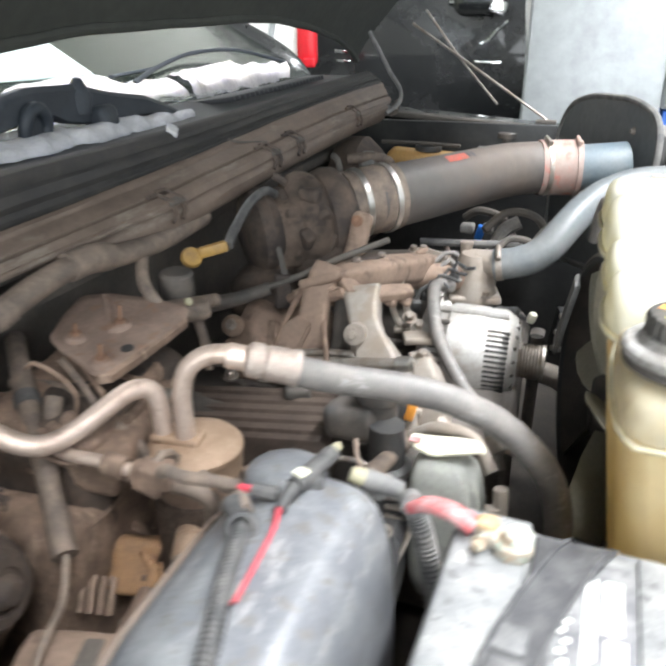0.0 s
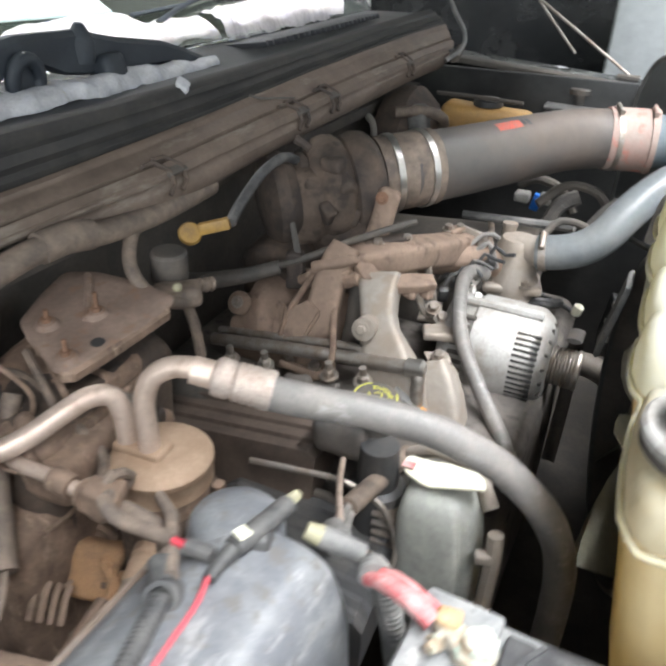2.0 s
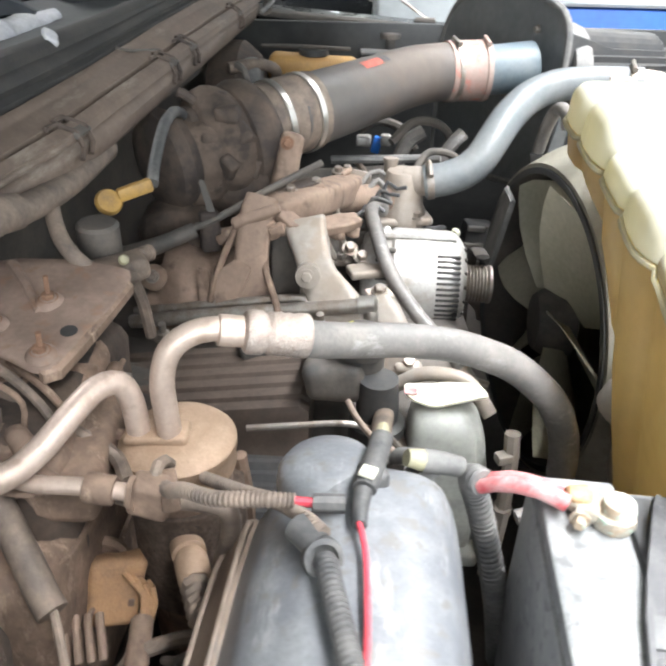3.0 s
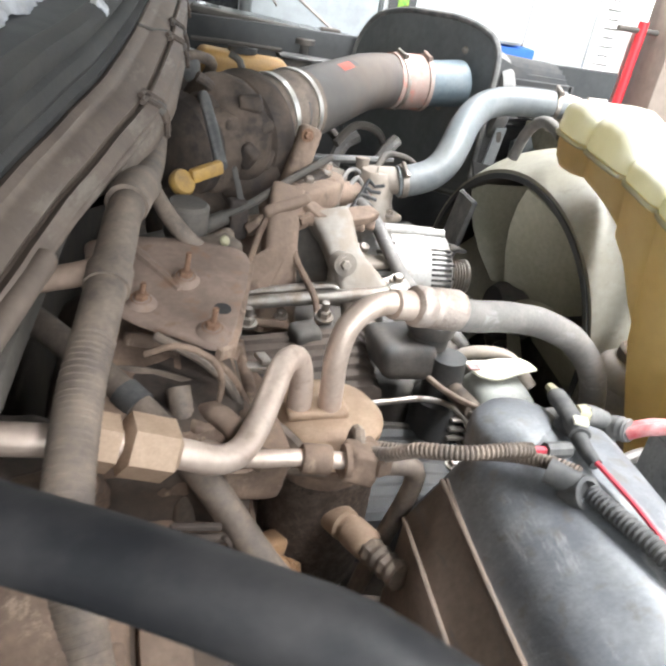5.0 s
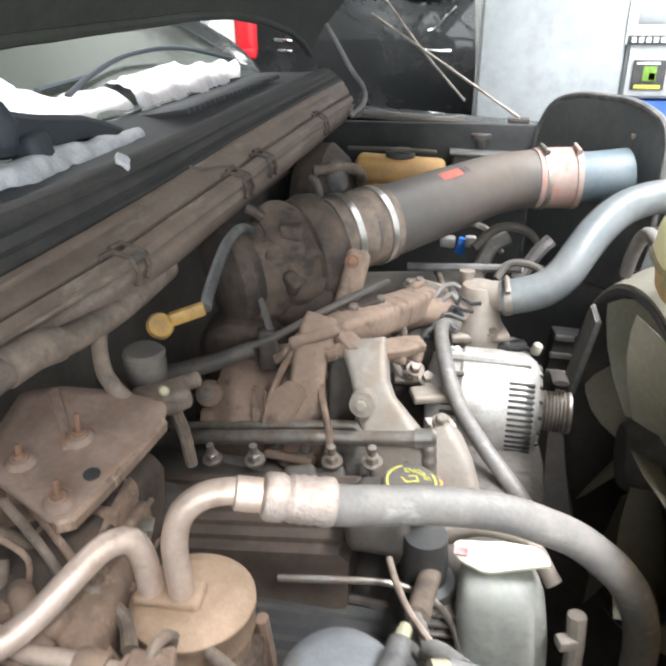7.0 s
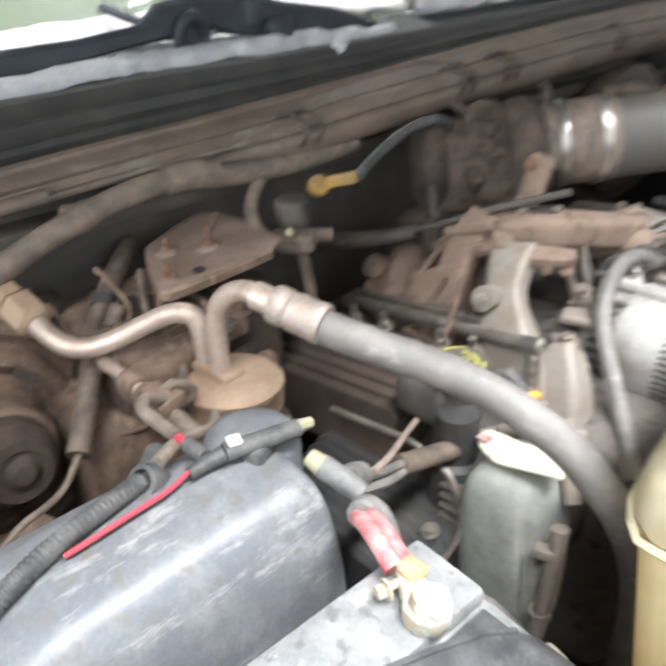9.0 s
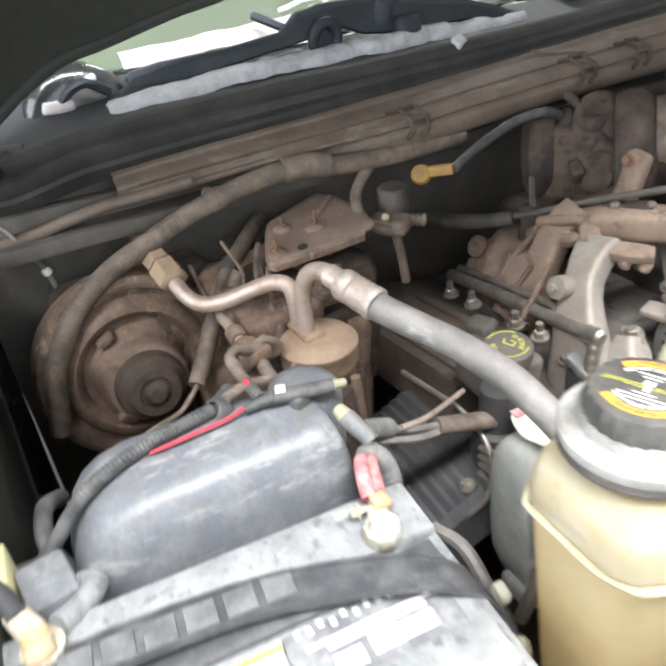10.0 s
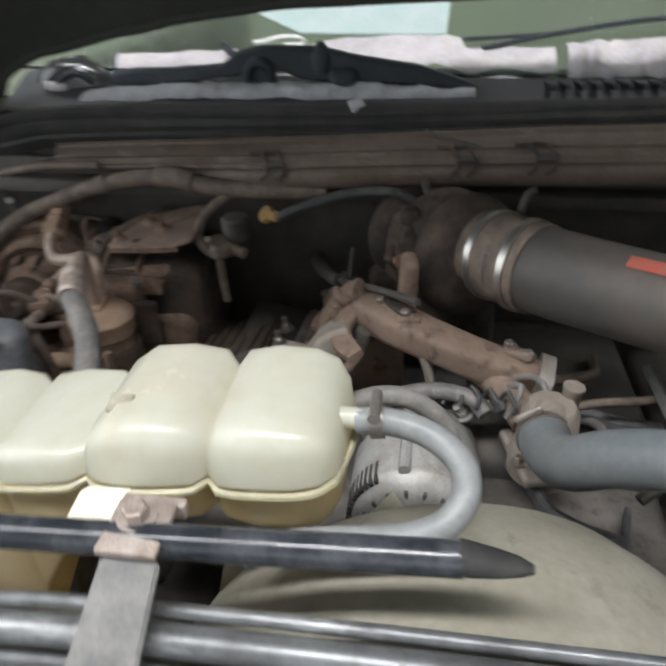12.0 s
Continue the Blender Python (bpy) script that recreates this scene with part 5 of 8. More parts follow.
single("heater_elbow_hose", tube([(-0.282, 0.404, 1.098), (-0.262, 0.402, 1.099), (-0.250, 0.408, 1.085), (-0.252, 0.411, 1.055), (-0.262, 0.410, 1.02), (-0.275, 0.41, 0.96)], 0.0075, 12), "loom", "dusty bent rubber hose below the pipes", "hose")
sens = thing("pressure_switch", (-0.28, 0.40, 1.02), "dusty cylindrical pressure switch with a ribbed plug", "switch")
sd = (0.035, -0.075, 0.012)
part("barrel", turn([(0.008, -0.02), (0.0135, -0.016), (0.0135, 0.014), (0.011, 0.016), (0.011, 0.020), (0.013, 0.022), (0.013, 0.042), (0.010, 0.046), (0, 0.046)], (-0.295, 0.438, 1.015), sd, 20), "loomtan", sens)
part("plug", tube([(-0.278, 0.398, 1.021), (-0.268, 0.377, 1.024), (-0.262, 0.364, 1.026)], 0.010, 8, ribs=(0.0015, 0.008)), "loom", sens)

# ---- heater housing on the firewall ----
hvac = thing("heater_housing", (-0.45, 0.45, 0.9), "large dusty brown heater housing on the firewall", "heater housing")
# brown case given the darker iron colour for the shade below the bracket
part("case", lump((-0.446, 0.500, 1.03), (0.14, 0.21, 0.20), 0.026, (0, 0, 4), rough=0.006, grain=18), "casting", hvac)
part("lower_case", lump((-0.437, 0.47, 0.94), (0.125, 0.23, 0.23), 0.02, (0, 4, 0), rough=0.004, grain=22), "brown", hvac)
part("step", lump((-0.40, 0.455, 1.09), (0.10, 0.11, 0.05), 0.012, (0, 8, 8), rough=0.002, grain=20), "brown", hvac)
part("housing_lid", lump((-0.436, 0.478, 1.108), (0.125, 0.165, 0.048), 0.018, (4, 7, 8), rough=0.005, grain=22, seed=3), "brown", hvac, "lumpy dusty top of the housing")
part("rim", tube([(-0.50, 0.44, 1.125), (-0.45, 0.452, 1.122), (-0.40, 0.462, 1.112), (-0.360, 0.470, 1.095), (-0.335, 0.50, 1.07)], 0.005, 8), "brown", hvac)
# same dark colour here, for the shade behind the loom
part("back_case", lump((-0.52, 0.32, 1.03), (0.06, 0.20, 0.22), 0.02, rough=0.003, grain=14), "casting", hvac)
brk = thing("relay_bracket", (-0.42, 0.53, 1.17), "dusty brown folded bracket with a round hole and rusty studs", "bracket")
bo = [(-0.478, 0.498), (-0.452, 0.484), (-0.424, 0.473), (-0.400, 0.463), (-0.388, 0.469), (-0.380, 0.500), (-0.369, 0.556), (-0.366, 0.582), (-0.372, 0.598), (-0.420, 0.602), (-0.470, 0.598), (-0.500, 0.580), (-0.492, 0.535)]


def bracket_z(x, y):
    return 1.1575 + 0.16 * (y - 0.47) - 0.06 * (x + 0.40) + 0.003 * noise.noise(Vector((x * 26, y * 26, 2)))


rim_ = rounded(bo, 0.008, 3)
mid_ = (-0.428, 0.535)
sheet_rings = [[(mid_[0] + (x - mid_[0]) * g, mid_[1] + (y - mid_[1]) * g) for x, y in rim_] for g in (1.0, 0.97, 0.8, 0.6, 0.4, 0.2, 0.02)]
top_ = [[(x, y, bracket_z(x, y) - (0.0015 if i == 0 else 0)) for x, y in r] for i, r in enumerate(sheet_rings)]
under_ = [[(x, y, bracket_z(x, y) - 0.004) for x, y in r] for r in sheet_rings[::-1]]
part("plate", loft(under_ + top_), "dustplate", brk, sharp=50)
part("rib", tube([(-0.470, 0.584, bracket_z(-0.470, 0.584)), (-0.445, 0.556, bracket_z(-0.445, 0.556)), (-0.424, 0.528, bracket_z(-0.424, 0.528))], (0.0055, 0.0030), 8), "dustplate", brk)
part("fold", loft([[(x, y, bracket_z(x, y) - 0.001), (x + 0.004, y - 0.002, bracket_z(x, y) - 0.004), (x + 0.003, y - 0.002, bracket_z(x, y) - 0.012), (x - 0.001, y, bracket_z(x, y) - 0.012)] for x, y in ((-0.398, 0.465), (-0.387, 0.472), (-0.3805, 0.500), (-0.3735, 0.540), (-0.367, 0.580))]), "brown", brk, "thin folded front flange")
part("hole", turn([(0.0066, 0), (0.0066, 0.0012), (0, 0.0012)], (-0.392, 0.509, bracket_z(-0.392, 0.509) - 0.0004), (0.06, -0.16, 1), 20), "seal", brk, "dark round hole")
for x, y, h in ((-0.452, 0.508, 0.017), (-0.420, 0.540, 0.024), (-0.401, 0.479, 0.020)):
    z = bracket_z(x, y)
    w = part("washer", turn([(0.0125, -0.001), (0.011, 0.002), (0.007, 0.0042), (0, 0.0046)], (x, y, z), (0.06, -0.16, 1), 16), "dustplate", brk, "dusty mound round a stud")
    part("stud", join(tube([(x, y, z), (x + 0.002, y - 0.001, z + h)], 0.0021, 8), bolt((x, y, z + 0.003), (0.06, -0.16, 1), 0.0052, 0.005)), "rust", w, "rusty threaded stud with a nut")

# vacuum solenoid, its hose, and the dipstick
sol = thing("vacuum_solenoid", (-0.41, 0.64, 1.17), "dusty grey vacuum solenoid with a pale round button", "solenoid")
part("body", turn([(0.019, 0.0), (0.020, 0.003), (0.020, 0.030), (0.017, 0.033), (0, 0.033)], (-0.420, 0.652, 1.162), (0.05, -0.05, 1), 24), "dustblack", sol)
part("base", lump((-0.395, 0.630, 1.158), (0.05, 0.032, 0.020), 0.006, (0, 0, 38), rough=0.002), "loom", sol)
part("button", turn([(0.0048, 0), (0.005, 0.002), (0.0035, 0.004), (0, 0.0045)], (-0.386, 0.620, 1.172), (0.5, -0.7, 0.5), 18), "paleyellow", sol)
part("outlet", tube([(-0.395, 0.640, 1.160), (-0.385, 0.660, 1.158), (-0.380, 0.672, 1.156)], 0.007, 10, ribs=(0.0014, 0.007)), "loom", sol)
part("stalk", tube([(-0.386, 0.632, 1.150), (-0.380, 0.636, 1.12), (-0.378, 0.64, 1.08)], 0.006, 8), "loom", sol)
single("vacuum_hose", tube([(-0.462, 0.680, 1.235), (-0.458, 0.655, 1.222), (-0.446, 0.625, 1.208), (-0.428, 0.602, 1.190), (-0.405, 0.598, 1.170), (-0.388, 0.612, 1.158), (-0.378, 0.634, 1.152)], 0.0072, 12), "loom", "dusty vacuum hose curving into the solenoid", "hose")
dip = thing("dipstick", (-0.41, 0.70, 1.2), "yellow oil dipstick handle in a curved steel tube", "dipstick")
part("ring", turn([(0.0125, -0.004), (0.0135, -0.001), (0.0135, 0.002), (0.0115, 0.005), (0, 0.0055)], (-0.424, 0.697, 1.197), (0.55, -0.6, 0.6), 24), "yellow", dip)
part("grip", box((-0.401, 0.712, 1.2055), (0.036, 0.010, 0.014), 0.003, (0, -12, 32)), "yellow", dip)
part("tube", tube([(-0.386, 0.722, 1.209), (-0.390, 0.745, 1.219), (-0.395, 0.785, 1.233), (-0.400, 0.830, 1.243), (-0.402, 0.88, 1.243), (-0.40, 0.93, 1.22)], 0.0064, 12), "blackloom", dip, "black rubber tube")

# ---- blower motor ----
blow = thing("blower_motor", (-0.40, 0.29, 1.02), "dusty brown heater blower with ringed round flange", "blower")
bx = (0.98, 0.05, 0.12)
bc = Vector((-0.395, 0.299, 1.042))
bn = Vector(bx).normalized()
part("flange", turn([(0.124, -0.100), (0.124, -0.072), (0.120, -0.062), (0.112, -0.058), (0.106, -0.060), (0.102, -0.068), (0.096, -0.070), (0.092, -0.062), (0.086, -0.055), (0.078, -0.053), (0.072, -0.058), (0.068, -0.066), (0.060, -0.064), (0.052, -0.050), (0.045, -0.046), (0, -0.046)], bc, bx, 64), "brown", blow)
part("motor", turn([(0.043, -0.06), (0.0435, -0.030), (0.0425, -0.026), (0.0425, -0.004), (0.040, 0.003), (0.034, 0.006), (0.033, 0.012), (0.029, 0.017), (0.020, 0.018), (0.018, 0.015), (0.014, 0.016), (0.013, 0.022), (0.009, 0.026), (0, 0.027)], bc, bx, 48), "casting", blow, "dark dusty motor can")
part("motor_band", turn([(0.0440, -0.042), (0.0490, -0.040), (0.0500, -0.034), (0.0485, -0.028), (0.0500, -0.022), (0.0485, -0.016), (0.0440, -0.014)], bc, bx, 48), "tan", blow, "tan dusted band round the motor")
up1 = bn.cross(Vector((0, 1, 0))).normalized()
up2 = bn.cross(up1)
for k in range(3):
    a = k * 2 * math.pi / 3 + 0.5
    c = bc + bn * -0.054 + (up1 * math.cos(a) + up2 * math.sin(a)) * 0.062
    part("rib", lump(tuple(c), (0.014, 0.024, 0.012), 0.004, (math.degrees(a), 0, 0), rough=0.001), "brown", blow)
for k in (1, 4, 7):
    a = k * 2 * math.pi / 9
    part("screw", bolt(tuple(bc + bn * -0.059 + (up1 * math.cos(a) + up2 * math.sin(a)) * 0.112), bx, 0.004, 0.005), "dullsteel", blow)
single("blower_cable", tube([(-0.356, 0.345, 1.056), (-0.352, 0.340, 1.051), (-0.339, 0.318, 1.037), (-0.330, 0.300, 1.037), (-0.322, 0.273, 1.036), (-0.318, 0.25, 1.02)], 0.0032, 8), "loom", "thin dusty cable below the vent hose", "cable")
vh = thing("vent_hose", (-0.44, 0.42, 1.12), "dusty rubber hose slanting down from the firewall", "hose")
part("hose", tube([(-0.531, 0.507, 1.153), (-0.503, 0.479, 1.148), (-0.478, 0.455, 1.141), (-0.454, 0.432, 1.133), (-0.433, 0.414, 1.121), (-0.413, 0.397, 1.107), (-0.395, 0.381, 1.091), (-0.378, 0.365, 1.073), (-0.361, 0.348, 1.057), (-0.354, 0.342, 1.052)], 0.0105, 14), "loom", vh)
part("collar", tube([(-0.459, 0.437, 1.1345), (-0.448, 0.4265, 1.130)], 0.0120, 14), "blackloom", vh)
single("vacuum_line", tube([(-0.50, 0.46, 1.130), (-0.455, 0.470, 1.128), (-0.41, 0.462, 1.122), (-0.37, 0.452, 1.108), (-0.345, 0.45, 1.09), (-0.33, 0.43, 1.085)], 0.006, 8), "loom", "thin dusty vacuum line across the heater housing", "tube")
clay = thing("harness_connector", (-0.36, 0.43, 0.94), "dusty orange-brown wiring connector with exposed wires", "connector")
part("back_disc", turn([(0.024, -0.004), (0.026, 0.0), (0.024, 0.004), (0.019, 0.005), (0.017, 0.002), (0, 0.002)], (-0.372, 0.441, 0.975), (0.42, -0.72, 0.55), 28), "brown", clay, "round moulded backing")
part("shell", lump((-0.356, 0.429, 0.967), (0.046, 0.024, 0.056), 0.006, (-22, 14, 22), rough=0.003, grain=60), "clay", clay)
for k in range(5):
    part("cavity", box((-0.368 + 0.009 * k, 0.4155 + 0.004 * (k % 2), 0.962 - 0.007 * (k % 3)), (0.005, 0.004, 0.006), 0.001, (-22, 14, 22)), "brown", clay)
for k in range(4):
    part("wire", tube([(-0.350 + 0.007 * k, 0.432, 0.984 - 0.004 * k), (-0.341 + 0.006 * k, 0.424, 0.985 - 0.003 * k), (-0.330 + 0.003 * k, 0.420, 0.972 - 0.003 * k), (-0.328 + 0.002 * k, 0.410, 0.962 - 0.002 * k), (-0.326, 0.398, 0.960)], 0.0026, 8), "clay", clay)
part("sleeve", tube([(-0.327, 0.404, 0.961), (-0.321, 0.374, 0.961), (-0.316, 0.350, 0.962), (-0.312, 0.332, 0.963), (-0.308, 0.30, 0.96)], 0.0092, 12), "tan", clay, "pale dusty sleeve")
single("low_wire", tube([(-0.30, 0.36, 0.93), (-0.33, 0.37, 0.955), (-0.30, 0.385, 0.965), (-0.27, 0.40, 0.955), (-0.25, 0.41, 0.94)], 0.006, 8), "loom", "dusty thin wire low in the bay", "wire")
single("looped_wire", tube([(-0.300, 0.372, 0.962), (-0.288, 0.366, 0.972), (-0.276, 0.372, 0.975), (-0.272, 0.384, 0.970), (-0.282, 0.392, 0.962)], 0.0035, 8), "hose", "grey looped wire behind the plastic cover", "wire")
foot = thing("lower_bracket", (-0.30, 0.29, 0.95), "dusty tan bracket with a dark slot below the blower", "bracket")
part("body", lump((-0.312, 0.292, 0.985), (0.10, 0.055, 0.045), 0.008, (0, 0, 14), rough=0.002, grain=40), "tan", foot)
part("slot", box((-0.303, 0.2955, 1.0075), (0.016, 0.03, 0.006), 0.002, (0, 0, 14)), "dark", foot)

# tangle of small hoses and wires between blower and receiver can
single("small_hose", tube([(-0.30, 0.395, 1.108), (-0.298, 0.414, 1.119), (-0.296, 0.430, 1.106), (-0.30, 0.419, 1.093), (-0.302, 0.398, 1.098)], 0.0045, 8), "loom", "short looped wire beside the pressure switch", "hose")
single("retaining_clip", join(box((-0.412, 0.332, 1.108), (0.036, 0.006, 0.004), 0.001, (0, 10, 8)), box((-0.412, 0.334, 1.115), (0.030, 0.004, 0.004), 0.001, (0, 10, 8)), tube([(-0.396, 0.331, 1.110), (-0.392, 0.330, 1.104), (-0.394, 0.330, 1.098)], 0.0016, 6)), "casting", "small dark clip below the pipe nut", "clip")
single("drain_hose", tube([(-0.424, 0.436, 1.140), (-0.420, 0.422, 1.122), (-0.418, 0.408, 1.085), (-0.415, 0.398, 1.03), (-0.412, 0.394, 0.97), (-0.41, 0.39, 0.93)], 0.0085, 12), "loom", "dusty hose dropping beside the blower", "hose")
for pts, r, m in (([(-0.440, 0.470, 1.160), (-0.405, 0.452, 1.150), (-0.385, 0.444, 1.130), (-0.372, 0.436, 1.098), (-0.352, 0.424, 1.080), (-0.320, 0.404, 1.092)], 0.0036, "loom"),
                  ([(-0.430, 0.482, 1.150), (-0.395, 0.462, 1.142), (-0.376, 0.455, 1.118), (-0.362, 0.440, 1.085), (-0.330, 0.420, 1.078), (-0.300, 0.402, 1.088)], 0.0032, "brown"),
                  ([(-0.445, 0.430, 1.170), (-0.425, 0.422, 1.182), (-0.405, 0.425, 1.172), (-0.395, 0.432, 1.150), (-0.398, 0.428, 1.125)], 0.0022, "brown")):
    single("heater_wire", tube(pts, r, 8), m, "thin dusty wire between blower and receiver can", "wire", "heater wires")
# moulded details of the heater housing
for k, (at, size, rot, m) in enumerate((((-0.420, 0.505, 1.128), (0.09, 0.010, 0.02), (0, 8, 6), "brown"), ((-0.372, 0.500, 1.10), (0.010, 0.09, 0.03), (0, 0, 4), "brown"),
                                    ((-0.405, 0.425, 1.115), (0.036, 0.034, 0.022), (0, 12, 20), "tan"), ((-0.350, 0.515, 1.05), (0.012, 0.05, 0.07), (0, 0, 8), "casting"))):
    part("moulding", lump(at, size, 0.005, rot, rough=0.0025, grain=40, seed=k), m, hvac)
part("elbow", tube([(-0.408, 0.432, 1.120), (-0.400, 0.424, 1.128), (-0.388, 0.412, 1.126), (-0.378, 0.402, 1.112), (-0.366, 0.398, 1.108)], 0.0085, 12), "tan", hvac)
for k in range(4):
    part("rib", tube([(-0.378 + 0.0072 * k, 0.384 + 0.0042 * k, 0.986 - 0.003 * k), (-0.374 + 0.0072 * k, 0.374 + 0.0042 * k, 0.983 - 0.003 * k), (-0.368 + 0.0072 * k, 0.358 + 0.0042 * k, 0.968 - 0.003 * k)], 0.0034, 8), "tan", hvac)
for k, (x0, z0, x1, z1) in enumerate(((-0.49, 1.135, -0.375, 1.105), (-0.485, 1.06, -0.372, 1.04), (-0.485, 0.98, -0.374, 0.965))):
    part("seam", tube([(x0, 0.392 - 0.006 * k, z0), ((x0 + x1) / 2, 0.391 - 0.006 * k, (z0 + z1) / 2 - 0.003), (x1, 0.395 - 0.006 * k, z1), (x1 + 0.004, 0.46, z1), (x1 + 0.004, 0.55, z1 + 0.005)], 0.0026, 6), "brown", hvac)
part("steel_clip", join(box((-0.362, 0.508, 1.112), (0.022, 0.010, 0.004), 0.001, (0, 10, 20)), box((-0.356, 0.514, 1.116), (0.010, 0.016, 0.004), 0.001, (0, 10, 20))), "dullsteel", hvac)

# ---- wiring loom below the cowl ----
fl = thing("firewall_loom", (-0.46, 0.5, 1.2), "thick dusty wiring loom hanging below the cowl", "loom")
part("loom", tube([(-0.452, 0.78, 1.226), (-0.452, 0.68, 1.222), (-0.455, 0.60, 1.226), (-0.459, 0.555, 1.234), (-0.464, 0.507, 1.232), (-0.466, 0.459, 1.224), (-0.470, 0.410, 1.210), (-0.475, 0.355, 1.188), (-0.474, 0.295, 1.163), (-0.462, 0.245, 1.13), (-0.445, 0.205, 1.08), (-0.43, 0.185, 1.0)], 0.0125, 14, 0.006), "loom", fl)
part("corrugated_sleeve", tube([(-0.4715, 0.392, 1.2035), (-0.475, 0.355, 1.188), (-0.474, 0.295, 1.163), (-0.462, 0.245, 1.13), (-0.445, 0.205, 1.08)], 0.0118, 14, ribs=(0.0010, 0.0042)), "loom", fl)
part("tape_wrap", tube([(-0.456, 0.582, 1.230), (-0.459, 0.555, 1.235), (-0.463, 0.525, 1.234)], 0.0155, 14), "loom", fl)
part("tape_wrap", tube([(-0.467, 0.445, 1.221), (-0.468, 0.428, 1.216)], 0.0142, 14), "loom", fl)
part("branch", tube([(-0.466, 0.450, 1.222), (-0.488, 0.443, 1.217), (-0.512, 0.438, 1.214)], 0.0078, 10), "tan", fl, "pale stub taped off the loom")
single("seal_lip", tube([tuple((cowl(y)[1].x - 0.001, y, cowl(y)[1].y + 0.001)) for y in (0.26, 0.31, 0.38, 0.47, 0.56, 0.63, 0.69)], 0.0032, 8), "cowl", "rolled edge of the cowl face ending in a slot", "seal", sharp=60)
for y in (0.71, 0.97, 1.07, 1.38):
    q = cowl(y)
    d = (q[2] - q[1]) * 0.3
    c = thing("wire_clip", (q[1].x, y, q[1].y), "bent dark wire clip on the cowl face", "clip", "cowl wire clips")

    def on_face(u, dy, lift=0.006):
        g = q[1].lerp(q[2], u)
        return (g.x + lift * 0.3, y + dy, g.y + lift)

    def drop(dy, dx, dz):
        return (q[1].x + dx, y + dy, q[1].y + dz)

    for k, (u0, d0) in enumerate(((0.34, -0.014), (0.40, 0.008))):
        pts = [on_face(u0, d0 - 0.026), on_face(u0 - 0.03, d0 - 0.008, 0.007), on_face(0.03, d0 + 0.002, 0.006), drop(d0 + 0.002, 0.006, -0.008), drop(d0 - 0.008, 0.007, -0.017)]
        part("wire", join(*[tube([a, b], 0.0028, 6) for a, b in zip(pts, pts[1:])]), "casting", c)
    part("slot", box(on_face(0.03, 0.0, 0.0035), (0.010, 0.030, 0.006), 0.001, (0, 38, 0)), "dark", c)
wc = thing("wire_hook", (-0.46, 0.95, 1.28), "bent dark wire hook on the cowl face", "clip", "cowl wire clips")
q = cowl(0.95)
part("wire", tube([(q[2].x, 0.915, q[2].y + 0.004), (q[2].x + 0.012, 0.925, q[2].y), (q[2].x + 0.02, 0.955, q[2].y - 0.004), (q[1].lerp(q[2], 0.4).x, 0.985, q[1].lerp(q[2], 0.4).y + 0.007)], 0.0022, 6), "dark", wc)

# ---- engine ----
eng = thing("engine", (-0.25, 0.98, 0.65), "dusty V8 diesel engine with tan intake castings", "engine")
part("block", lump((-0.28, 0.98, 0.82), (0.50, 0.46, 0.34), 0.03, rough=0.006, grain=10), "block", eng)
part("head", lump((-0.29, 0.72, 0.93), (0.44, 0.18, 0.12), 0.02, (-18, 4, 0), rough=0.005, grain=14), "dark", eng)
vrows = []
for x, z in ((-0.455, 0.992), (-0.445, 1.000), (-0.33, 1.016), (-0.225, 1.031), (-0.215, 1.024)):
    top = []
    for k in range(6):
        b, h = 0.600 + 0.0172 * k, z + 0.0030 * k
        top += [(x, b, h - 0.0045), (x, b + 0.0020, h), (x, b + 0.0095, h + 0.0012), (x, b + 0.0120, h - 0.0025)]
    vrows.append([(x, 0.590, z - 0.06)] + [(x, 0.598, z - 0.014)] + top + [(x, 0.704, z + 0.012), (x, 0.706, z - 0.03)])
part("valve_cover", loft(vrows), "cover_brown", eng, "dusty ribbed valve cover", sharp=18)
part("cover_end", lump((-0.190, 0.640, 1.052), (0.06, 0.08, 0.04), 0.01, (-10, -6, 0), rough=0.003), "dustblack", eng)
part("filler_neck", turn([(0.022, -0.04), (0.022, 0.0), (0.02, 0.002)], (-0.165, 0.632, 1.080), (0.02, -0.1, 1), 24), "dustblack", eng)
rl = part("fuel_rail", tube([(-0.445, 0.757, 1.024), (-0.413, 0.755, 1.030), (-0.30, 0.754, 1.047), (-0.20, 0.753, 1.060), (-0.160, 0.753, 1.066)], 0.0085, 14), "dullsteel", eng, "dull steel fuel rail")
part("end_plug", turn([(0.0105, -0.014), (0.0105, 0.004), (0.006, 0.008), (0, 0.008)], (-0.160, 0.753, 1.066), (1, 0, 0.12), 16), "steel", rl)
part("second_line", tube([(-0.445, 0.772, 1.030), (-0.30, 0.768, 1.054), (-0.24, 0.766, 1.062), (-0.232, 0.762, 1.055)], 0.0055, 10), "dullsteel", eng)
part("drop_line", tube([(-0.160, 0.752, 1.062), (-0.158, 0.748, 1.045), (-0.156, 0.744, 1.01), (-0.155, 0.742, 0.97)], 0.0075, 10, ribs=(0.001, 0.012)), "dullsteel", eng)
for x in (-0.395, -0.345, -0.258, -0.215):
    z = 1.037 + 0.13 * (x + 0.345)
    part("injector_nut", join(bolt((x, 0.722, z - 0.006), (0, -0.2, 1), 0.0075, 0.010), turn([(0.0045, 0), (0.0045, 0.016), (0, 0.017)], (x, 0.722, z), (0, -0.2, 1), 10)), "dullsteel", eng)
part("injector_clamp", lump((-0.262, 0.708, 1.026), (0.04, 0.028, 0.018), 0.004, (0, -6, 12), rough=0.002), "dustblack", eng)
part("plug_body", lump((-0.285, 0.69, 1.035), (0.035, 0.03, 0.03), 0.008, (10, 0, 20), rough=0.003), "dark", eng)



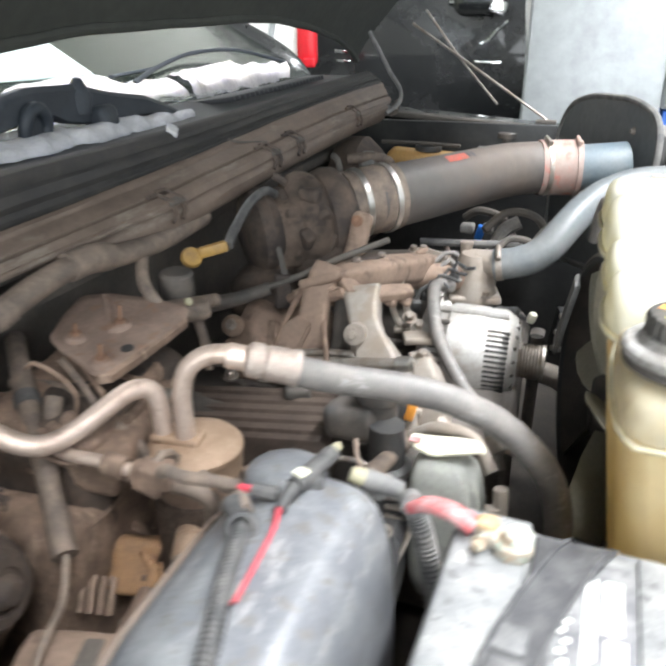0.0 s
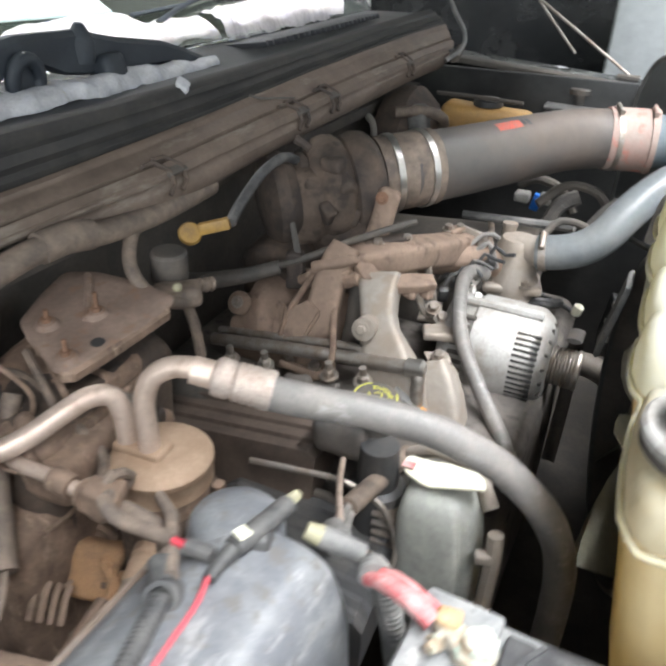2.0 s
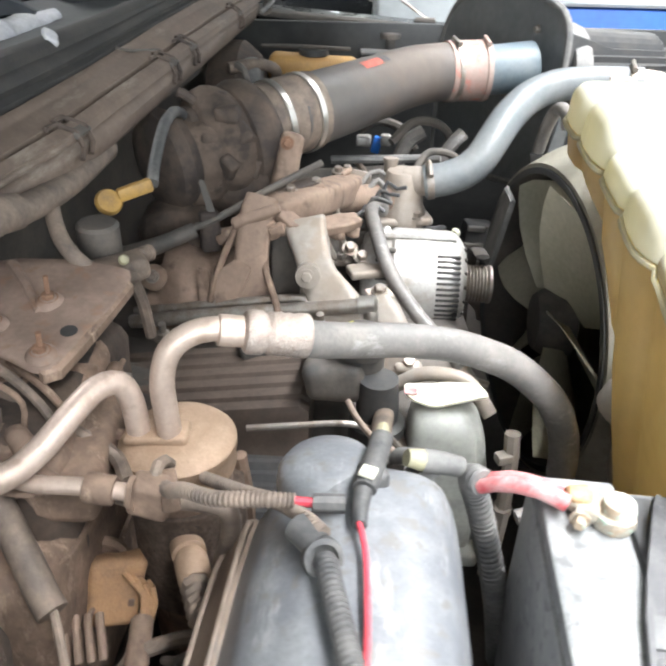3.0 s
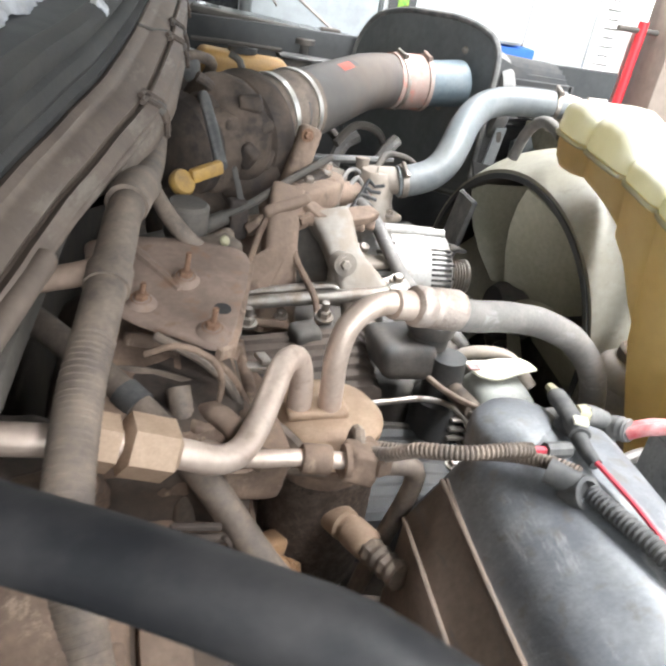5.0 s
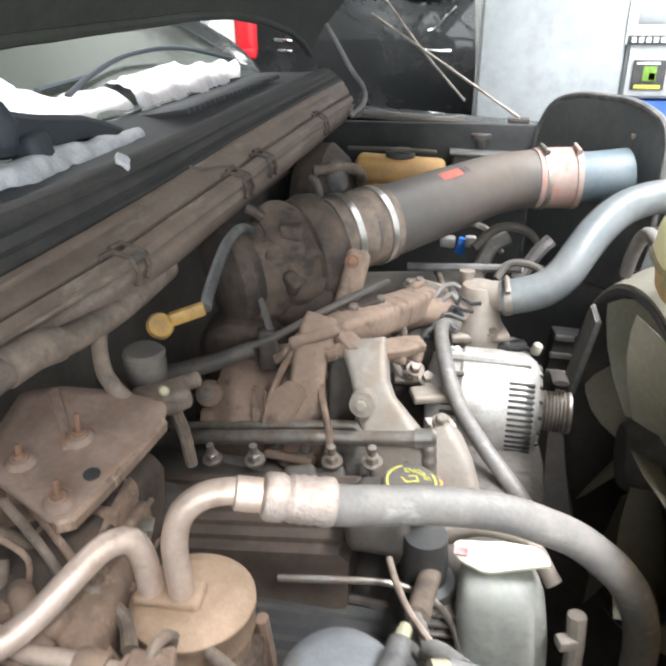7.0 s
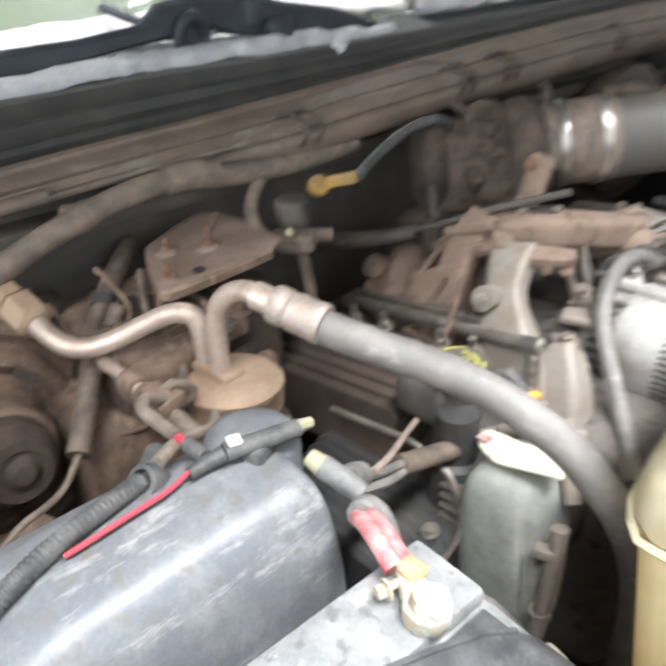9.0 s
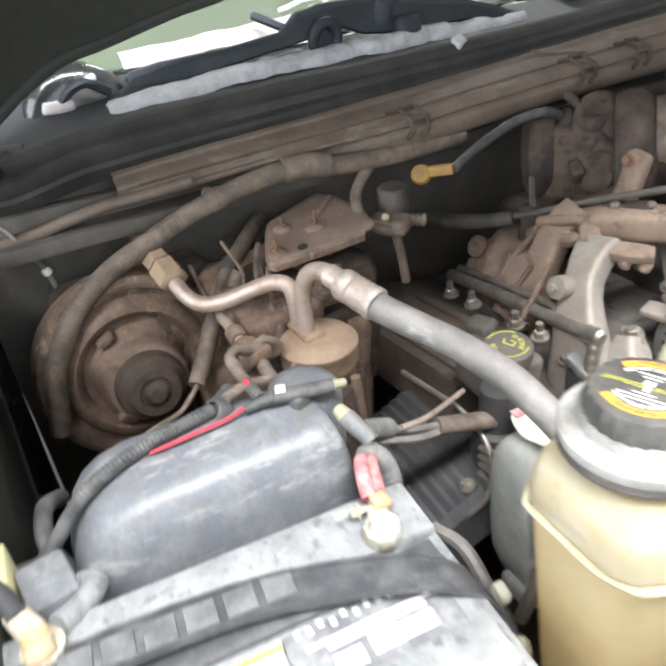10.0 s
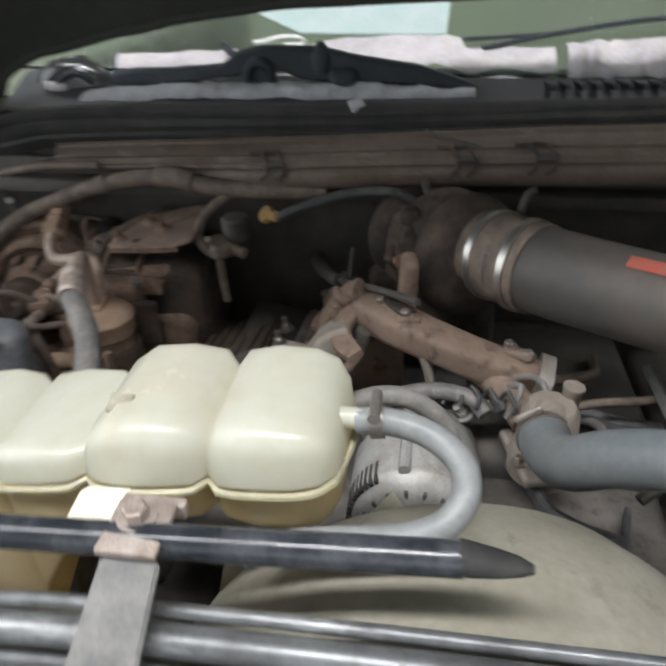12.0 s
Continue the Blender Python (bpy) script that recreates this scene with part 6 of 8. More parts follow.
def cast_arm(path, halves, thick, across=(1, 0, 0.1)):
    """A cast arm with a flattened, rounded section: halves are the half widths along across, thick the half depths."""
    rings = []
    ac = Vector(across).normalized()
    for k, (p, h, t) in enumerate(zip(path, halves, thick)):
        a, b = Vector(path[max(k - 1, 0)]), Vector(path[min(k + 1, len(path) - 1)])
        way = (b - a).normalized()
        wide = (ac - way * ac.dot(way)).normalized()
        deep = way.cross(wide)
        c = rounded([(-h, -t), (h, -t), (h, t), (-h, t)], t * 0.55, 4)
        rings.append([tuple(Vector(p) + wide * u + deep * (v + 0.0015 * noise.noise(Vector((u * 90, v * 90, k * 0.7))))) for u, v in c])
    return loft(rings)


def plenum_rings():
    """Sections of the dusty plenum side, which slopes back from the fuel rail to a folded crest."""
    rings = []
    for i in range(27):
        u = i / 26
        x = -0.430 + 0.128 * u
        crest = 0.010 * math.sin(u * 9.0) + 0.012 * math.sin(u * 3.1) - (0.022 if u < 0.10 else 0)
        lean = 0.006 * math.sin(u * 14.0)
        c = [(0.786, 0.975), (0.772 + lean * 0.3, 1.018), (0.774 + lean, 1.046), (0.790 + lean, 1.066 + crest * 0.6), (0.818, 1.078 + crest), (0.858, 1.080 + crest * 0.6), (0.900, 1.050), (0.900, 0.975)]
        rings.append([(x, y + 0.002 * noise.noise(Vector((x * 60, y * 60, z * 60))), z + 0.003 * noise.noise(Vector((x * 70, y * 70, z * 70 + 9)))) for y, z in rounded(c, 0.012, 4)])
    return rings


part("plenum_panel", loft(plenum_rings()), "tan", eng, "tan dusty plenum side", sharp=45)
part("plenum_ear", turn([(0.013, -0.014), (0.016, -0.008), (0.016, 0.010), (0.011, 0.014), (0, 0.0145)], (-0.422, 0.792, 1.066), (0.1, -0.8, 0.5), 20), "tan", eng)
part("ear_bolt", bolt((-0.421, 0.780, 1.074), (0.1, -0.8, 0.5), 0.0055, 0.006), "dullsteel", eng)
part("fold", plate([(-0.352, 0.782, 1.076), (-0.318, 0.788, 1.100), (-0.300, 0.782, 1.088), (-0.322, 0.770, 1.040), (-0.346, 0.768, 1.044)], (0.1, -0.85, 0.5), 0.012, 0.003), "tan", eng)
part("fold", plate([(-0.372, 0.800, 1.080), (-0.352, 0.790, 1.082), (-0.346, 0.772, 1.046), (-0.364, 0.772, 1.044)], (-0.2, -0.85, 0.45), 0.010, 0.003), "tan", eng)
part("rib", tube([(-0.322, 0.812, 1.128), (-0.334, 0.796, 1.104), (-0.344, 0.778, 1.076), (-0.350, 0.768, 1.050)], 0.0042, 8), "brown", eng)
part("runner", cast_arm([(-0.296, 0.846, 1.150), (-0.300, 0.832, 1.138), (-0.304, 0.816, 1.116), (-0.306, 0.802, 1.086), (-0.306, 0.793, 1.055), (-0.307, 0.786, 1.025), (-0.308, 0.782, 0.995)], (0.020, 0.021, 0.020, 0.020, 0.022, 0.025, 0.027), (0.014, 0.015, 0.016, 0.016, 0.016, 0.016, 0.018), (1, 0.25, 0.15)), "tan", eng, "tan cast intake runner", sharp=50)
part("runner_lip", lump((-0.300, 0.818, 1.140), (0.060, 0.020, 0.014), 0.005, (-34, -18, 14), rough=0.002, grain=60), "tan", eng)
part("runner_lip", lump((-0.326, 0.816, 1.122), (0.050, 0.016, 0.012), 0.004, (-30, -34, 10), rough=0.002, grain=60, seed=2), "brown", eng)
part("intake_arm", cast_arm([(-0.244, 0.836, 1.124), (-0.240, 0.822, 1.118), (-0.235, 0.810, 1.110), (-0.230, 0.799, 1.096), (-0.222, 0.787, 1.080), (-0.211, 0.776, 1.066), (-0.200, 0.768, 1.050), (-0.190, 0.762, 1.030), (-0.184, 0.758, 1.005), (-0.180, 0.756, 0.975)],
                            (0.026, 0.025, 0.0225, 0.0205, 0.0220, 0.0265, 0.0310, 0.0350, 0.0380, 0.040), (0.014, 0.016, 0.016, 0.016, 0.016, 0.016, 0.017, 0.018, 0.019, 0.020)), "alloy", eng, "pale dusty aluminium intake arm", sharp=50)
part("arm_shelf", cast_arm([(-0.276, 0.842, 1.138), (-0.256, 0.828, 1.128), (-0.228, 0.826, 1.126), (-0.200, 0.838, 1.128), (-0.182, 0.852, 1.128)], (0.012, 0.013, 0.013, 0.013, 0.010), (0.006, 0.006, 0.007, 0.007, 0.006), (0.1, 1, 0.2)), "tan", eng, "jagged casting edge over the arm", sharp=50)
for x, y, z, turn_z in ((-0.268, 0.822, 1.124, 20), (-0.205, 0.832, 1.118, -25), (-0.188, 0.846, 1.116, -30)):
    part("shelf_tooth", lump((x, y, z), (0.018, 0.012, 0.016), 0.004, (-25, 0, turn_z), rough=0.002, grain=80), "tan", eng)
part("intake_crown", cast_arm([(-0.322, 0.834, 1.120), (-0.300, 0.846, 1.132), (-0.274, 0.864, 1.137), (-0.250, 0.892, 1.135), (-0.232, 0.930, 1.128), (-0.216, 0.980, 1.116), (-0.205, 1.030, 1.104), (-0.199, 1.066, 1.095)], (0.013, 0.020, 0.026, 0.027, 0.0235, 0.0215, 0.021, 0.021), (0.009, 0.013, 0.017, 0.019, 0.0195, 0.020, 0.020, 0.020), (0.75, -0.5, 0.0)), "tan", eng, "tan cast pipe of the intake crown", sharp=60)
part("crown_flange", cast_arm([(-0.2010, 1.054, 1.098), (-0.1985, 1.070, 1.094)], (0.029, 0.029), (0.027, 0.027), (0.75, -0.5, 0.0)), "alloy", eng, sharp=60)
part("crown_boss", lump((-0.212, 1.036, 1.126), (0.034, 0.020, 0.010), 0.004, (-14, 0, 70), rough=0.001), "tan", eng)
for q in ((-0.218, 1.026, 1.130), (-0.206, 1.046, 1.126), (-0.238, 0.905, 1.152), (-0.266, 0.874, 1.152)):
    part("crown_bolt", bolt(q, (0.05, -0.2, 1), 0.006, 0.008), "dullsteel", eng)
# dark plate imitating the shaded gap between runner and arm
part("gap_plate", lump((-0.263, 0.836, 1.070), (0.05, 0.02, 0.12), 0.006, (-20, 0, 0), rough=0.002), "dark", eng, "dark plate put in for the shade below the crown")
part("sensor", join(lump((-0.290, 0.818, 1.122), (0.030, 0.020, 0.022), 0.004, (0, -20, 15), rough=0.002), box((-0.276, 0.812, 1.128), (0.018, 0.014, 0.010), 0.002, (0, -20, 15)), tube([(-0.292, 0.812, 1.112), (-0.290, 0.806, 1.098)], 0.005, 8)), "brown", eng, "dusty brown sensor clipped to the intake")
part("sensor_wire", tube([(-0.290, 0.808, 1.105), (-0.286, 0.790, 1.085), (-0.276, 0.768, 1.070), (-0.266, 0.745, 1.055), (-0.264, 0.718, 1.035)], 0.0042, 8), "brown", eng)
for dx in (0.0, 0.022):
    part("bracket_leg", tube([(-0.236 + dx, 0.928, 1.112), (-0.232 + dx, 0.937, 1.084), (-0.226 + dx, 0.940, 1.058), (-0.214 + dx * 0.5, 0.940, 1.034)], 0.0055, 8), "alloy", eng)
part("leg_foot", lump((-0.206, 0.940, 1.030), (0.036, 0.022, 0.008), 0.003, (0, 0, 10), rough=0.001), "alloy", eng)
part("leg_bolt", bolt((-0.206, 0.938, 1.034), (0, -0.2, 1), 0.006, 0.009), "dullsteel", eng)
part("boss", join(turn([(0.013, -0.01), (0.014, 0.0), (0.014, 0.014), (0, 0.014)], (-0.234, 0.770, 1.092), (0.1, -1, 0.25), 18), bolt((-0.234, 0.756, 1.0955), (0.1, -1, 0.25), 0.006, 0.006)), "alloy", eng)
part("boss_arm", lump((-0.234, 0.781, 1.062), (0.022, 0.022, 0.060), 0.006, (-14, 6, 10), rough=0.001), "alloy", eng)
part("front_cover", cast_arm([(-0.152, 0.796, 1.056), (-0.146, 0.790, 1.041), (-0.138, 0.782, 1.015), (-0.130, 0.774, 0.985), (-0.124, 0.768, 0.950), (-0.120, 0.770, 0.90)], (0.012, 0.020, 0.026, 0.028, 0.026, 0.024), (0.012, 0.018, 0.022, 0.024, 0.024, 0.024)), "alloy", eng, "pale dusty front cover casting", sharp=60)
part("cover_foot", lump((-0.112, 0.756, 0.982), (0.034, 0.030, 0.012), 0.005, (-18, 4, 0), rough=0.001), "alloy", eng)
part("cover_top_clip", join(plate([(-0.170, 0.800, 1.060), (-0.142, 0.806, 1.062), (-0.132, 0.797, 1.054), (-0.160, 0.791, 1.052)], (0, -0.3, 1), 0.004, 0.001), bolt((-0.150, 0.798, 1.060), (0, -0.3, 1), 0.007, 0.007)), "dullsteel", eng, "dull steel clip with a bolt")
for p in ((-0.112, 0.752, 0.988), (-0.192, 0.902, 1.066), (-0.175, 0.890, 1.060)):
    part("bolt", bolt(p, (0.1, -0.5, 0.85), 0.0075, 0.009), "dullsteel", eng)
part("lug", lump((-0.168, 0.868, 1.052), (0.05, 0.03, 0.012), 0.004, (0, 0, 20), rough=0.001), "alloy", eng)
part("cross_pipe", tube([(-0.500, 0.756, 1.094), (-0.455, 0.768, 1.102), (-0.410, 0.788, 1.112), (-0.372, 0.808, 1.124)], (0.0125, 0.009), 12), "dustblack", eng, "grey dusty pipe across the intake")
part("cross_bar", tube([(-0.380, 0.806, 1.124), (-0.345, 0.822, 1.136), (-0.29, 0.866, 1.158), (-0.232, 0.918, 1.176)], 0.0048, 8), "dark", eng, "dark rod across the intake")
part("cross_plate", lump((-0.262, 0.890, 1.153), (0.060, 0.020, 0.007), 0.002, (0, -4, 40), rough=0.001), "casting", eng)
part("stand", lump((-0.358, 0.822, 1.118), (0.024, 0.02, 0.05), 0.005, (0, 0, 20), rough=0.003), "casting", eng)
part("stay", plate([(-0.368, 0.826, 1.178), (-0.362, 0.828, 1.180), (-0.343, 0.822, 1.118), (-0.352, 0.818, 1.118)], (0, 1, 0), 0.004), "dark", eng)
part("hot_shield", lump((-0.330, 0.856, 1.098), (0.085, 0.03, 0.025), 0.008, (-15, 0, 30), rough=0.003), "tan", eng)
part("valley_pipe", tube([(-0.25, 0.985, 1.085), (-0.21, 1.01, 1.092), (-0.17, 1.03, 1.092), (-0.145, 1.045, 1.085)], 0.02, 14), "tan", eng)
part("rear_mass", lump((-0.41, 0.93, 1.06), (0.10, 0.18, 0.14), 0.03, rough=0.008, grain=18), "casting", eng)
part("dark_mass", lump((-0.30, 1.10, 0.975), (0.30, 0.22, 0.10), 0.02, rough=0.008, grain=16, seed=4), "dark", eng)
part("far_valve_cover", lump((-0.27, 1.28, 0.99), (0.32, 0.11, 0.09), 0.02, (16, -5, 0), rough=0.003, grain=16), "dark", eng)

cap2 = thing("oil_filler_cap", (-0.165, 0.63, 1.085), "black oil filler cap with worn yellow lettering", "oil cap")
OC = Matrix.Translation((-0.165, 0.631, 1.0985)) @ pose(0, 0, 0, 4, 2, 20)
part("cap", turn([(0.0245, -0.016), (0.026, -0.012), (0.026, 0.0), (0.024, 0.0022), (0, 0.0025)], (-0.165, 0.631, 1.0985), OC.to_3x3() @ Vector((0, 0, 1)), 40, lambda k, j: 1.02 if k % 2 else 1.0), "dustblack", cap2)
capmesh = cap2.children[0]


def ring_print(r0, r1, a0, a1):
    n = 14
    verts = []
    for i in range(n + 1):
        a = radians(a0 + (a1 - a0) * i / n)
        verts += [OC @ Vector((r0 * math.cos(a), r0 * math.sin(a), 0.0032)), OC @ Vector((r1 * math.cos(a), r1 * math.sin(a), 0.0032))]
    part("ring_print", bm_of(verts, [(2 * i, 2 * i + 1, 2 * i + 3, 2 * i + 2) for i in range(n)]), "yprint", capmesh)


ring_print(0.0205, 0.0222, 100, 190)
ring_print(0.0205, 0.0222, -70, 20)
letters("engine_text", "ENGINE", OC @ pose(0, 0, 0.003), 0.0075, (0, 0, -40), "yprint", capmesh, on_arc(0.0145, False))
letters("oil_text", "OIL", OC @ pose(0, 0, 0.003), 0.0075, (0, 0, -40), "yprint", capmesh, on_arc(0.0145, True))
part("oil_can_print", join(box(OC @ Vector((0, 0, 0.003)), (0.012, 0.0016, 0.0003), 0, (0, 0, 20)), box(OC @ Vector((0.006, 0.003, 0.003)), (0.0016, 0.008, 0.0003), 0, (0, 0, 20)),
                           box(OC @ Vector((-0.006, 0.003, 0.003)), (0.0016, 0.008, 0.0003), 0, (0, 0, 40)), box(OC @ Vector((0.002, 0.007, 0.003)), (0.006, 0.0014, 0.0003), 0, (0, 0, 20))), "yprint", capmesh)
conn = thing("sensor_connector", (-0.15, 0.74, 1.0), "grey sensor connector with an orange lock", "connector")
part("body", lump((-0.170, 0.742, 1.026), (0.034, 0.018, 0.014), 0.003, (10, 25, 10), rough=0.001), "rubber", conn)
part("orange_lock", box((-0.150, 0.740, 1.008), (0.012, 0.012, 0.026), 0.002, (0, 12, 0)), "orange", conn)
part("housing", box((-0.168, 0.745, 1.000), (0.034, 0.02, 0.034), 0.004), "black", conn)

for at, size, rot, m in (((-0.318, 0.770, 1.010), (0.06, 0.030, 0.012), (-14, 4, 0), "tan"), ((-0.172, 0.764, 1.000), (0.07, 0.034, 0.012), (-14, 4, 0), "alloy"), ((-0.285, 0.868, 1.108), (0.04, 0.03, 0.03), (-20, 0, 30), "tan"),
                        ((-0.350, 0.800, 1.028), (0.05, 0.018, 0.012), (-14, 4, 0), "tan")):
    part("casting_web", lump(at, size, 0.004, rot, rough=0.003, grain=40), m, eng)
for p in ((-0.338, 0.768, 1.016), (-0.300, 0.767, 1.018), (-0.155, 0.758, 1.006), (-0.192, 0.742, 1.020)):
    part("bolt", bolt(p, (0.05, -0.25, 1), 0.006, 0.008), "dullsteel", eng)
# black plugs and leads behind the alternator
for k in range(5):
    p = Vector((-0.192 + 0.010 * k, 0.942 + 0.018 * k, 1.070 + 0.006 * k))
    part("lead_plug", join(box(tuple(p), (0.014, 0.012, 0.022), 0.003, (20, 10 * k, 20)), tube([tuple(p + Vector((0, 0, 0.010))), tuple(p + Vector((0.006, 0.006, 0.026))), tuple(p + Vector((0.020, 0.014, 0.030 - 0.004 * k))), tuple(p + Vector((0.034, 0.010, 0.018)))], 0.0028, 8)), "black", eng, "black plug with a short lead")
for k in range(3):
    p = Vector((-0.172 + 0.012 * k, 0.915 + 0.016 * k, 1.050 + 0.010 * k))
    part("pale_fitting", join(turn([(0.005, 0), (0.006, 0.004), (0.006, 0.016), (0.004, 0.018), (0, 0.018)], tuple(p), (0.3, -0.6, 0.7), 12), bolt(tuple(p), (0.3, -0.6, 0.7), 0.007, 0.006)), "altcase", eng)

# turbocharger
turbo = thing("turbocharger", (-0.36, 0.95, 1.12), "dusty brown turbocharger with its compressor snail", "turbocharger")
tdir = Vector((0.73, 0.67, 0.11)).normalized()
tc = Vector((-0.336, 0.984, 1.189))
part("compressor", turn([(0.040, -0.030), (0.062, -0.034), (0.074, -0.028), (0.079, -0.012), (0.076, 0.004), (0.066, 0.014), (0.055, 0.018), (0.051, 0.022), (0.050, 0.036), (0.047, 0.038)], tc, tdir, 48, lambda k, j: 1 + (0.045 * math.sin(k * 2 * math.pi / 48 + 0.8) if 1 < j < 6 else 0)), "casting", turbo, "cast compressor housing")
part("back_plate", turn([(0.026, -0.052), (0.050, -0.046), (0.056, -0.040), (0.060, -0.034), (0.060, -0.030)], tc, tdir, 36), "casting", turbo)
tu = tdir.cross(Vector((0, 0, 1))).normalized()
tv = tdir.cross(tu)
for k in range(8):
    a = k * 2 * math.pi / 8 + 0.3
    part("plate_bolt", bolt(tuple(tc - tdir * 0.036 + (tu * math.cos(a) + tv * math.sin(a)) * 0.0665), -tdir, 0.0055, 0.008), "dark", turbo)
part("centre_housing", turn([(0.026, -0.102), (0.032, -0.098), (0.030, -0.085), (0.024, -0.075), (0.024, -0.06), (0.030, -0.05), (0.030, -0.045)], tc, tdir, 28), "casting", turbo)
part("turbine", turn([(0.030, -0.150), (0.050, -0.146), (0.062, -0.134), (0.064, -0.118), (0.056, -0.104), (0.040, -0.098), (0.034, -0.096)], tc, tdir, 40, lambda k, j: 1 + 0.08 * math.sin(k * 2 * math.pi / 40 + 2.2)), "casting", turbo, "rust-brown turbine housing")
part("v_band", turn([(0.040, -0.100), (0.043, -0.098), (0.043, -0.090), (0.040, -0.088)], tc, tdir, 32), "rust", turbo)
part("volute_outlet", tube([tuple(tc + Vector((0.030, -0.045, -0.050))), tuple(tc + Vector((-0.005, -0.060, -0.062))), tuple(tc + Vector((-0.045, -0.060, -0.060))), tuple(tc + Vector((-0.085, -0.045, -0.048)))], (0.030, 0.024), 16), "casting", turbo)
part("oil_feed", join(lump(tuple(tc - tdir * 0.07 + Vector((0, 0, 0.036))), (0.03, 0.03, 0.016), 0.004, (0, 0, 38), rough=0.002), tube([tuple(tc - tdir * 0.07 + Vector((0, 0, 0.04))), tuple(tc - tdir * 0.075 + Vector((0, -0.01, 0.065))), tuple(tc - tdir * 0.10 + Vector((0, 0, 0.08)))], 0.006, 8)), "casting", turbo)
part("actuator", turn([(0.020, 0), (0.024, 0.004), (0.024, 0.02), (0.018, 0.026), (0, 0.027)], tuple(tc + Vector((-0.062, -0.060, 0.022))), (-0.3, -0.8, 0.4), 24), "casting", turbo)
part("actuator_rod", tube([tuple(tc + Vector((-0.058, -0.066, 0.020))), tuple(tc + Vector((-0.03, -0.085, -0.01))), tuple(tc + Vector((0.0, -0.082, -0.035)))], 0.004, 8), "casting", turbo)
for k, (dx, dy, dz, sz) in enumerate(((0.010, -0.068, 0.048, 0.020), (-0.012, -0.072, 0.018, 0.024), (0.030, -0.062, 0.020, 0.022), (0.012, -0.080, -0.012, 0.020), (-0.035, -0.075, -0.030, 0.022), (0.036, -0.058, -0.022, 0.018))):
    part("boss", lump(tuple(tc + Vector((dx - 0.02, dy * 1.22, dz))), (sz * 1.5, sz * 1.2, sz * 0.9), sz * 0.25, (20 * k, 15 * k, 40 * k), rough=0.003, seed=k), "casting", turbo)
part("lug", plate([tuple(tc + Vector(v)) for v in ((-0.030, -0.080, 0.035), (0.000, -0.086, 0.030), (0.004, -0.090, 0.006), (-0.026, -0.086, 0.002))], (0.2, -1, 0.2), 0.008, 0.002), "casting", turbo)
snail = []
for k in range(29):
    a = k * 2 * math.pi / 28
    fat = 0.024 + 0.008 * (0.5 + 0.5 * math.sin(a + 2.4))
    c = tc - tdir * 0.052 + (tu * math.cos(a) + tv * math.sin(a)) * 0.047
    out_way = (tu * math.cos(a) + tv * math.sin(a))
    snail.append([tuple(c + out_way * (fat * math.cos(b)) + tdir * (fat * math.sin(b)) + Vector((0, 0, 0.002)) * noise.noise(c * 60 + Vector((b, 0, 0)))) for b in (2 * math.pi * q / 14 for q in range(14))])
part("volute", loft(snail, False), "turbodust", turbo, "brown dusty volute", sharp=70)
part("body", lump(tuple(tc - tdir * 0.085 + Vector((0.004, -0.012, -0.006))), (0.085, 0.100, 0.105), 0.034, (8, 0, 42), rough=0.007, grain=30, seed=8), "turbodust", turbo, "lumpy dust-caked housing")
part("body_rib", tube([tuple(tc + Vector((-0.100, -0.075, 0.020))), tuple(tc + Vector((-0.065, -0.092, 0.030))), tuple(tc + Vector((-0.025, -0.095, 0.020)))], 0.007, 8), "turbodust", turbo)
part("body_rib", tube([tuple(tc + Vector((-0.092, -0.082, -0.022))), tuple(tc + Vector((-0.060, -0.096, -0.026))), tuple(tc + Vector((-0.020, -0.092, -0.034)))], 0.008, 8), "turbodust", turbo)
part("pedestal", lump((-0.275, 0.904, 1.174), (0.030, 0.022, 0.086), 0.008, (0, 14, 10), rough=0.002), "tan", turbo, "tan cast pedestal")
part("pedestal_foot", lump((-0.256, 0.903, 1.146), (0.06, 0.028, 0.014), 0.004, (0, -4, 12), rough=0.001), "tan", turbo)
part("bolt", bolt((-0.272, 0.893, 1.207), (0.2, -1, 0.2), 0.0055, 0.006), "rust", turbo)
part("top_fitting", tube([(-0.345, 1.035, 1.245), (-0.350, 1.04, 1.262), (-0.362, 1.05, 1.268)], 0.005, 8), "dark", turbo)

# intake tube with its clamps
tub = thing("intake_tube", (-0.15, 1.17, 1.15), "large dusty grey intake tube with a red marking", "intake tube")
part("tube", tube([(-0.290, 1.022, 1.206), (-0.269, 1.046, 1.208), (-0.225, 1.108, 1.211), (-0.183, 1.172, 1.214), (-0.138, 1.240, 1.217), (-0.112, 1.274, 1.2185), (-0.082, 1.303, 1.219), (-0.045, 1.322, 1.220)], (0.051, 0.047), 28), "intake", tub)
part("coupler", tube([(-0.322, 0.998, 1.200), (-0.290, 1.026, 1.206), (-0.262, 1.054, 1.2085)], 0.0535, 28), "loom", tub, "dusty rubber coupler")
part("clamp", band((-0.308, 1.010, 1.203), (0.73, 0.67, 0.11), 0.0542, 0.009, True, (-0.4, 1, -0.5)), "steel", tub, "bright steel hose clamp")
part("clamp", band((-0.275, 1.040, 1.2075), (0.66, 0.74, 0.06), 0.0542, 0.009, True, (-0.4, 1, -0.5)), "steel", tub, "bright steel hose clamp")
part("sleeve", tube([(-0.055, 1.318, 1.220), (-0.015, 1.330, 1.2205), (0.018, 1.335, 1.221)], 0.0495, 28), "silicone", tub, "dusty red silicone sleeve")
part("clamp", band((-0.046, 1.321, 1.220), (0.92, 0.38, 0.02), 0.0498, 0.008, True, (0, -0.3, 1)), "dullsteel", tub, "dull steel hose clamp")
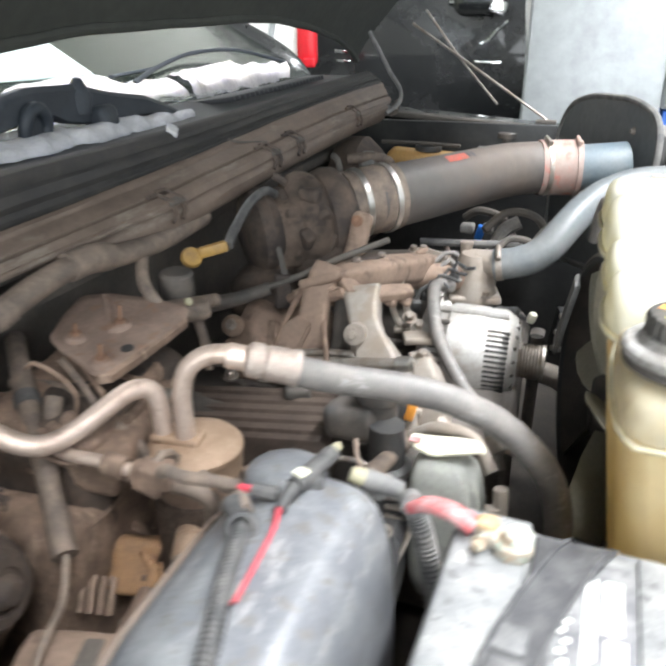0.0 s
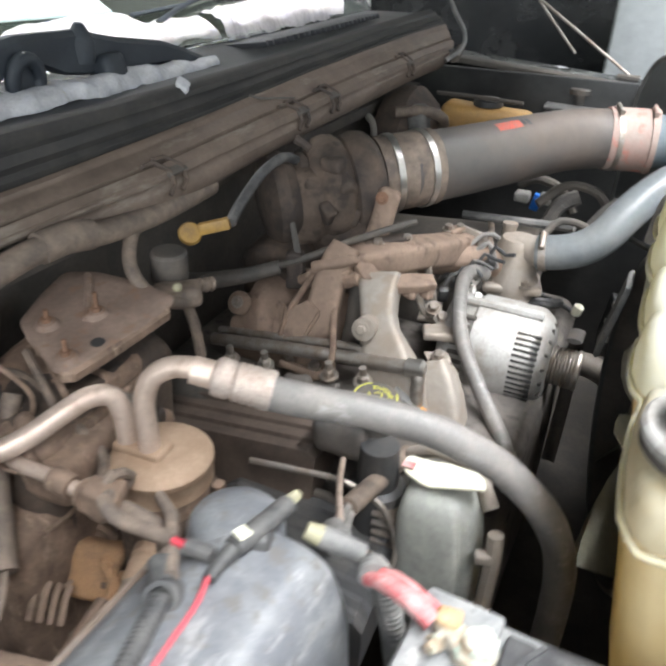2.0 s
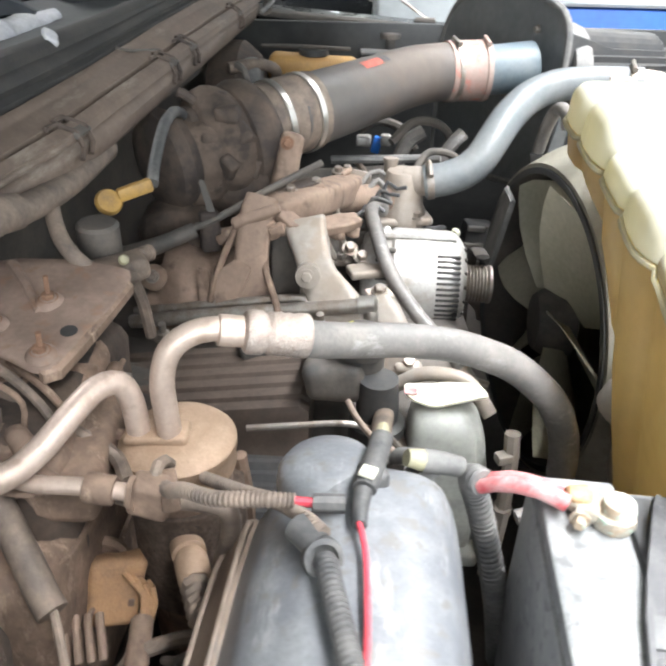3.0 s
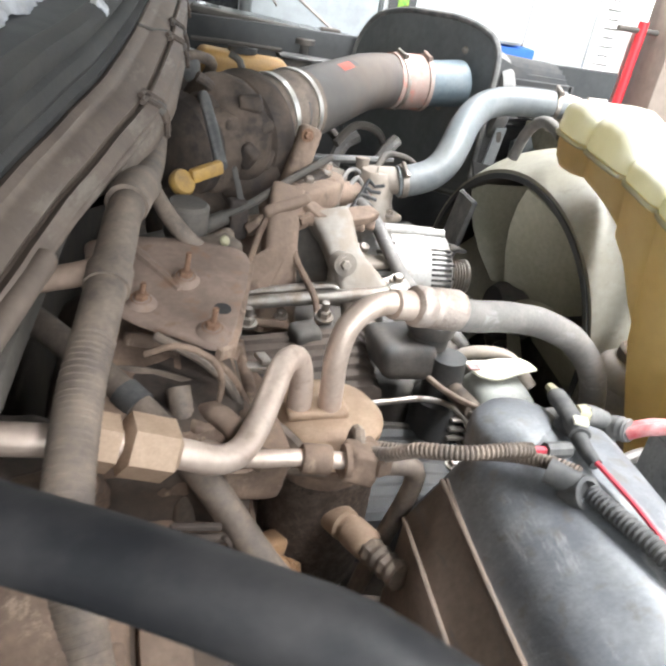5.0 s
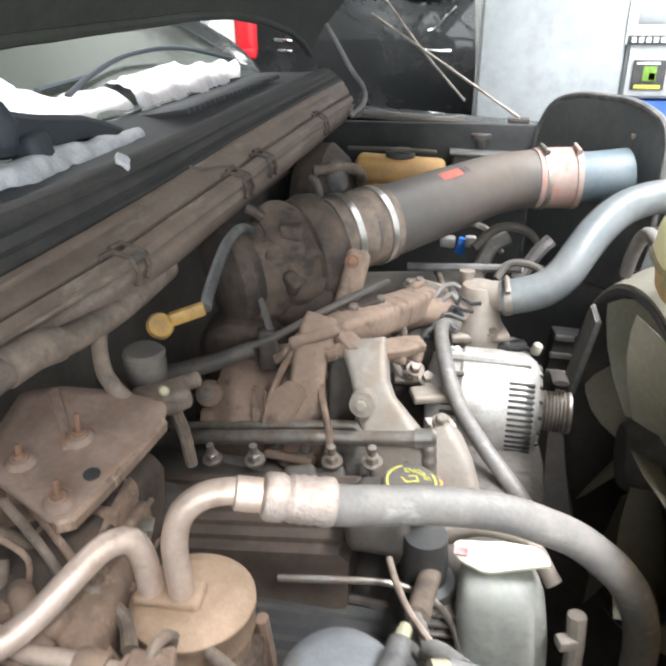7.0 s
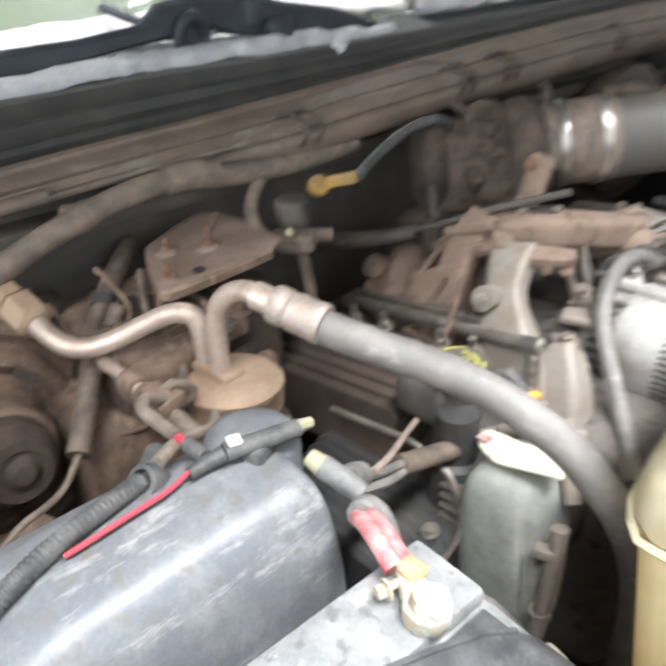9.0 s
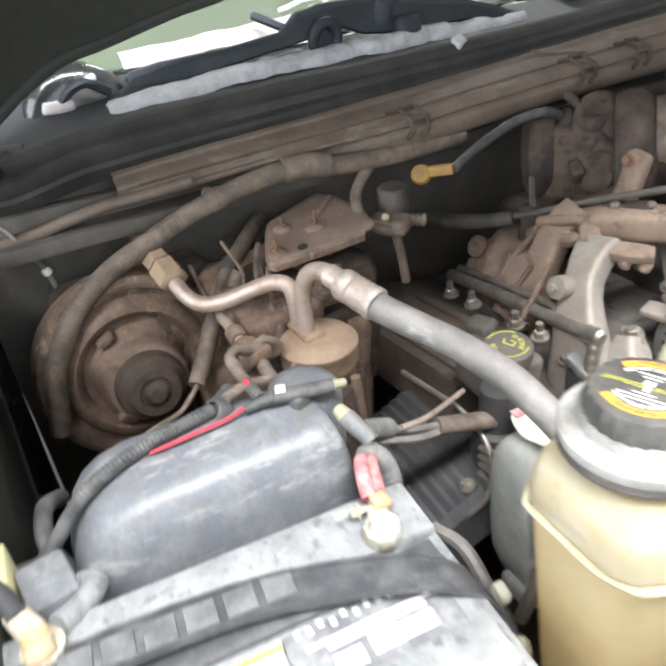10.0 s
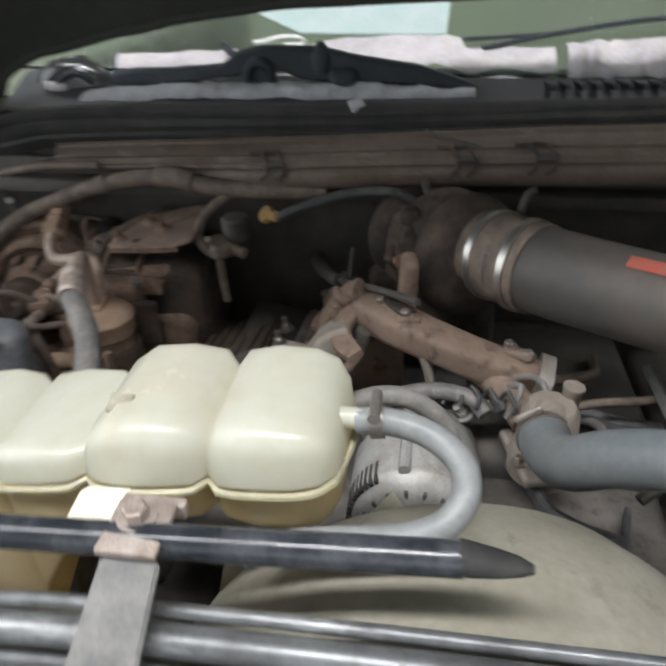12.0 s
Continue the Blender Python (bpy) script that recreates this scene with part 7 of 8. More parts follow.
part("clamp", band((0.008, 1.333, 1.2207), (0.97, 0.22, 0.02), 0.0498, 0.007, True, (0, -0.3, 1)), "silicone", tub, "dusty hose clamp")


def tube_patch(name, s0, s1, a0, a1, mat, label=""):
    """A printed patch lying on the intake tube: along its axis from s0 to s1, round it from angle a0 to a1."""
    a_, b_ = Vector((-0.225, 1.108, 1.211)), Vector((-0.183, 1.172, 1.214))
    ax = (b_ - a_).normalized()
    side_ = ax.cross(Vector((0, 0, 1))).normalized()
    up_ = side_.cross(ax)
    verts = []
    n, m = 8, 6
    for i in range(n + 1):
        c = a_ + ax * (s0 + (s1 - s0) * i / n)
        for k in range(m + 1):
            a = radians(a0 + (a1 - a0) * k / m)
            verts.append(c + (side_ * math.cos(a) + up_ * math.sin(a)) * 0.0512)
    faces = [(i * (m + 1) + k, i * (m + 1) + k + 1, (i + 1) * (m + 1) + k + 1, (i + 1) * (m + 1) + k) for i in range(n) for k in range(m)]
    return part(name, bm_of(verts, faces), mat, tub, label)


tube_patch("red_mark", 0.035, 0.082, 58, 76, "redprint", "faded red printed mark")
tube_patch("print_bar", 0.084, 0.090, 62, 76, "black")
tube_patch("print_bar", 0.093, 0.100, 60, 75, "black")
part("crease", tube([(-0.172, 1.128, 1.1985), (-0.155, 1.156, 1.204), (-0.135, 1.187, 1.206), (-0.110, 1.222, 1.207)], 0.0011, 6), "dark", tub, "thin dark crease along the tube")
single("air_pipe", tube([(0.012, 1.334, 1.221), (0.05, 1.340, 1.223), (0.095, 1.352, 1.226)], (0.041, 0.043), 26), "bluepipe", "short blue-grey pipe between sleeve and heat shield", "pipe")

# heat shield and filter
hs = thing("heat_shield", (0.06, 1.48, 1.0), "dark grey sheet-metal heat shield with rounded trimmed edge", "heat shield")
hx, hy = Vector((0.175, -0.405, 0)).normalized(), Vector((0, 0, 1))
o = Vector((0.050, 1.50, 0))
out = rounded([(-0.215, 0.950), (0.225, 1.024), (0.225, 1.315), (0.12, 1.338), (-0.06, 1.330), (-0.16, 1.305), (-0.215, 1.235)], [0.01, 0.01, 0.07, 0.05, 0.08, 0.06, 0.05], 6)
pts3 = [tuple(o + hx * u + hy * v) for u, v in out]
part("panel", plate(pts3, (0.92, 0.4, 0), 0.004), "shield", hs)
part("edge_trim", tube(pts3 + [pts3[0]], 0.0065, 8), "rubber", hs, "grey rubber edge trim")
part("side_panel", plate([tuple(o + hx * 0.222 + hy * 1.29), tuple(o + hx * 0.222 + hy * 1.03), tuple(o + hx * 0.222 + Vector((0.22, 0.08, 1.03))), tuple(o + hx * 0.222 + Vector((0.22, 0.08, 1.22)))], (0, 1, 0), 0.004), "black", hs)
for k, (u, v) in enumerate(((0.14, 1.285), (0.10, 1.17))):
    part("bolt", bolt(tuple(o + hx * u + hy * v + Vector((-0.004, -0.002, 0))), (-0.92, -0.4, 0), 0.005, 0.006), "dullsteel", hs)
flt = thing("cone_filter", (0.24, 1.42, 1.2), "black pleated cone air filter", "air filter")
part("pleats", turn([(0.085, 0), (0.075, 0.15), (0.06, 0.16), (0, 0.16)], (0.16, 1.37, 1.205), (0.95, 0.2, 0), 72, lambda k, j: 1.0 if k % 2 else 0.92), "black", flt)
part("base", turn([(0.09, -0.02), (0.092, 0.0), (0.088, 0.01)], (0.16, 1.37, 1.205), (0.95, 0.2, 0), 36), "rubber", flt)
single("fender_vent", join(*[box((0.30 + k * 0.012, 1.52, 1.225 - 0.002 * k), (0.006, 0.14, 0.05), 0.001) for k in range(9)]), "black", "black louvred vent panel beside the air filter", "vent")

# radiator hose and thermostat housing
th = thing("thermostat_housing", (-0.12, 1.06, 1.03), "dusty cast aluminium thermostat housing", "thermostat housing")
part("body", turn([(0.036, -0.06), (0.038, -0.035), (0.032, -0.02), (0.030, 0.02), (0.024, 0.03), (0, 0.031)], (-0.122, 1.062, 1.095), (0, 0, 1), 28), "alloy", th)
part("flange", lump((-0.122, 1.058, 1.055), (0.085, 0.062, 0.014), 0.005, (0, 0, 15), rough=0.001), "alloy", th)
part("outlet", tube([(-0.120, 1.060, 1.110), (-0.085, 1.052, 1.114), (-0.07, 1.052, 1.118)], 0.0215, 18), "alloy", th)
part("stub", turn([(0.010, 0), (0.010, 0.03), (0.0115, 0.032), (0.0115, 0.036), (0, 0.036)], (-0.142, 1.082, 1.10), (0, 0.1, 1), 14), "alloy", th)
part("bolt", bolt((-0.10, 1.035, 1.062), (0, 0, 1), 0.006, 0.008), "dullsteel", th)
part("bolt", bolt((-0.15, 1.04, 1.062), (0, 0, 1), 0.006, 0.008), "dullsteel", th)
rh = thing("radiator_hose", (0.05, 1.13, 1.12), "thick smooth grey upper radiator hose", "hose")
part("hose", tube([(-0.092, 1.050, 1.113), (-0.065, 1.050, 1.118), (-0.035, 1.056, 1.128), (-0.012, 1.066, 1.146), (0.008, 1.088, 1.172), (0.032, 1.125, 1.195), (0.065, 1.165, 1.214), (0.105, 1.190, 1.226), (0.150, 1.195, 1.231), (0.195, 1.190, 1.233), (0.232, 1.185, 1.234)], 0.0245, 22), "radhose", rh)
part("clamp", band((-0.084, 1.050, 1.114), (1, 0.05, 0.15), 0.0252, 0.010, True, (0, -0.6, 1)), "dullsteel", rh)
part("clamp", band((0.214, 1.188, 1.2335), (1, -0.1, 0), 0.0252, 0.008, True, (0, -0.3, 1)), "dullsteel", rh)
single("radiator_neck", tube([(0.218, 1.187, 1.234), (0.252, 1.184, 1.232), (0.29, 1.18, 1.215)], 0.021, 18), "crimp", "pale radiator neck below the hose", "neck")

# alternator
alt = thing("alternator", (-0.1, 0.925, 0.96), "grey cast aluminium alternator with slotted vents and ribbed pulley", "alternator")
AC = Vector((0.003, 0.928, 1.011))
body_rows = [(0.044, -0.180), (0.062, -0.177), (0.0690, -0.168), (0.0690, -0.140), (0.0725, -0.136), (0.0725, -0.088), (0.0712, -0.084), (0.0712, -0.062), (0.0695, -0.057), (0.0615, -0.046), (0.050, -0.039), (0.036, -0.037), (0, -0.037)]
part("case", turn(body_rows, AC, (1, 0, 0), 56), "altcase", alt)
for a in (radians(100), radians(215), radians(325)):
    part("through_rib", tube([tuple(AC + Vector((-0.165, 0.0735 * math.cos(a), 0.0735 * math.sin(a)))), tuple(AC + Vector((-0.055, 0.0725 * math.cos(a), 0.0725 * math.sin(a))))], 0.0065, 8), "altcase", alt)
for k in range(26):
    a = radians(126 + k * 5.9)
    v = Vector((0, math.cos(a), math.sin(a)))
    part("front_slot", box(tuple(AC + Vector((-0.065, 0, 0)) + v * 0.0692), (0.031, 0.0040, 0.006), 0.0015, (math.degrees(a) - 90, 0, 0)), "seal", alt)
for k in range(14):
    a = radians(132 + k * 10)
    v = Vector((0, math.cos(a), math.sin(a)))
    part("rear_slot", box(tuple(AC + Vector((-0.150, 0, 0)) + v * 0.0675), (0.021, 0.0062, 0.006), 0.0015, (math.degrees(a) - 90, 0, 0)), "dark", alt)
for k in range(18):
    a = radians(k * 20)
    v = Vector((0, math.cos(a), math.sin(a)))
    part("face_slot", box(tuple(AC + Vector((-0.0418, 0, 0)) + v * 0.0515), (0.006, 0.0045, 0.011), 0.0018, (math.degrees(a) - 90, 0, 0)), "dark", alt)
part("lid_window", box((-0.140, 0.893, 1.0705), (0.018, 0.020, 0.006), 0.002, (-32, 0, 0)), "dark", alt)
part("lid_window", box((-0.140, 0.8695, 1.044), (0.018, 0.024, 0.006), 0.002, (-62, 0, 0)), "dark", alt)
part("pulley", turn([(0.014, -0.048), (0.014, -0.040), (0.027, -0.039), (0.027, -0.036)] + [(0.0265 - 0.002 * (i % 2), -0.036 + 0.0022 * i) for i in range(14)] + [(0.027, -0.004), (0.026, 0.0), (0.012, 0.001), (0, 0.001)], AC, (1, 0, 0), 40), "dullsteel", alt, "ribbed steel pulley")
part("mount", lump((-0.10, 0.895, 0.945), (0.11, 0.05, 0.04), 0.008, rough=0.002), "alloy", alt)
part("mount_bolt", tube([(-0.055, 0.880, 0.948), (-0.035, 0.878, 0.948)], 0.006, 8), "dullsteel", alt)
al = thing("alternator_loom", (-0.14, 0.87, 1.05), "dusty grey taped wiring loom across the alternator", "loom")
part("loom", tube([(-0.148, 1.00, 1.085), (-0.163, 0.985, 1.094), (-0.166, 0.945, 1.100), (-0.158, 0.900, 1.094), (-0.147, 0.866, 1.074), (-0.128, 0.842, 1.046), (-0.098, 0.815, 1.016), (-0.070, 0.785, 0.998), (-0.050, 0.762, 0.982), (-0.035, 0.745, 0.94)], 0.0095, 12), "hose", al)
part("fitting", join(tube([(-0.048, 0.760, 0.978), (-0.035, 0.745, 0.965)], 0.0115, 10), tube([(-0.045, 0.755, 0.972), (-0.015, 0.748, 0.966)], 0.005, 8)), "dullsteel", al)

# wires and small fittings by the thermostat housing
for k, (pts, r, m) in enumerate((
        ([(-0.175, 1.02, 1.105), (-0.160, 1.035, 1.118), (-0.150, 1.03, 1.105), (-0.140, 1.02, 1.088)], 0.004, "hose"),
        ([(-0.185, 1.03, 1.110), (-0.170, 1.05, 1.124), (-0.150, 1.06, 1.118), (-0.150, 1.03, 1.09)], 0.0035, "hose"),
        ([(-0.24, 1.19, 1.098), (-0.16, 1.19, 1.102), (-0.10, 1.19, 1.105), (-0.06, 1.18, 1.11)], 0.007, "rubber"),
        ([(-0.10, 1.14, 1.105), (-0.08, 1.16, 1.125), (-0.04, 1.16, 1.12), (-0.02, 1.13, 1.10)], 0.006, "dark"),
        ([(-0.20, 1.46, 1.08), (-0.17, 1.45, 1.10), (-0.12, 1.44, 1.09), (-0.09, 1.43, 1.05)], 0.009, "dark"),
        ([(-0.14, 1.30, 1.10), (-0.10, 1.33, 1.13), (-0.05, 1.35, 1.12), (-0.02, 1.36, 1.08)], 0.008, "dark"),
        ([(-0.13, 1.36, 1.03), (-0.11, 1.37, 1.08), (-0.08, 1.38, 1.10)], 0.014, "hose"),
        ([(-0.06, 1.32, 1.04), (-0.03, 1.33, 1.09), (-0.01, 1.34, 1.11)], 0.013, "hose"),
        ([(-0.160, 1.075, 1.088), (-0.178, 1.129, 1.09), (-0.185, 1.167, 1.09), (-0.20, 1.22, 1.088)], 0.005, "loom"),
        ([(-0.188, 1.099, 1.06), (-0.176, 1.125, 1.062), (-0.150, 1.138, 1.062), (-0.159, 1.167, 1.06), (-0.168, 1.21, 1.055)], 0.006, "hose"),
        ([(-0.225, 1.045, 1.055), (-0.255, 1.075, 1.06), (-0.267, 1.105, 1.055), (-0.292, 1.144, 1.05), (-0.345, 1.155, 1.04)], 0.007, "loom"),
        ([(-0.135, 1.03, 1.03), (-0.096, 1.05, 1.035), (-0.065, 1.066, 1.03), (-0.054, 1.097, 1.02), (-0.06, 1.14, 1.0)], 0.008, "blackloom"),
        ([(-0.24, 1.06, 1.03), (-0.22, 1.10, 1.045), (-0.20, 1.15, 1.045), (-0.21, 1.21, 1.03)], 0.010, "rubber"))):
    single("engine_wire", tube(pts, r, 8), m, "dusty wiring and small hoses behind the thermostat housing", "wire", "engine wires")
plug = thing("sender_plug", (-0.03, 1.14, 0.985), "small pale sender plug deep beside the fan", "plug")
part("body", turn([(0.006, 0.0), (0.008, 0.003), (0.008, 0.016), (0.005, 0.019), (0, 0.02)], (-0.030, 1.141, 0.985), (0.3, 0, 1), 16), "cream", plug)
part("wire", tube([(-0.031, 1.141, 0.988), (-0.05, 1.146, 0.994), (-0.075, 1.15, 1.0), (-0.108, 1.159, 1.0)], 0.004, 8), "blackloom", plug)
bl = thing("blue_connector", (-0.17, 1.485, 1.03), "small blue and grey wiring connector deep in the bay", "connector")
part("shell", box((-0.168, 1.485, 1.043), (0.018, 0.016, 0.034), 0.003, (0, 15, 0)), "blue", bl)
part("grey_shell", lump((-0.195, 1.47, 1.055), (0.03, 0.03, 0.02), 0.005, rough=0.002), "altcase", bl)
part("grey_shell", lump((-0.150, 1.47, 1.058), (0.022, 0.02, 0.022), 0.004, rough=0.002), "altcase", bl)
fit = thing("fuel_fittings", (-0.165, 1.0, 1.05), "cluster of dusty grey fittings beside the alternator", "fittings")
part("block", lump((-0.178, 0.965, 1.045), (0.03, 0.04, 0.06), 0.006, rough=0.003), "dark", fit)
for k in range(4):
    part("fitting", join(bolt((-0.168, 0.935 + 0.022 * k, 1.052 + 0.008 * k), (0.3, -0.5, 0.8), 0.008, 0.01), turn([(0.006, 0), (0.006, 0.02), (0, 0.021)], (-0.168, 0.935 + 0.022 * k, 1.052 + 0.008 * k), (0.3, -0.5, 0.8), 10)), "altcase", fit)

# brake reservoir and booster on the far side
res = thing("brake_reservoir", (-0.31, 1.54, 1.12), "amber brake fluid reservoir with a black cap", "reservoir")
part("body", lump((-0.305, 1.545, 1.178), (0.185, 0.075, 0.052), 0.016, (0, 3, 3), rough=0.001), "amber", res)
part("lower", lump((-0.305, 1.545, 1.14), (0.15, 0.06, 0.04), 0.01, rough=0.001), "amber", res)
part("cap", turn([(0.028, 0.0), (0.030, 0.002), (0.030, 0.012), (0.024, 0.016), (0, 0.016)], (-0.305, 1.545, 1.204), (0, 0, 1), 28), "black", res)
part("rod", tube([(-0.41, 1.53, 1.222), (-0.33, 1.52, 1.224), (-0.23, 1.515, 1.222)], 0.004, 8), "dark", res)
fbox = thing("fluid_box", (-0.16, 1.715, 1.15), "dark plastic box with a flat round cap behind the intake tube", "box")
part("body", box((-0.155, 1.712, 1.160), (0.115, 0.085, 0.060), 0.010, (0, 2, 4), 3), "dustblack", fbox)
part("ledge", box((-0.135, 1.690, 1.190), (0.160, 0.060, 0.006), 0.002, (0, 2, 4)), "rubber", fbox, "grey flat ledge")
part("cap", turn([(0.012, -0.030), (0.013, -0.010), (0.024, -0.008), (0.025, 0.002), (0.022, 0.005), (0, 0.0055)], (-0.150, 1.725, 1.224), (0, 0, 1), 28), "dustblack", fbox)
bst = thing("brake_booster", (-0.44, 1.50, 1.1), "dusty grey brake booster against the firewall", "booster")
part("drum", turn([(0.11, -0.06), (0.125, -0.03), (0.125, 0.0), (0.10, 0.03), (0.05, 0.045), (0, 0.046)], (-0.44, 1.50, 1.11), (1, 0, 0), 36), "casting", bst)
part("fitting", lump((-0.412, 1.43, 1.185), (0.04, 0.05, 0.06), 0.015, rough=0.002), "rubber", bst)
single("firewall_hose", tube([(-0.45, 1.40, 1.20), (-0.40, 1.42, 1.205), (-0.37, 1.45, 1.19), (-0.38, 1.50, 1.15)], 0.011, 10), "loom", "dusty vacuum hose to the brake booster", "hose")

# pump reservoir, its flap, and the dark canister
jug = thing("pump_reservoir", (-0.08, 0.59, 0.88), "grimy grey plastic pump reservoir with a rounded top", "reservoir")
jr = []
for z, sx, sy, dx in ((0.862, 0.022, 0.020, 0.004), (0.872, 0.034, 0.030, 0.002), (0.895, 0.039, 0.036, 0.0), (0.94, 0.041, 0.038, -0.002), (0.985, 0.040, 0.038, -0.004), (1.010, 0.038, 0.036, -0.006), (1.026, 0.034, 0.033, -0.008), (1.036, 0.027, 0.026, -0.010), (1.040, 0.014, 0.015, -0.010)):
    ring = []
    for k in range(48):
        a = 2 * math.pi * k / 48
        groove = 1 - 0.20 * math.exp(-((math.degrees(a) - 318) / 13) ** 2) * min(1, max(0, (1.03 - z) / 0.02))
        ring.append((-0.074 + dx + sx * groove * (abs(math.cos(a)) ** 0.45) * math.copysign(1, math.cos(a)), 0.604 + sy * groove * (abs(math.sin(a)) ** 0.5) * math.copysign(1, math.sin(a)), z))
    jr.append(ring)
part("body", loft(jr), "jug", jug, sharp=70)
part("foot", lump((-0.058, 0.582, 0.872), (0.046, 0.040, 0.020), 0.006, (0, 0, 0), rough=0.002), "jug", jug)
for k in range(5):
    part("fin", box((-0.132, 0.598, 0.955 + 0.012 * k), (0.026, 0.040, 0.004), 0.0015, (0, 8, 12)), "dullsteel", jug, "thin cooling fin")
part("pump_body", turn([(0.024, -0.05), (0.030, -0.045), (0.030, 0.02), (0.022, 0.03), (0, 0.031)], (-0.122, 0.604, 0.940), (-1, 0, 0.1), 24), "dustblack", jug, "dark pump body")
part("bracket", join(tube([(-0.022, 0.575, 1.035), (-0.020, 0.57, 1.0), (-0.022, 0.56, 0.93), (-0.03, 0.55, 0.87)], 0.0075, 8), box((-0.028, 0.567, 1.012), (0.016, 0.012, 0.010), 0.002, (0, 0, 20)), tube([(-0.022, 0.562, 0.955), (-0.021, 0.563, 0.948)], 0.0095, 8)), "alloy", jug, "dusty grey pipe bracket")
part("neck_pipe", tube([(-0.13, 0.655, 1.025), (-0.10, 0.650, 1.045), (-0.06, 0.64, 1.045), (-0.035, 0.62, 1.02)], 0.008, 10), "alloy", jug)
fl2 = thing("warning_flap", (-0.085, 0.612, 1.05), "pale cream warning flap on the pump reservoir", "label")
part("flap", plate([(x, y, 1.050 + 0.004 * math.sin(x * 80)) for x, y in rounded([(-0.122, 0.600), (-0.090, 0.592), (-0.040, 0.606), (-0.048, 0.622), (-0.090, 0.632), (-0.124, 0.622)], 0.010, 4)], (0, 0.1, 1), 0.002, 0), "cream", fl2)
part("red_corner", box((-0.117, 0.607, 1.0535), (0.012, 0.010, 0.001), 0), "red", fl2)
cn = thing("dark_canister", (-0.16, 0.62, 0.95), "black round canister below the hose", "canister")
part("can", turn([(0.026, -0.12), (0.028, -0.11), (0.028, -0.02), (0.021, -0.016), (0.021, 0.0), (0.019, 0.03), (0, 0.031)], (-0.148, 0.608, 1.035), (0, 0, 1), 28), "black", cn)
single("pump_loom", tube([(-0.146, 0.530, 1.051), (-0.144, 0.560, 1.043), (-0.141, 0.600, 1.032), (-0.139, 0.640, 1.021), (-0.138, 0.668, 1.013)], 0.0098, 12), "loom", "dusty sleeve of wires towards the pump", "loom")
for k, pts in enumerate(([(-0.118, 0.440, 1.112), (-0.130, 0.466, 1.090), (-0.140, 0.500, 1.066), (-0.147, 0.536, 1.050)], [(-0.126, 0.440, 1.106), (-0.138, 0.468, 1.082), (-0.145, 0.500, 1.060), (-0.149, 0.536, 1.048)],
                         [(-0.112, 0.442, 1.100), (-0.124, 0.470, 1.078), (-0.136, 0.505, 1.056), (-0.144, 0.536, 1.045)])):
    single("thin_wire", tube(pts, 0.0040, 8), "hose", "thin dusty wire leaving the plastic cover", "wire", "thin wires")
single("stripped_wire", tube([(-0.132, 0.482, 1.082), (-0.150, 0.520, 1.064), (-0.166, 0.556, 1.056), (-0.176, 0.584, 1.054)], 0.0030, 8), "tube", "pale loose wire sticking up from the wiring", "wire")
single("taped_joint", tube([(-0.112, 0.436, 1.114), (-0.120, 0.450, 1.104), (-0.130, 0.466, 1.090)], 0.0105, 12), "rubber", "grey taped wiring joint", "wire")
single("trans_line", tube([(-0.27, 0.565, 1.03), (-0.22, 0.572, 1.032), (-0.17, 0.58, 1.03), (-0.13, 0.582, 1.01), (-0.11, 0.57, 0.97), (-0.12, 0.54, 0.93)], 0.0032, 8), "dullsteel", "thin bright pipe curving beside the canister", "pipe")
srows = []
for x, z in ((-0.315, 0.925), (-0.30, 0.935), (-0.20, 0.940), (-0.125, 0.935), (-0.115, 0.925)):
    srows.append([(x, 0.50, z - 0.05)] + [(x, 0.505 + 0.006 * k, z + 0.0025 * k + (0.003 if k % 2 else 0)) for k in range(16)] + [(x, 0.604, z - 0.02)])
shield = thing("lower_shield", (-0.21, 0.55, 0.93), "dark ribbed shield low in the bay", "shield")
part("panel", loft(srows), "black", shield, sharp=30)
part("edge", tube([(-0.315, 0.602, 0.962), (-0.21, 0.604, 0.978), (-0.115, 0.602, 0.962)], 0.005, 8), "dustblack", shield)
part("bolt", bolt((-0.135, 0.56, 0.962), (0, -0.4, 1), 0.006, 0.007), "dullsteel", shield)

# hood hinge arm at the windscreen corner, and the thin cable with a white bead below it
hinge = part("hood_hinge", tube([(-0.60, 0.235, 1.285), (-0.53, 0.203, 1.283), (-0.468, 0.176, 1.280), (-0.438, 0.163, 1.280), (-0.41, 0.149, 1.280), (-0.38, 0.135, 1.275), (-0.34, 0.110, 1.25), (-0.32, 0.085, 1.16)], 0.0112, 14), "hinge", truck, "black steel hood hinge arm")
part("pivot", turn([(0.010, -0.02), (0.014, -0.018), (0.014, 0.018), (0.010, 0.02)], (-0.60, 0.235, 1.285), (0.3, 1, 0), 20), "dark", hinge)
bead = thing("beaded_cable", (-0.47, 0.22, 1.2), "thin grey cable with a white bead", "cable")
part("cable", tube([(-0.54, 0.19, 1.235), (-0.53, 0.204, 1.222), (-0.53, 0.216, 1.194), (-0.53, 0.230, 1.162), (-0.53, 0.236, 1.115), (-0.52, 0.235, 1.08)], 0.003, 8), "rubber", bead)
part("bead", turn([(0.003, -0.005), (0.0055, -0.003), (0.0055, 0.003), (0.003, 0.005)], (-0.53, 0.230, 1.162), (0, 0.3, -1), 12), "white", bead)

# ---- fan and shroud ----
fan = thing("cooling_fan", (0.06, 0.965, 0.94), "tan dusty cooling fan behind the alternator", "fan")
FC = Vector((0.108, 0.947, 0.946))
part("hub", turn([(0, -0.035), (0.040, -0.032), (0.048, -0.02), (0.048, 0.02), (0, 0.03)], FC, (1, 0, 0), 30), "dustblack", fan)
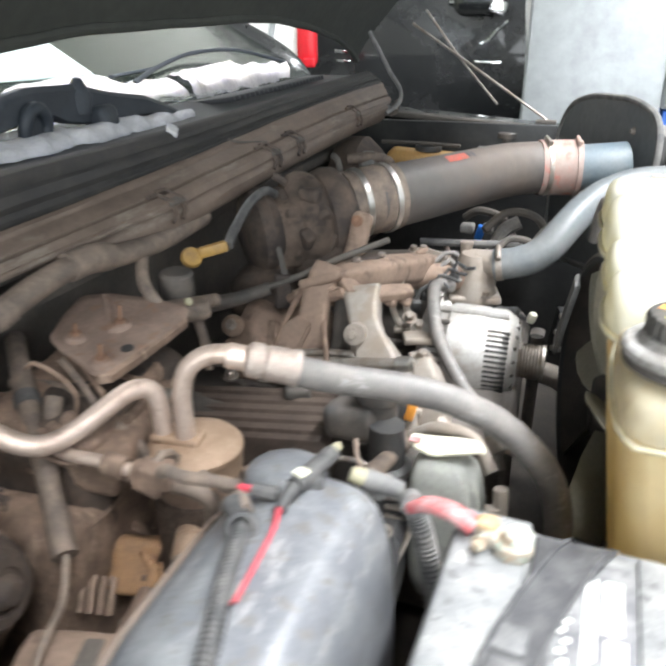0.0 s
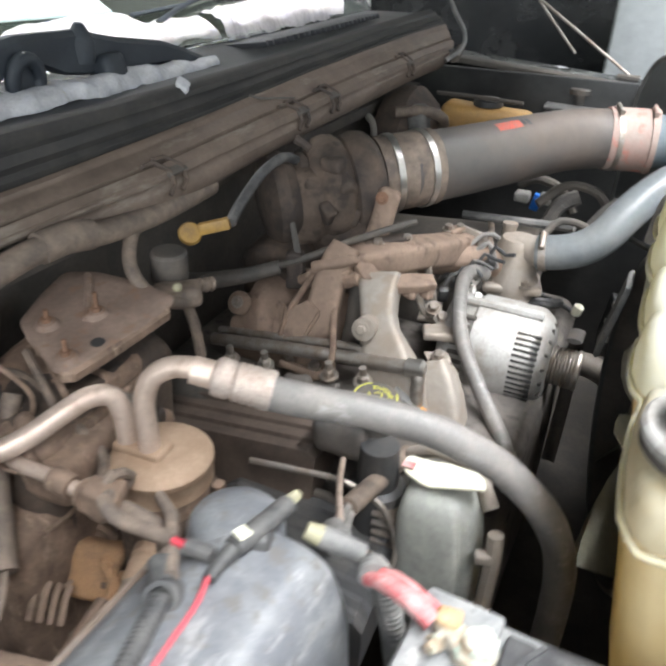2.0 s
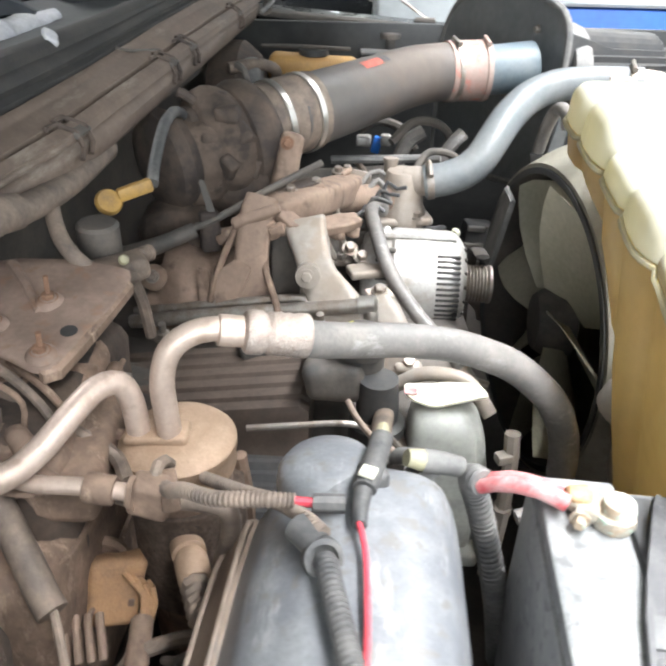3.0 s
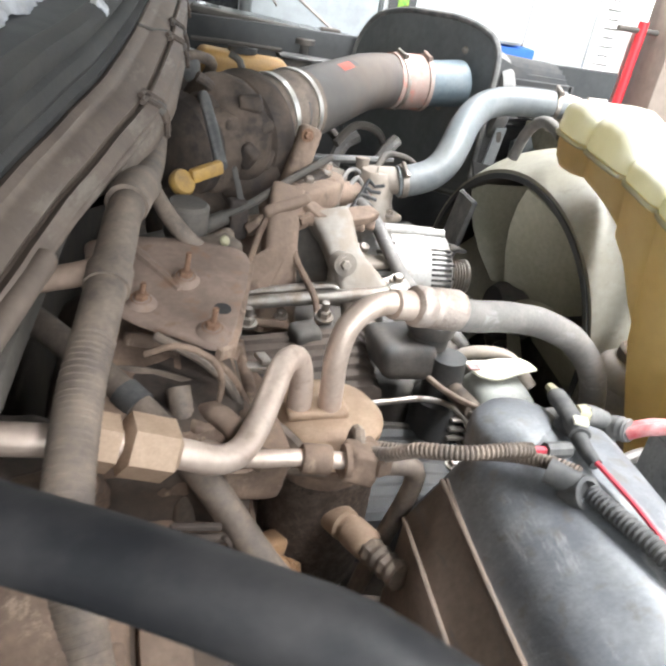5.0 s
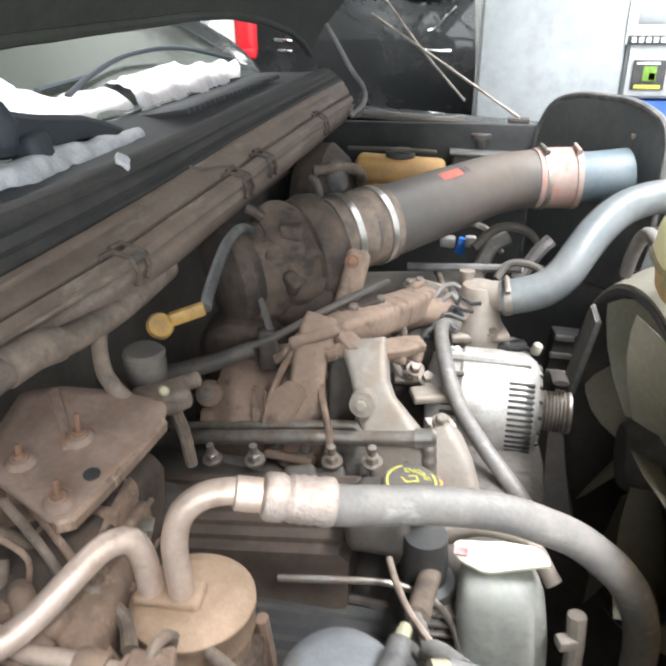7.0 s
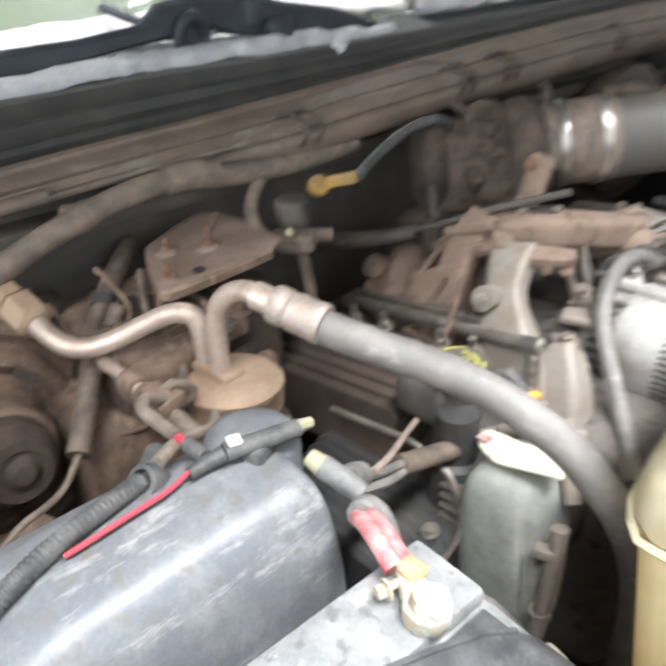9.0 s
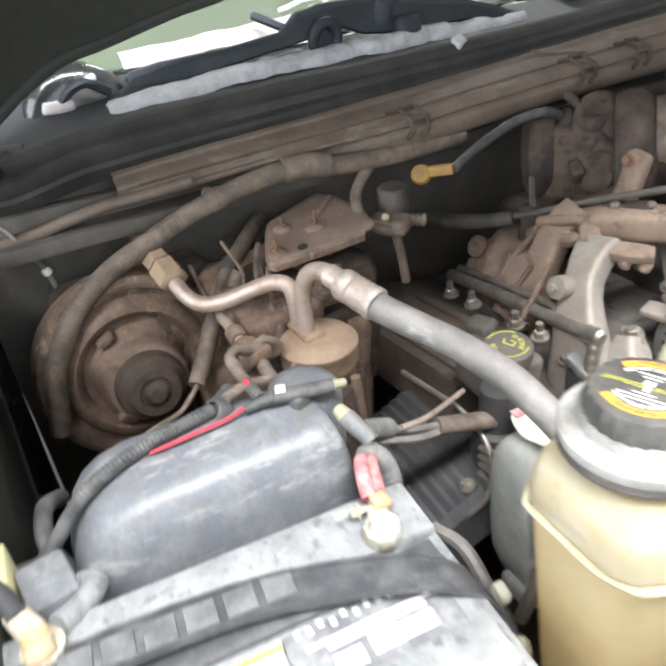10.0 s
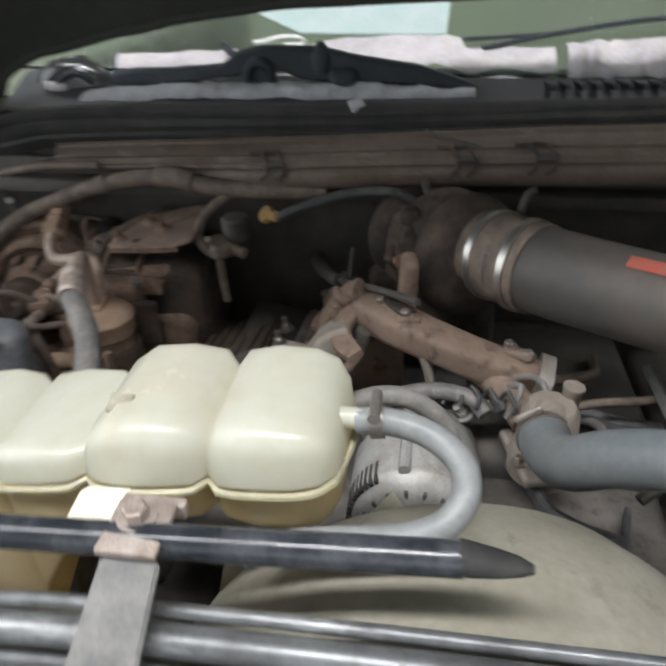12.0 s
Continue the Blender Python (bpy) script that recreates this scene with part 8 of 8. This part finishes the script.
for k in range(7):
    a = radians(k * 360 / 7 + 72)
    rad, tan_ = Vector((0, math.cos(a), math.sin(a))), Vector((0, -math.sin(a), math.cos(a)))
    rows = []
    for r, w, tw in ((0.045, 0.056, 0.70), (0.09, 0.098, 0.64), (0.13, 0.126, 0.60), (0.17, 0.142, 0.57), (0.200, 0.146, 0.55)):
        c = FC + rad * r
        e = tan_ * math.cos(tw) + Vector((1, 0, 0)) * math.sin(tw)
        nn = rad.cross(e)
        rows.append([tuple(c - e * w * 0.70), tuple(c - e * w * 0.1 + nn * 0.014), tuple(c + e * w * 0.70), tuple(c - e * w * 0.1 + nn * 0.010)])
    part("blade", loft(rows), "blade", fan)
def rounded3(pts, r=0.006):
    flat = rounded([(p[0], p[2]) for p in pts], r, 3)
    return [(x, pts[0][1], z) for x, z in flat]


shr = thing("fan_shroud", (0.17, 1.0, 0.7), "tan plastic fan shroud ring", "fan shroud")
SC = Vector((0.072, 0.947, 0.946))
SAX = (0.982, 0.19, 0)


def shroud_spread(k, j):
    a = 2 * math.pi * k / 72
    return 1 + 0.03 * max(0, j - 4) / 4 * (1 - max(0.0, -math.sin(a)) ** 0.7)


part("ring", turn([(0.213, 0.0), (0.223, 0.0), (0.229, 0.012), (0.238, 0.028), (0.246, 0.045), (0.252, 0.065), (0.256, 0.085), (0.259, 0.110), (0.261, 0.140), (0.262, 0.175), (0.257, 0.176), (0.244, 0.10)], SC, SAX, 72, shroud_spread, caps=False), "shroud", shr)
# separate dark wall: the shadow inside the tan shroud is in its colour
part("inner_ring", turn([(0.2125, -0.001), (0.2125, 0.10), (0.2095, 0.10), (0.2095, -0.001), (0.2125, -0.001)], SC, SAX, 72, caps=False), "dark", shr, "inner wall of the shroud, coloured dark for its shade")
part("lip", turn([(0.209, -0.003), (0.217, -0.003), (0.218, 0.003), (0.209, 0.003), (0.209, -0.003)], SC, SAX, 72, caps=False), "black", shr, "black rubber lip")

stay = thing("shroud_stay", (0.12, 1.2, 1.03), "pale grey flat stay leaning beside the fan shroud", "stay")
part("stay", plate([(0.123, 1.20, 1.182), (0.143, 1.20, 1.184), (0.124, 1.19, 1.060), (0.098, 1.19, 1.045)], (0.2, -1, 0.2), 0.005, 0.001), "radhose", stay)
part("bolt", bolt((0.131, 1.186, 1.075), (0.2, -1, 0.2), 0.006, 0.007), "steel", stay)
part("slot", box((0.131, 1.1975, 1.165), (0.010, 0.004, 0.022), 0.002, (0, -8, 0)), "dark", stay)
single("shroud_bracket", plate(rounded3([(0.150, 1.20, 1.098), (0.176, 1.20, 1.176), (0.190, 1.20, 1.182), (0.206, 1.20, 1.148), (0.232, 1.20, 1.166), (0.238, 1.20, 1.150), (0.214, 1.20, 1.118)]), (0, -1, 0.3), 0.012, 0.002), "radhose", "pale grey moulded bracket above the fan shroud", "bracket")
single("belt_cover", plate([(0.036, 1.02, 1.10), (0.036, 1.085, 1.10), (0.016, 1.085, 0.985), (0.016, 1.02, 0.985)], (1, 0, 0), 0.008, 0.002), "rubber", "grey plate beside the alternator pulley", "plate")
single("shroud_baffle", plate([(0.078, 1.165, 1.128), (0.150, 1.150, 1.120), (0.146, 1.140, 1.060), (0.122, 1.145, 1.020), (0.094, 1.155, 1.060)], (0.1, -1, 0.1), 0.006, 0.001), "seal", "black flap hanging beside the fan shroud", "baffle")
blk = thing("relay_block", (0.038, 1.345, 0.86), "black relay block with bright steel clips", "relay")
part("block", box((0.038, 1.352, 0.885), (0.055, 0.04, 0.10), 0.005, (0, 6, 10)), "black", blk)
for k in range(3):
    part("clip", box((0.036 - 0.003 * k, 1.328, 0.930 - 0.036 * k), (0.040 - 0.006 * (k == 0), 0.010, 0.010), 0.002, (0, 6, 10)), "steel", blk)
single("lower_hose", tube([(-0.01, 1.26, 0.835), (0.02, 1.255, 0.832), (0.045, 1.25, 0.822), (0.062, 1.245, 0.80), (0.066, 1.24, 0.78)], 0.022, 16), "alloy", "pale grey lower coolant hose below the alternator pulley", "hose")
single("belt", tube([(-0.012, 0.928, 1.052), (-0.012, 1.00, 1.03), (-0.012, 1.06, 0.96), (-0.012, 1.06, 0.88), (-0.012, 1.0, 0.80)], 0.010, 8, flat=0.35), "dustblack", "black ribbed drive belt beside the alternator", "belt")
rad = thing("radiator_tank", (0.24, 1.2, 0.9), "pale grey plastic radiator tank beside the shroud", "radiator")
part("tank", lump((0.265, 1.20, 1.075), (0.07, 0.30, 0.14), 0.02, (0, -10, 0), rough=0.002, grain=12), "radhose", rad)
part("neck_base", turn([(0.034, 0), (0.036, 0.006), (0.030, 0.02), (0.026, 0.022)], (0.245, 1.185, 1.20), (-0.4, 0, 1), 24), "crimp", rad)
for k in range(5):
    part("rib", box((0.228, 1.09 + 0.055 * k, 1.08), (0.008, 0.006, 0.12), 0.002, (0, -10, 0)), "radhose", rad)
part("core", box((0.225, 0.965, 0.93), (0.03, 0.60, 0.52), 0.004), "core", rad, "dusty radiator core")
# filler and washer bottle at the front corner
wsh = thing("washer_bottle", (0.25, 0.55, 0.95), "pale grey washer bottle with a round screw cap", "washer bottle")
part("body", lump((0.212, 0.640, 0.945), (0.18, 0.165, 0.165), 0.045, (0, 0, 8), rough=0.003, grain=10), "wash", wsh)
part("shoulder", turn([(0.050, -0.03), (0.046, -0.012), (0.038, -0.004), (0.033, 0.0)], (0.139, 0.668, 1.026), (0.1, -0.05, 1), 32), "wash", wsh)
wcap = part("cap", turn([(0.029, -0.008), (0.0315, 0.0), (0.0315, 0.008), (0.028, 0.011), (0.024, 0.007), (0.010, 0.007), (0.009, 0.010), (0, 0.010)], (0.139, 0.668, 1.030), (0.1, -0.05, 1), 36), "loom", wsh, "dusty brown round cap with a slotted top")
for k in range(4):
    a = radians(45 + 90 * k)
    part("slot", box((0.139 + 0.0160 * math.cos(a), 0.668 + 0.0160 * math.sin(a), 1.0385), (0.010, 0.007, 0.003), 0.001, (0, 0, 45 + 90 * k)), "dark", wcap)
for k, (pts, r, m) in enumerate((([(-0.04, 0.455, 1.05), (0.0, 0.462, 1.055), (0.05, 0.462, 1.01), (0.09, 0.455, 0.95)], 0.006, "hose"),
                                ([(-0.03, 0.462, 1.04), (0.03, 0.468, 1.03), (0.07, 0.465, 0.98), (0.10, 0.458, 0.92)], 0.005, "blackloom"),
                                ([(0.02, 0.455, 0.98), (0.06, 0.455, 0.978), (0.11, 0.452, 0.975)], 0.008, "hose"))):
    single("front_cable", tube(pts, r, 8), m, "dusty cable between battery and coolant bottle", "cable", "front cables")
single("white_clip", lump((0.035, 0.466, 1.045), (0.016, 0.010, 0.014), 0.003, (0, 20, 0), rough=0.001), "cream", "small pale cable clip", "clip")
single("lamp_bulb_holder", turn([(0.006, 0), (0.008, 0.004), (0.008, 0.02), (0.005, 0.024), (0, 0.025)], (0.06, 0.468, 1.0), (0.2, -0.3, 1), 14), "cream", "small pale bulb holder low beside the battery", "holder")

# ---- wipers, snow and ice on the windscreen ----
wp = thing("wiper_arm", (-0.60, 0.74, 1.36), "blue-black wiper arm lying across the snow", "wiper")
arm = []
for y, lo, hi in ((0.398, 1.312, 1.340), (0.404, 1.310, 1.346), (0.44, 1.320, 1.352), (0.53, 1.336, 1.357), (0.60, 1.347, 1.366), (0.625, 1.350, 1.386), (0.66, 1.357, 1.392), (0.69, 1.358, 1.392), (0.72, 1.346, 1.391), (0.75, 1.342, 1.391), (0.78, 1.341, 1.384), (0.81, 1.341, 1.378), (0.895, 1.338, 1.366), (0.944, 1.332, 1.352), (0.985, 1.327, 1.337), (1.00, 1.325, 1.332)):
    x = -0.604 - 0.04 * max(0, 0.6 - y) / 0.2
    arm.append([(x - 0.012, y, lo), (x - 0.012, y, hi - 0.004), (x - 0.007, y, hi), (x + 0.004, y, hi), (x + 0.010, y, hi - 0.006), (x + 0.010, y, lo + 0.003), (x + 0.006, y, lo)])
part("arm", loft(arm), "rubberarm", wp)
part("pivot_cap", turn([(0.016, -0.03), (0.017, -0.008), (0.010, 0.004), (0.005, 0.012), (0, 0.013)], (-0.600, 0.752, 1.386), (0.1, 0, 1), 20), "rubberarm", wp)
part("pivot_post", lump((-0.595, 0.785, 1.345), (0.035, 0.042, 0.035), 0.010, (0, -10, 10), rough=0.001), "rubberarm", wp)
part("bracket", tube([(-0.592 + 0.004 * math.sin(a), 0.659 + 0.018 * math.cos(a), 1.349 + 0.022 * math.sin(a)) for a in (k * math.pi / 8 for k in range(17))], 0.008, 10), "rubberarm", wp, "looped plastic bracket")
part("bracket_web", lump((-0.598, 0.659, 1.350), (0.012, 0.034, 0.050), 0.005, (0, 0, 0), rough=0.001), "rubberarm", wp)
part("stay", tube([(-0.66, 0.585, 1.385), (-0.645, 0.60, 1.376), (-0.622, 0.625, 1.362)], 0.006, 8), "rubberarm", wp)
wire = thing("white_hook", (-0.69, 0.68, 1.385), "bright white hooked wire by the wiper", "hook")
part("wire", tube([(-0.676, 0.632, 1.384), (-0.680, 0.65, 1.386), (-0.684, 0.672, 1.391), (-0.688, 0.700, 1.391), (-0.690, 0.712, 1.386), (-0.686, 0.705, 1.380), (-0.680, 0.68, 1.380)], 0.0033, 8), "white", wire)
w2 = thing("wiper_arm", (-0.70, 1.25, 1.37), "thin black wiper blade along the far windscreen", "wiper")
part("arm", tube([(-0.678, 0.99, 1.376), (-0.708, 1.11, 1.394), (-0.735, 1.28, 1.412), (-0.735, 1.48, 1.412), (-0.70, 1.66, 1.382)], 0.004, 8), "rubberarm", w2)
part("blade", tube([(-0.700, 0.96, 1.386), (-0.705, 1.03, 1.389), (-0.710, 1.105, 1.392)], 0.006, 6, flat=0.5), "rubberarm", w2)


def snow(name, outline_lo, outline_hi, n, thick, seed, label, mat="snow"):
    """A crust of snow between two lines, with a broken edge."""
    rng = random.Random(seed)
    lo, hi = smooth_line(outline_lo, 0.004), smooth_line(outline_hi, 0.004)
    cols, rows = n, 7
    verts, faces = [], []
    for i in range(cols + 1):
        u = i / cols
        a = lo[min(int(u * (len(lo) - 1)), len(lo) - 1)].copy()
        b = hi[min(int(u * (len(hi) - 1)), len(hi) - 1)].copy()
        edge = noise.noise(Vector((a.y * 18, seed, 0))) * 0.25 + noise.noise(Vector((a.y * 55, seed, 5))) * 0.14
        a = a.lerp(b, max(0, 0.14 + edge * 0.6))
        b = b.lerp(a, max(0, 0.08 - edge * 0.5))
        for j in range(rows + 1):
            v = j / rows
            p = a.lerp(b, v)
            bulge = thick * math.sin(math.pi * min(max(v, 0.0), 1.0)) ** 0.45 * (0.8 + 0.55 * noise.noise(p * 22 + Vector((0, 0, seed))) + 0.3 * noise.noise(p * 60 + Vector((seed, 0, 0))) + 0.12 * noise.noise(p * 190))
            verts.append(p + Vector((0.3, 0, 0.95)) * bulge)
    m = rows + 1
    for i in range(cols):
        for j in range(rows):
            faces.append((i * m + j, i * m + j + 1, (i + 1) * m + j + 1, (i + 1) * m + j))
    return single(name, bm_of(verts, faces), mat, label, "snow", kind="stuff", sharp=80)


snow("snow_on_cowl", [(-0.568, 0.36, 1.300), (-0.560, 0.5, 1.318), (-0.556, 0.66, 1.321), (-0.556, 0.80, 1.322), (-0.560, 0.98, 1.327)], [(-0.632, 0.36, 1.318), (-0.618, 0.5, 1.332), (-0.605, 0.66, 1.340), (-0.60, 0.80, 1.340), (-0.590, 0.98, 1.332)], 170, 0.012, 2, "grey crusted snow along the cowl below the wiper", "dirtysnow")
snow("snow_on_glass", [(-0.655, 0.40, 1.345), (-0.650, 0.55, 1.348), (-0.650, 0.70, 1.350), (-0.642, 0.85, 1.348), (-0.636, 1.0, 1.344), (-0.634, 1.100, 1.344)], [(-0.685, 0.40, 1.366), (-0.690, 0.55, 1.370), (-0.705, 0.72, 1.380), (-0.722, 0.80, 1.390), (-0.722, 0.95, 1.390), (-0.698, 0.975, 1.377), (-0.700, 1.100, 1.378)], 170, 0.009, 5, "bright white snow lying on the lower windscreen")
snow("snow_on_glass", [(-0.630, 1.116, 1.336), (-0.630, 1.25, 1.338), (-0.632, 1.4, 1.340), (-0.650, 1.58, 1.350)], [(-0.705, 1.116, 1.380), (-0.712, 1.25, 1.384), (-0.712, 1.4, 1.384), (-0.690, 1.60, 1.372)], 110, 0.024, 9, "thick block of white snow on the windscreen")
single("snow_lump", lump((-0.508, 0.815, 1.330), (0.016, 0.018, 0.010), 0.004, (10, 20, 30), rough=0.005, grain=110), "dirtysnow", "small lump of snow on the hood seal", "snow", kind="stuff")
single("ice_sheet", plate([(-0.715, 0.70, 1.392), (-0.712, 0.935, 1.390), (-0.80, 0.940, 1.438), (-0.90, 0.93, 1.492), (-0.92, 0.62, 1.503), (-0.80, 0.55, 1.438)], (0.48, 0, 0.88), 0.004, 0.001), "ice", "thin teal sheet of ice on the windscreen", "ice")
bag = thing("hinge_cover", (-0.65, 0.34, 1.32), "arched glossy black hinge cover with snow caught in it", "hinge cover")
hump = []
for x, grow in ((-0.676, 0.55), (-0.668, 0.86), (-0.654, 1.0), (-0.640, 0.98), (-0.630, 0.80), (-0.626, 0.5)):
    hump.append([(x + 0.004 * noise.noise(Vector((k * 0.6, x * 70, 1))), 0.330 + 0.068 * grow * math.cos(a) + 0.003 * noise.noise(Vector((k * 0.5, x * 60, 4))), 1.300 + 0.069 * grow * max(math.sin(a), -0.12) ** (0.8 if math.sin(a) > 0 else 1) + 0.003 * noise.noise(Vector((k * 0.7, x * 50, 7)))) for k, a in enumerate(2 * math.pi * q / 36 for q in range(36))])
part("shell", loft(hump), "paint", bag, "crumpled glossy black shell", sharp=60)
part("crease", tube([(-0.630, 0.300, 1.310), (-0.627, 0.318, 1.336), (-0.627, 0.345, 1.346), (-0.628, 0.372, 1.330)], 0.006, 8), "rubberarm", bag)
part("lower_edge", tube([(-0.618, 0.255, 1.276), (-0.614, 0.285, 1.287), (-0.612, 0.325, 1.290), (-0.612, 0.36, 1.296)], 0.007, 8), "gloss", bag)
part("white_patch", lump((-0.628, 0.306, 1.324), (0.010, 0.040, 0.017), 0.005, (-8, 0, 0), rough=0.004), "snow", bag)
part("white_patch", lump((-0.632, 0.350, 1.350), (0.010, 0.018, 0.010), 0.004, (0, 20, 0), rough=0.004), "snow", bag)
